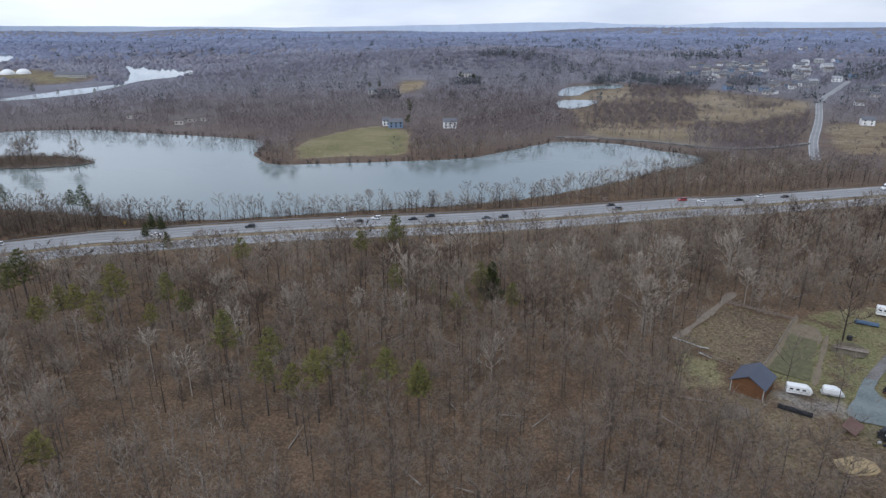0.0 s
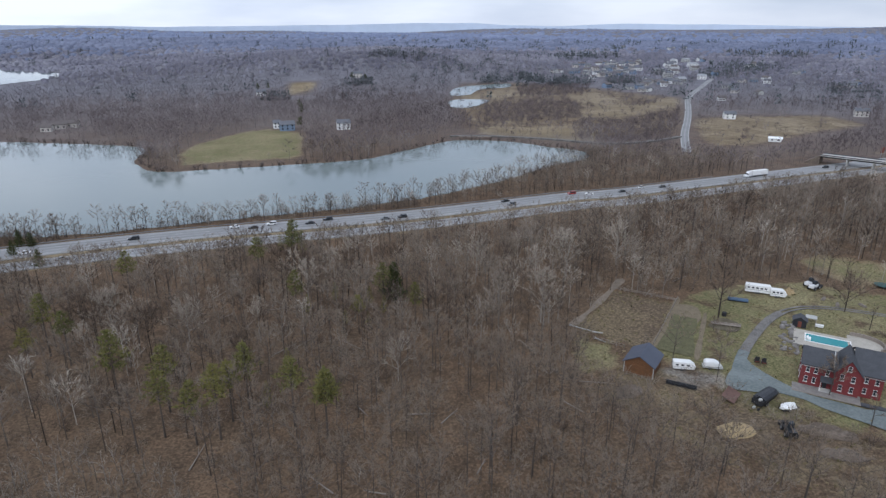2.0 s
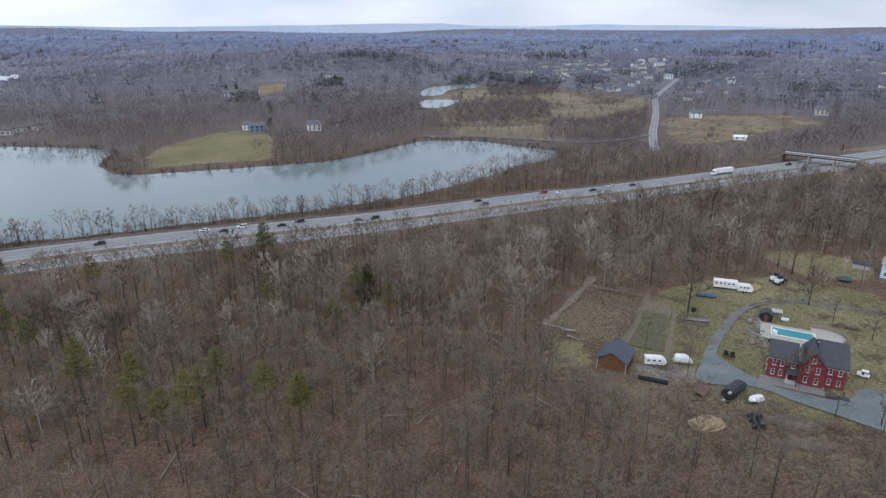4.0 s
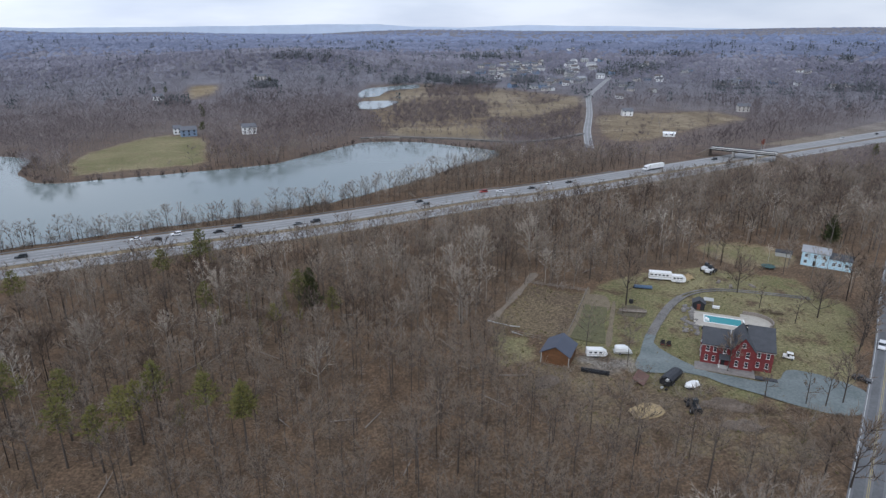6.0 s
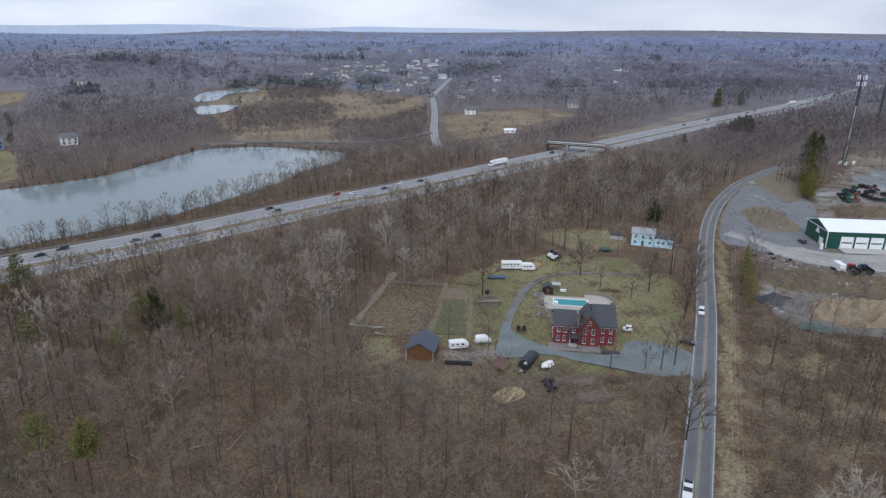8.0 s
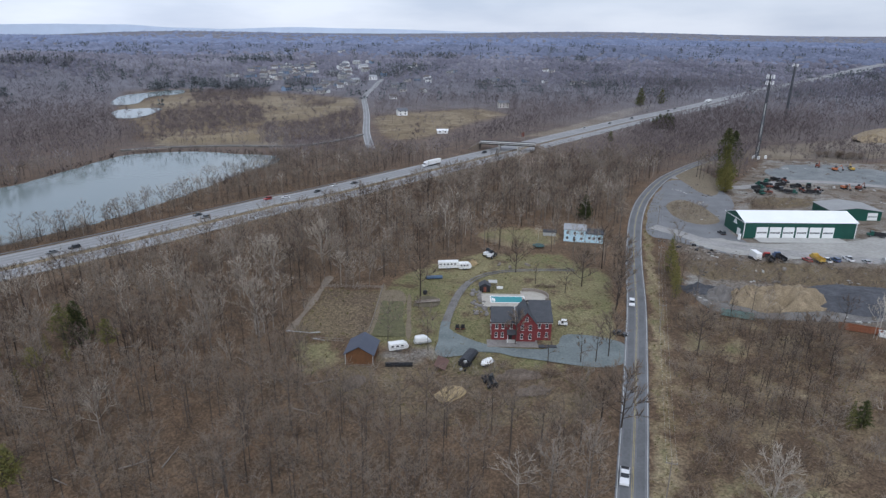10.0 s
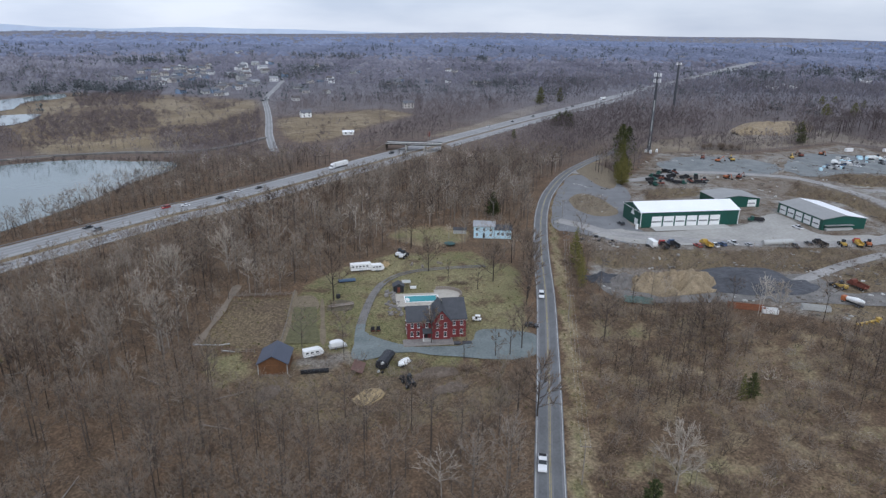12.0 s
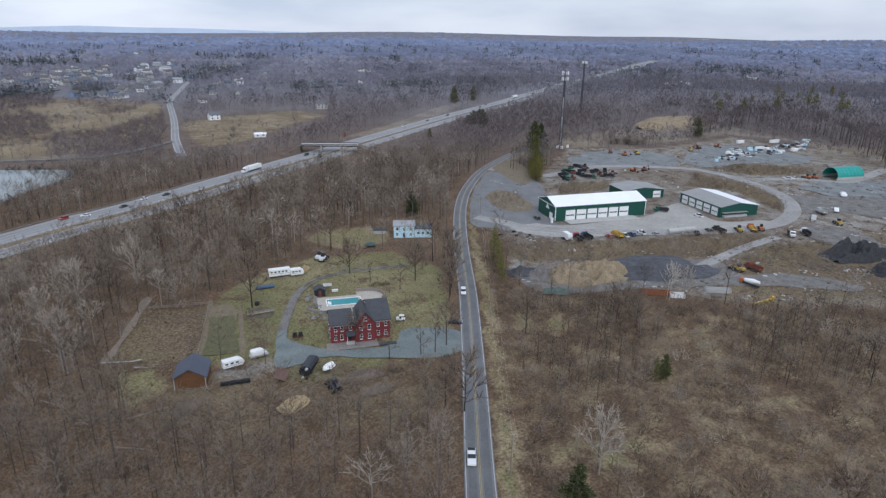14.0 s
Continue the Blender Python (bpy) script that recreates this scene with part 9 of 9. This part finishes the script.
# slim young trees in the scrub beside the road
x, y = jitter(120, 260, -20, 110, 3.3)
clear = np.logical_or.reduce([inside(p, x, y) for p in CLEARINGS])
keep = np.logical_or.reduce([inside(p, x, y) for p in STANDS]) & ~clear & (rng.random(len(x)) < 0.25 + 0.8 * waves(x, y, 11, 5.0)) & (gap_to(LANE, x, y) > 11)
scatter("scrub_trees", [bare_tree(9.5, 8, 4, 5, 0.075, 0.3, 0.17, 4, 0, 0.75) for _ in range(3)] + [bare_tree(7.5, 8, 4, 5, 0.075, 0.2, 0.24, 4, 0, 0.7) for _ in range(3)], x[keep], y[keep], rng.uniform(0.6, 1.15, keep.sum()), rng.uniform(0.02, 0.4, keep.sum()), [BARK, TWIG], "slim grey-brown leafless young trees in the roadside scrub", "trees")

# pale saplings in the clearing
x, y = jitter(-120, 60, 60, 150, 3.0)
keep = inside(PALE_STAND, x, y) & (rng.random(len(x)) < 0.85)
scatter("pale_saplings", [bare_tree(8, 7, 3, 5, 0.075, 0.12, 0.26, 4) for _ in range(4)], x[keep], y[keep], rng.uniform(0.6, 1.1, keep.sum()), rng.uniform(0.4, 0.72, keep.sum()), [BARK, TWIG], "pale grey leafless saplings standing close together", "saplings")
# marsh reeds and bushes
x, y = jitter(110, 560, 440, 1000, 4.6)
thicket = np.logical_or.reduce([inside(p, x, y) for p in THICKETS])
reedy = np.logical_or.reduce([inside(p, x, y) for p in REEDS])
keep = (inside(MARSH, x, y) | inside(MEADOW, x, y) | thicket) & (rng.random(len(x)) < np.where(thicket, 0.8, np.where(reedy, 0.025, np.where(inside(MEADOW, x, y), 0.03, 0.16)))) & (gap_to(TOWN_ROAD, x, y) > 9) & (gap_to(CAUSEWAY, x, y) > 5)
for w in (POND_A, POND_B, LAKE):
    keep &= ~inside(w, x, y)
hx, hy = jitter(470, 760, -10, 270, 5.5)
hill = inside(HILLSIDE, hx, hy) & (rng.random(len(hx)) < 0.3)
x, y, keep = np.concatenate([x, hx]), np.concatenate([y, hy]), np.concatenate([keep, hill])
MARSHBUSH = [shrub(4.0, 5, 5, 0.25) for _ in range(5)]
scatter("marsh_bushes", MARSHBUSH, x[keep], y[keep], rng.uniform(0.6, 1.4, keep.sum()), rng.uniform(0.0, 0.4, keep.sum()), [MIDTWIG, MIDTWIG], "grey-brown bushes in the tan marsh and on the hillside", "brush")

# tufts of rough grass on corral, lawn and verges
TUFTS = []
for k in range(4):
    s = Sprigs()
    for j in range(5):
        s.blade((*rng.normal(0, 0.35, 2), -0.05), unit((*rng.normal(0, 0.7, 2), 1.0)), rng.uniform(0.25, 0.6), rng.uniform(0.2, 0.4), 1, rng.uniform(-0.1, 0.1))
    TUFTS.append(s)
x, y = jitter(40, 330, -30, 260, 1.5)
thick = np.where(inside(CORRAL, x, y), np.where(inside(CORRAL_MID, x, y), 0.12, 0.7), np.where(inside(CORRAL_LOW, x, y), 0.7, np.where(inside(LAWN, x, y), 0.16, np.where(inside(ROUGH_YARD, x, y), 0.3, np.where(inside(BACK_FIELD, x, y), 0.2, np.where(inside(SCRUB, x, y), 0.4 * (waves(x, y, 12, 6.0) > 0.55), 0.0))))))
thick = np.where(gap_to(VERGE, x, y) < 3.2, 0.6, thick) * (0.35 + 0.9 * waves(x, y, 5, 9.0))
keep = (rng.random(len(x)) < thick) & (gap_to(DRIVEWAY, x, y) > 2.5) & (gap_to(LANE, x, y) > 4.5) & ~inside(TRAILER_TRACK, x, y)
x, y = x[keep], y[keep]
scatter("grass_tufts", TUFTS, x, y, rng.uniform(0.6, 1.3, len(x)), 0.25 + 0.5 * waves(x, y, 7, 3.0) + rng.normal(0, 0.15, len(x)) - 0.25 * inside(CORRAL_MID, x, y), [BLADES, BLADES], "tufts of rough olive and straw-coloured grass", "grass")

# stones and scraps strewn over the lower depot
STRAY = []
for k in range(4):
    s = Sprigs()
    for j in range(3):
        c, w = rng.normal(0, 1.2, 2), rng.uniform(0.2, 0.7, 3)
        s.add([(c[0] + sx * w[0], c[1] + sy * w[1], sz * w[2] * 0.8) for sz in (0, 1) for sx, sy in ((-1, -1), (1, -1), (0.8, 1), (-0.8, 0.9))], [(0, 1, 5, 4), (1, 2, 6, 5), (2, 3, 7, 6), (3, 0, 4, 7), (4, 5, 6, 7)], 0)
    STRAY.append(s)
x, y = jitter(200, 560, -20, 220, 4.2)
keep = inside(DEPOT, x, y) & (rng.random(len(x)) < np.where(inside(RUBBLE, x, y), 0.5, 0.26)) & (gap_to(DEPOT_ROAD, x, y) > 8) & ~inside(HALLS, x, y)
x, y = x[keep], y[keep]
scatter("strewn_rubble", STRAY, x, y, rng.uniform(0.3, 1.1, len(x)), rng.uniform(-0.2, 1.0, len(x)) ** 3 + 0.15, [SCRAP, SCRAP], "stones, timber and scrap strewn over the depot", "rubble")
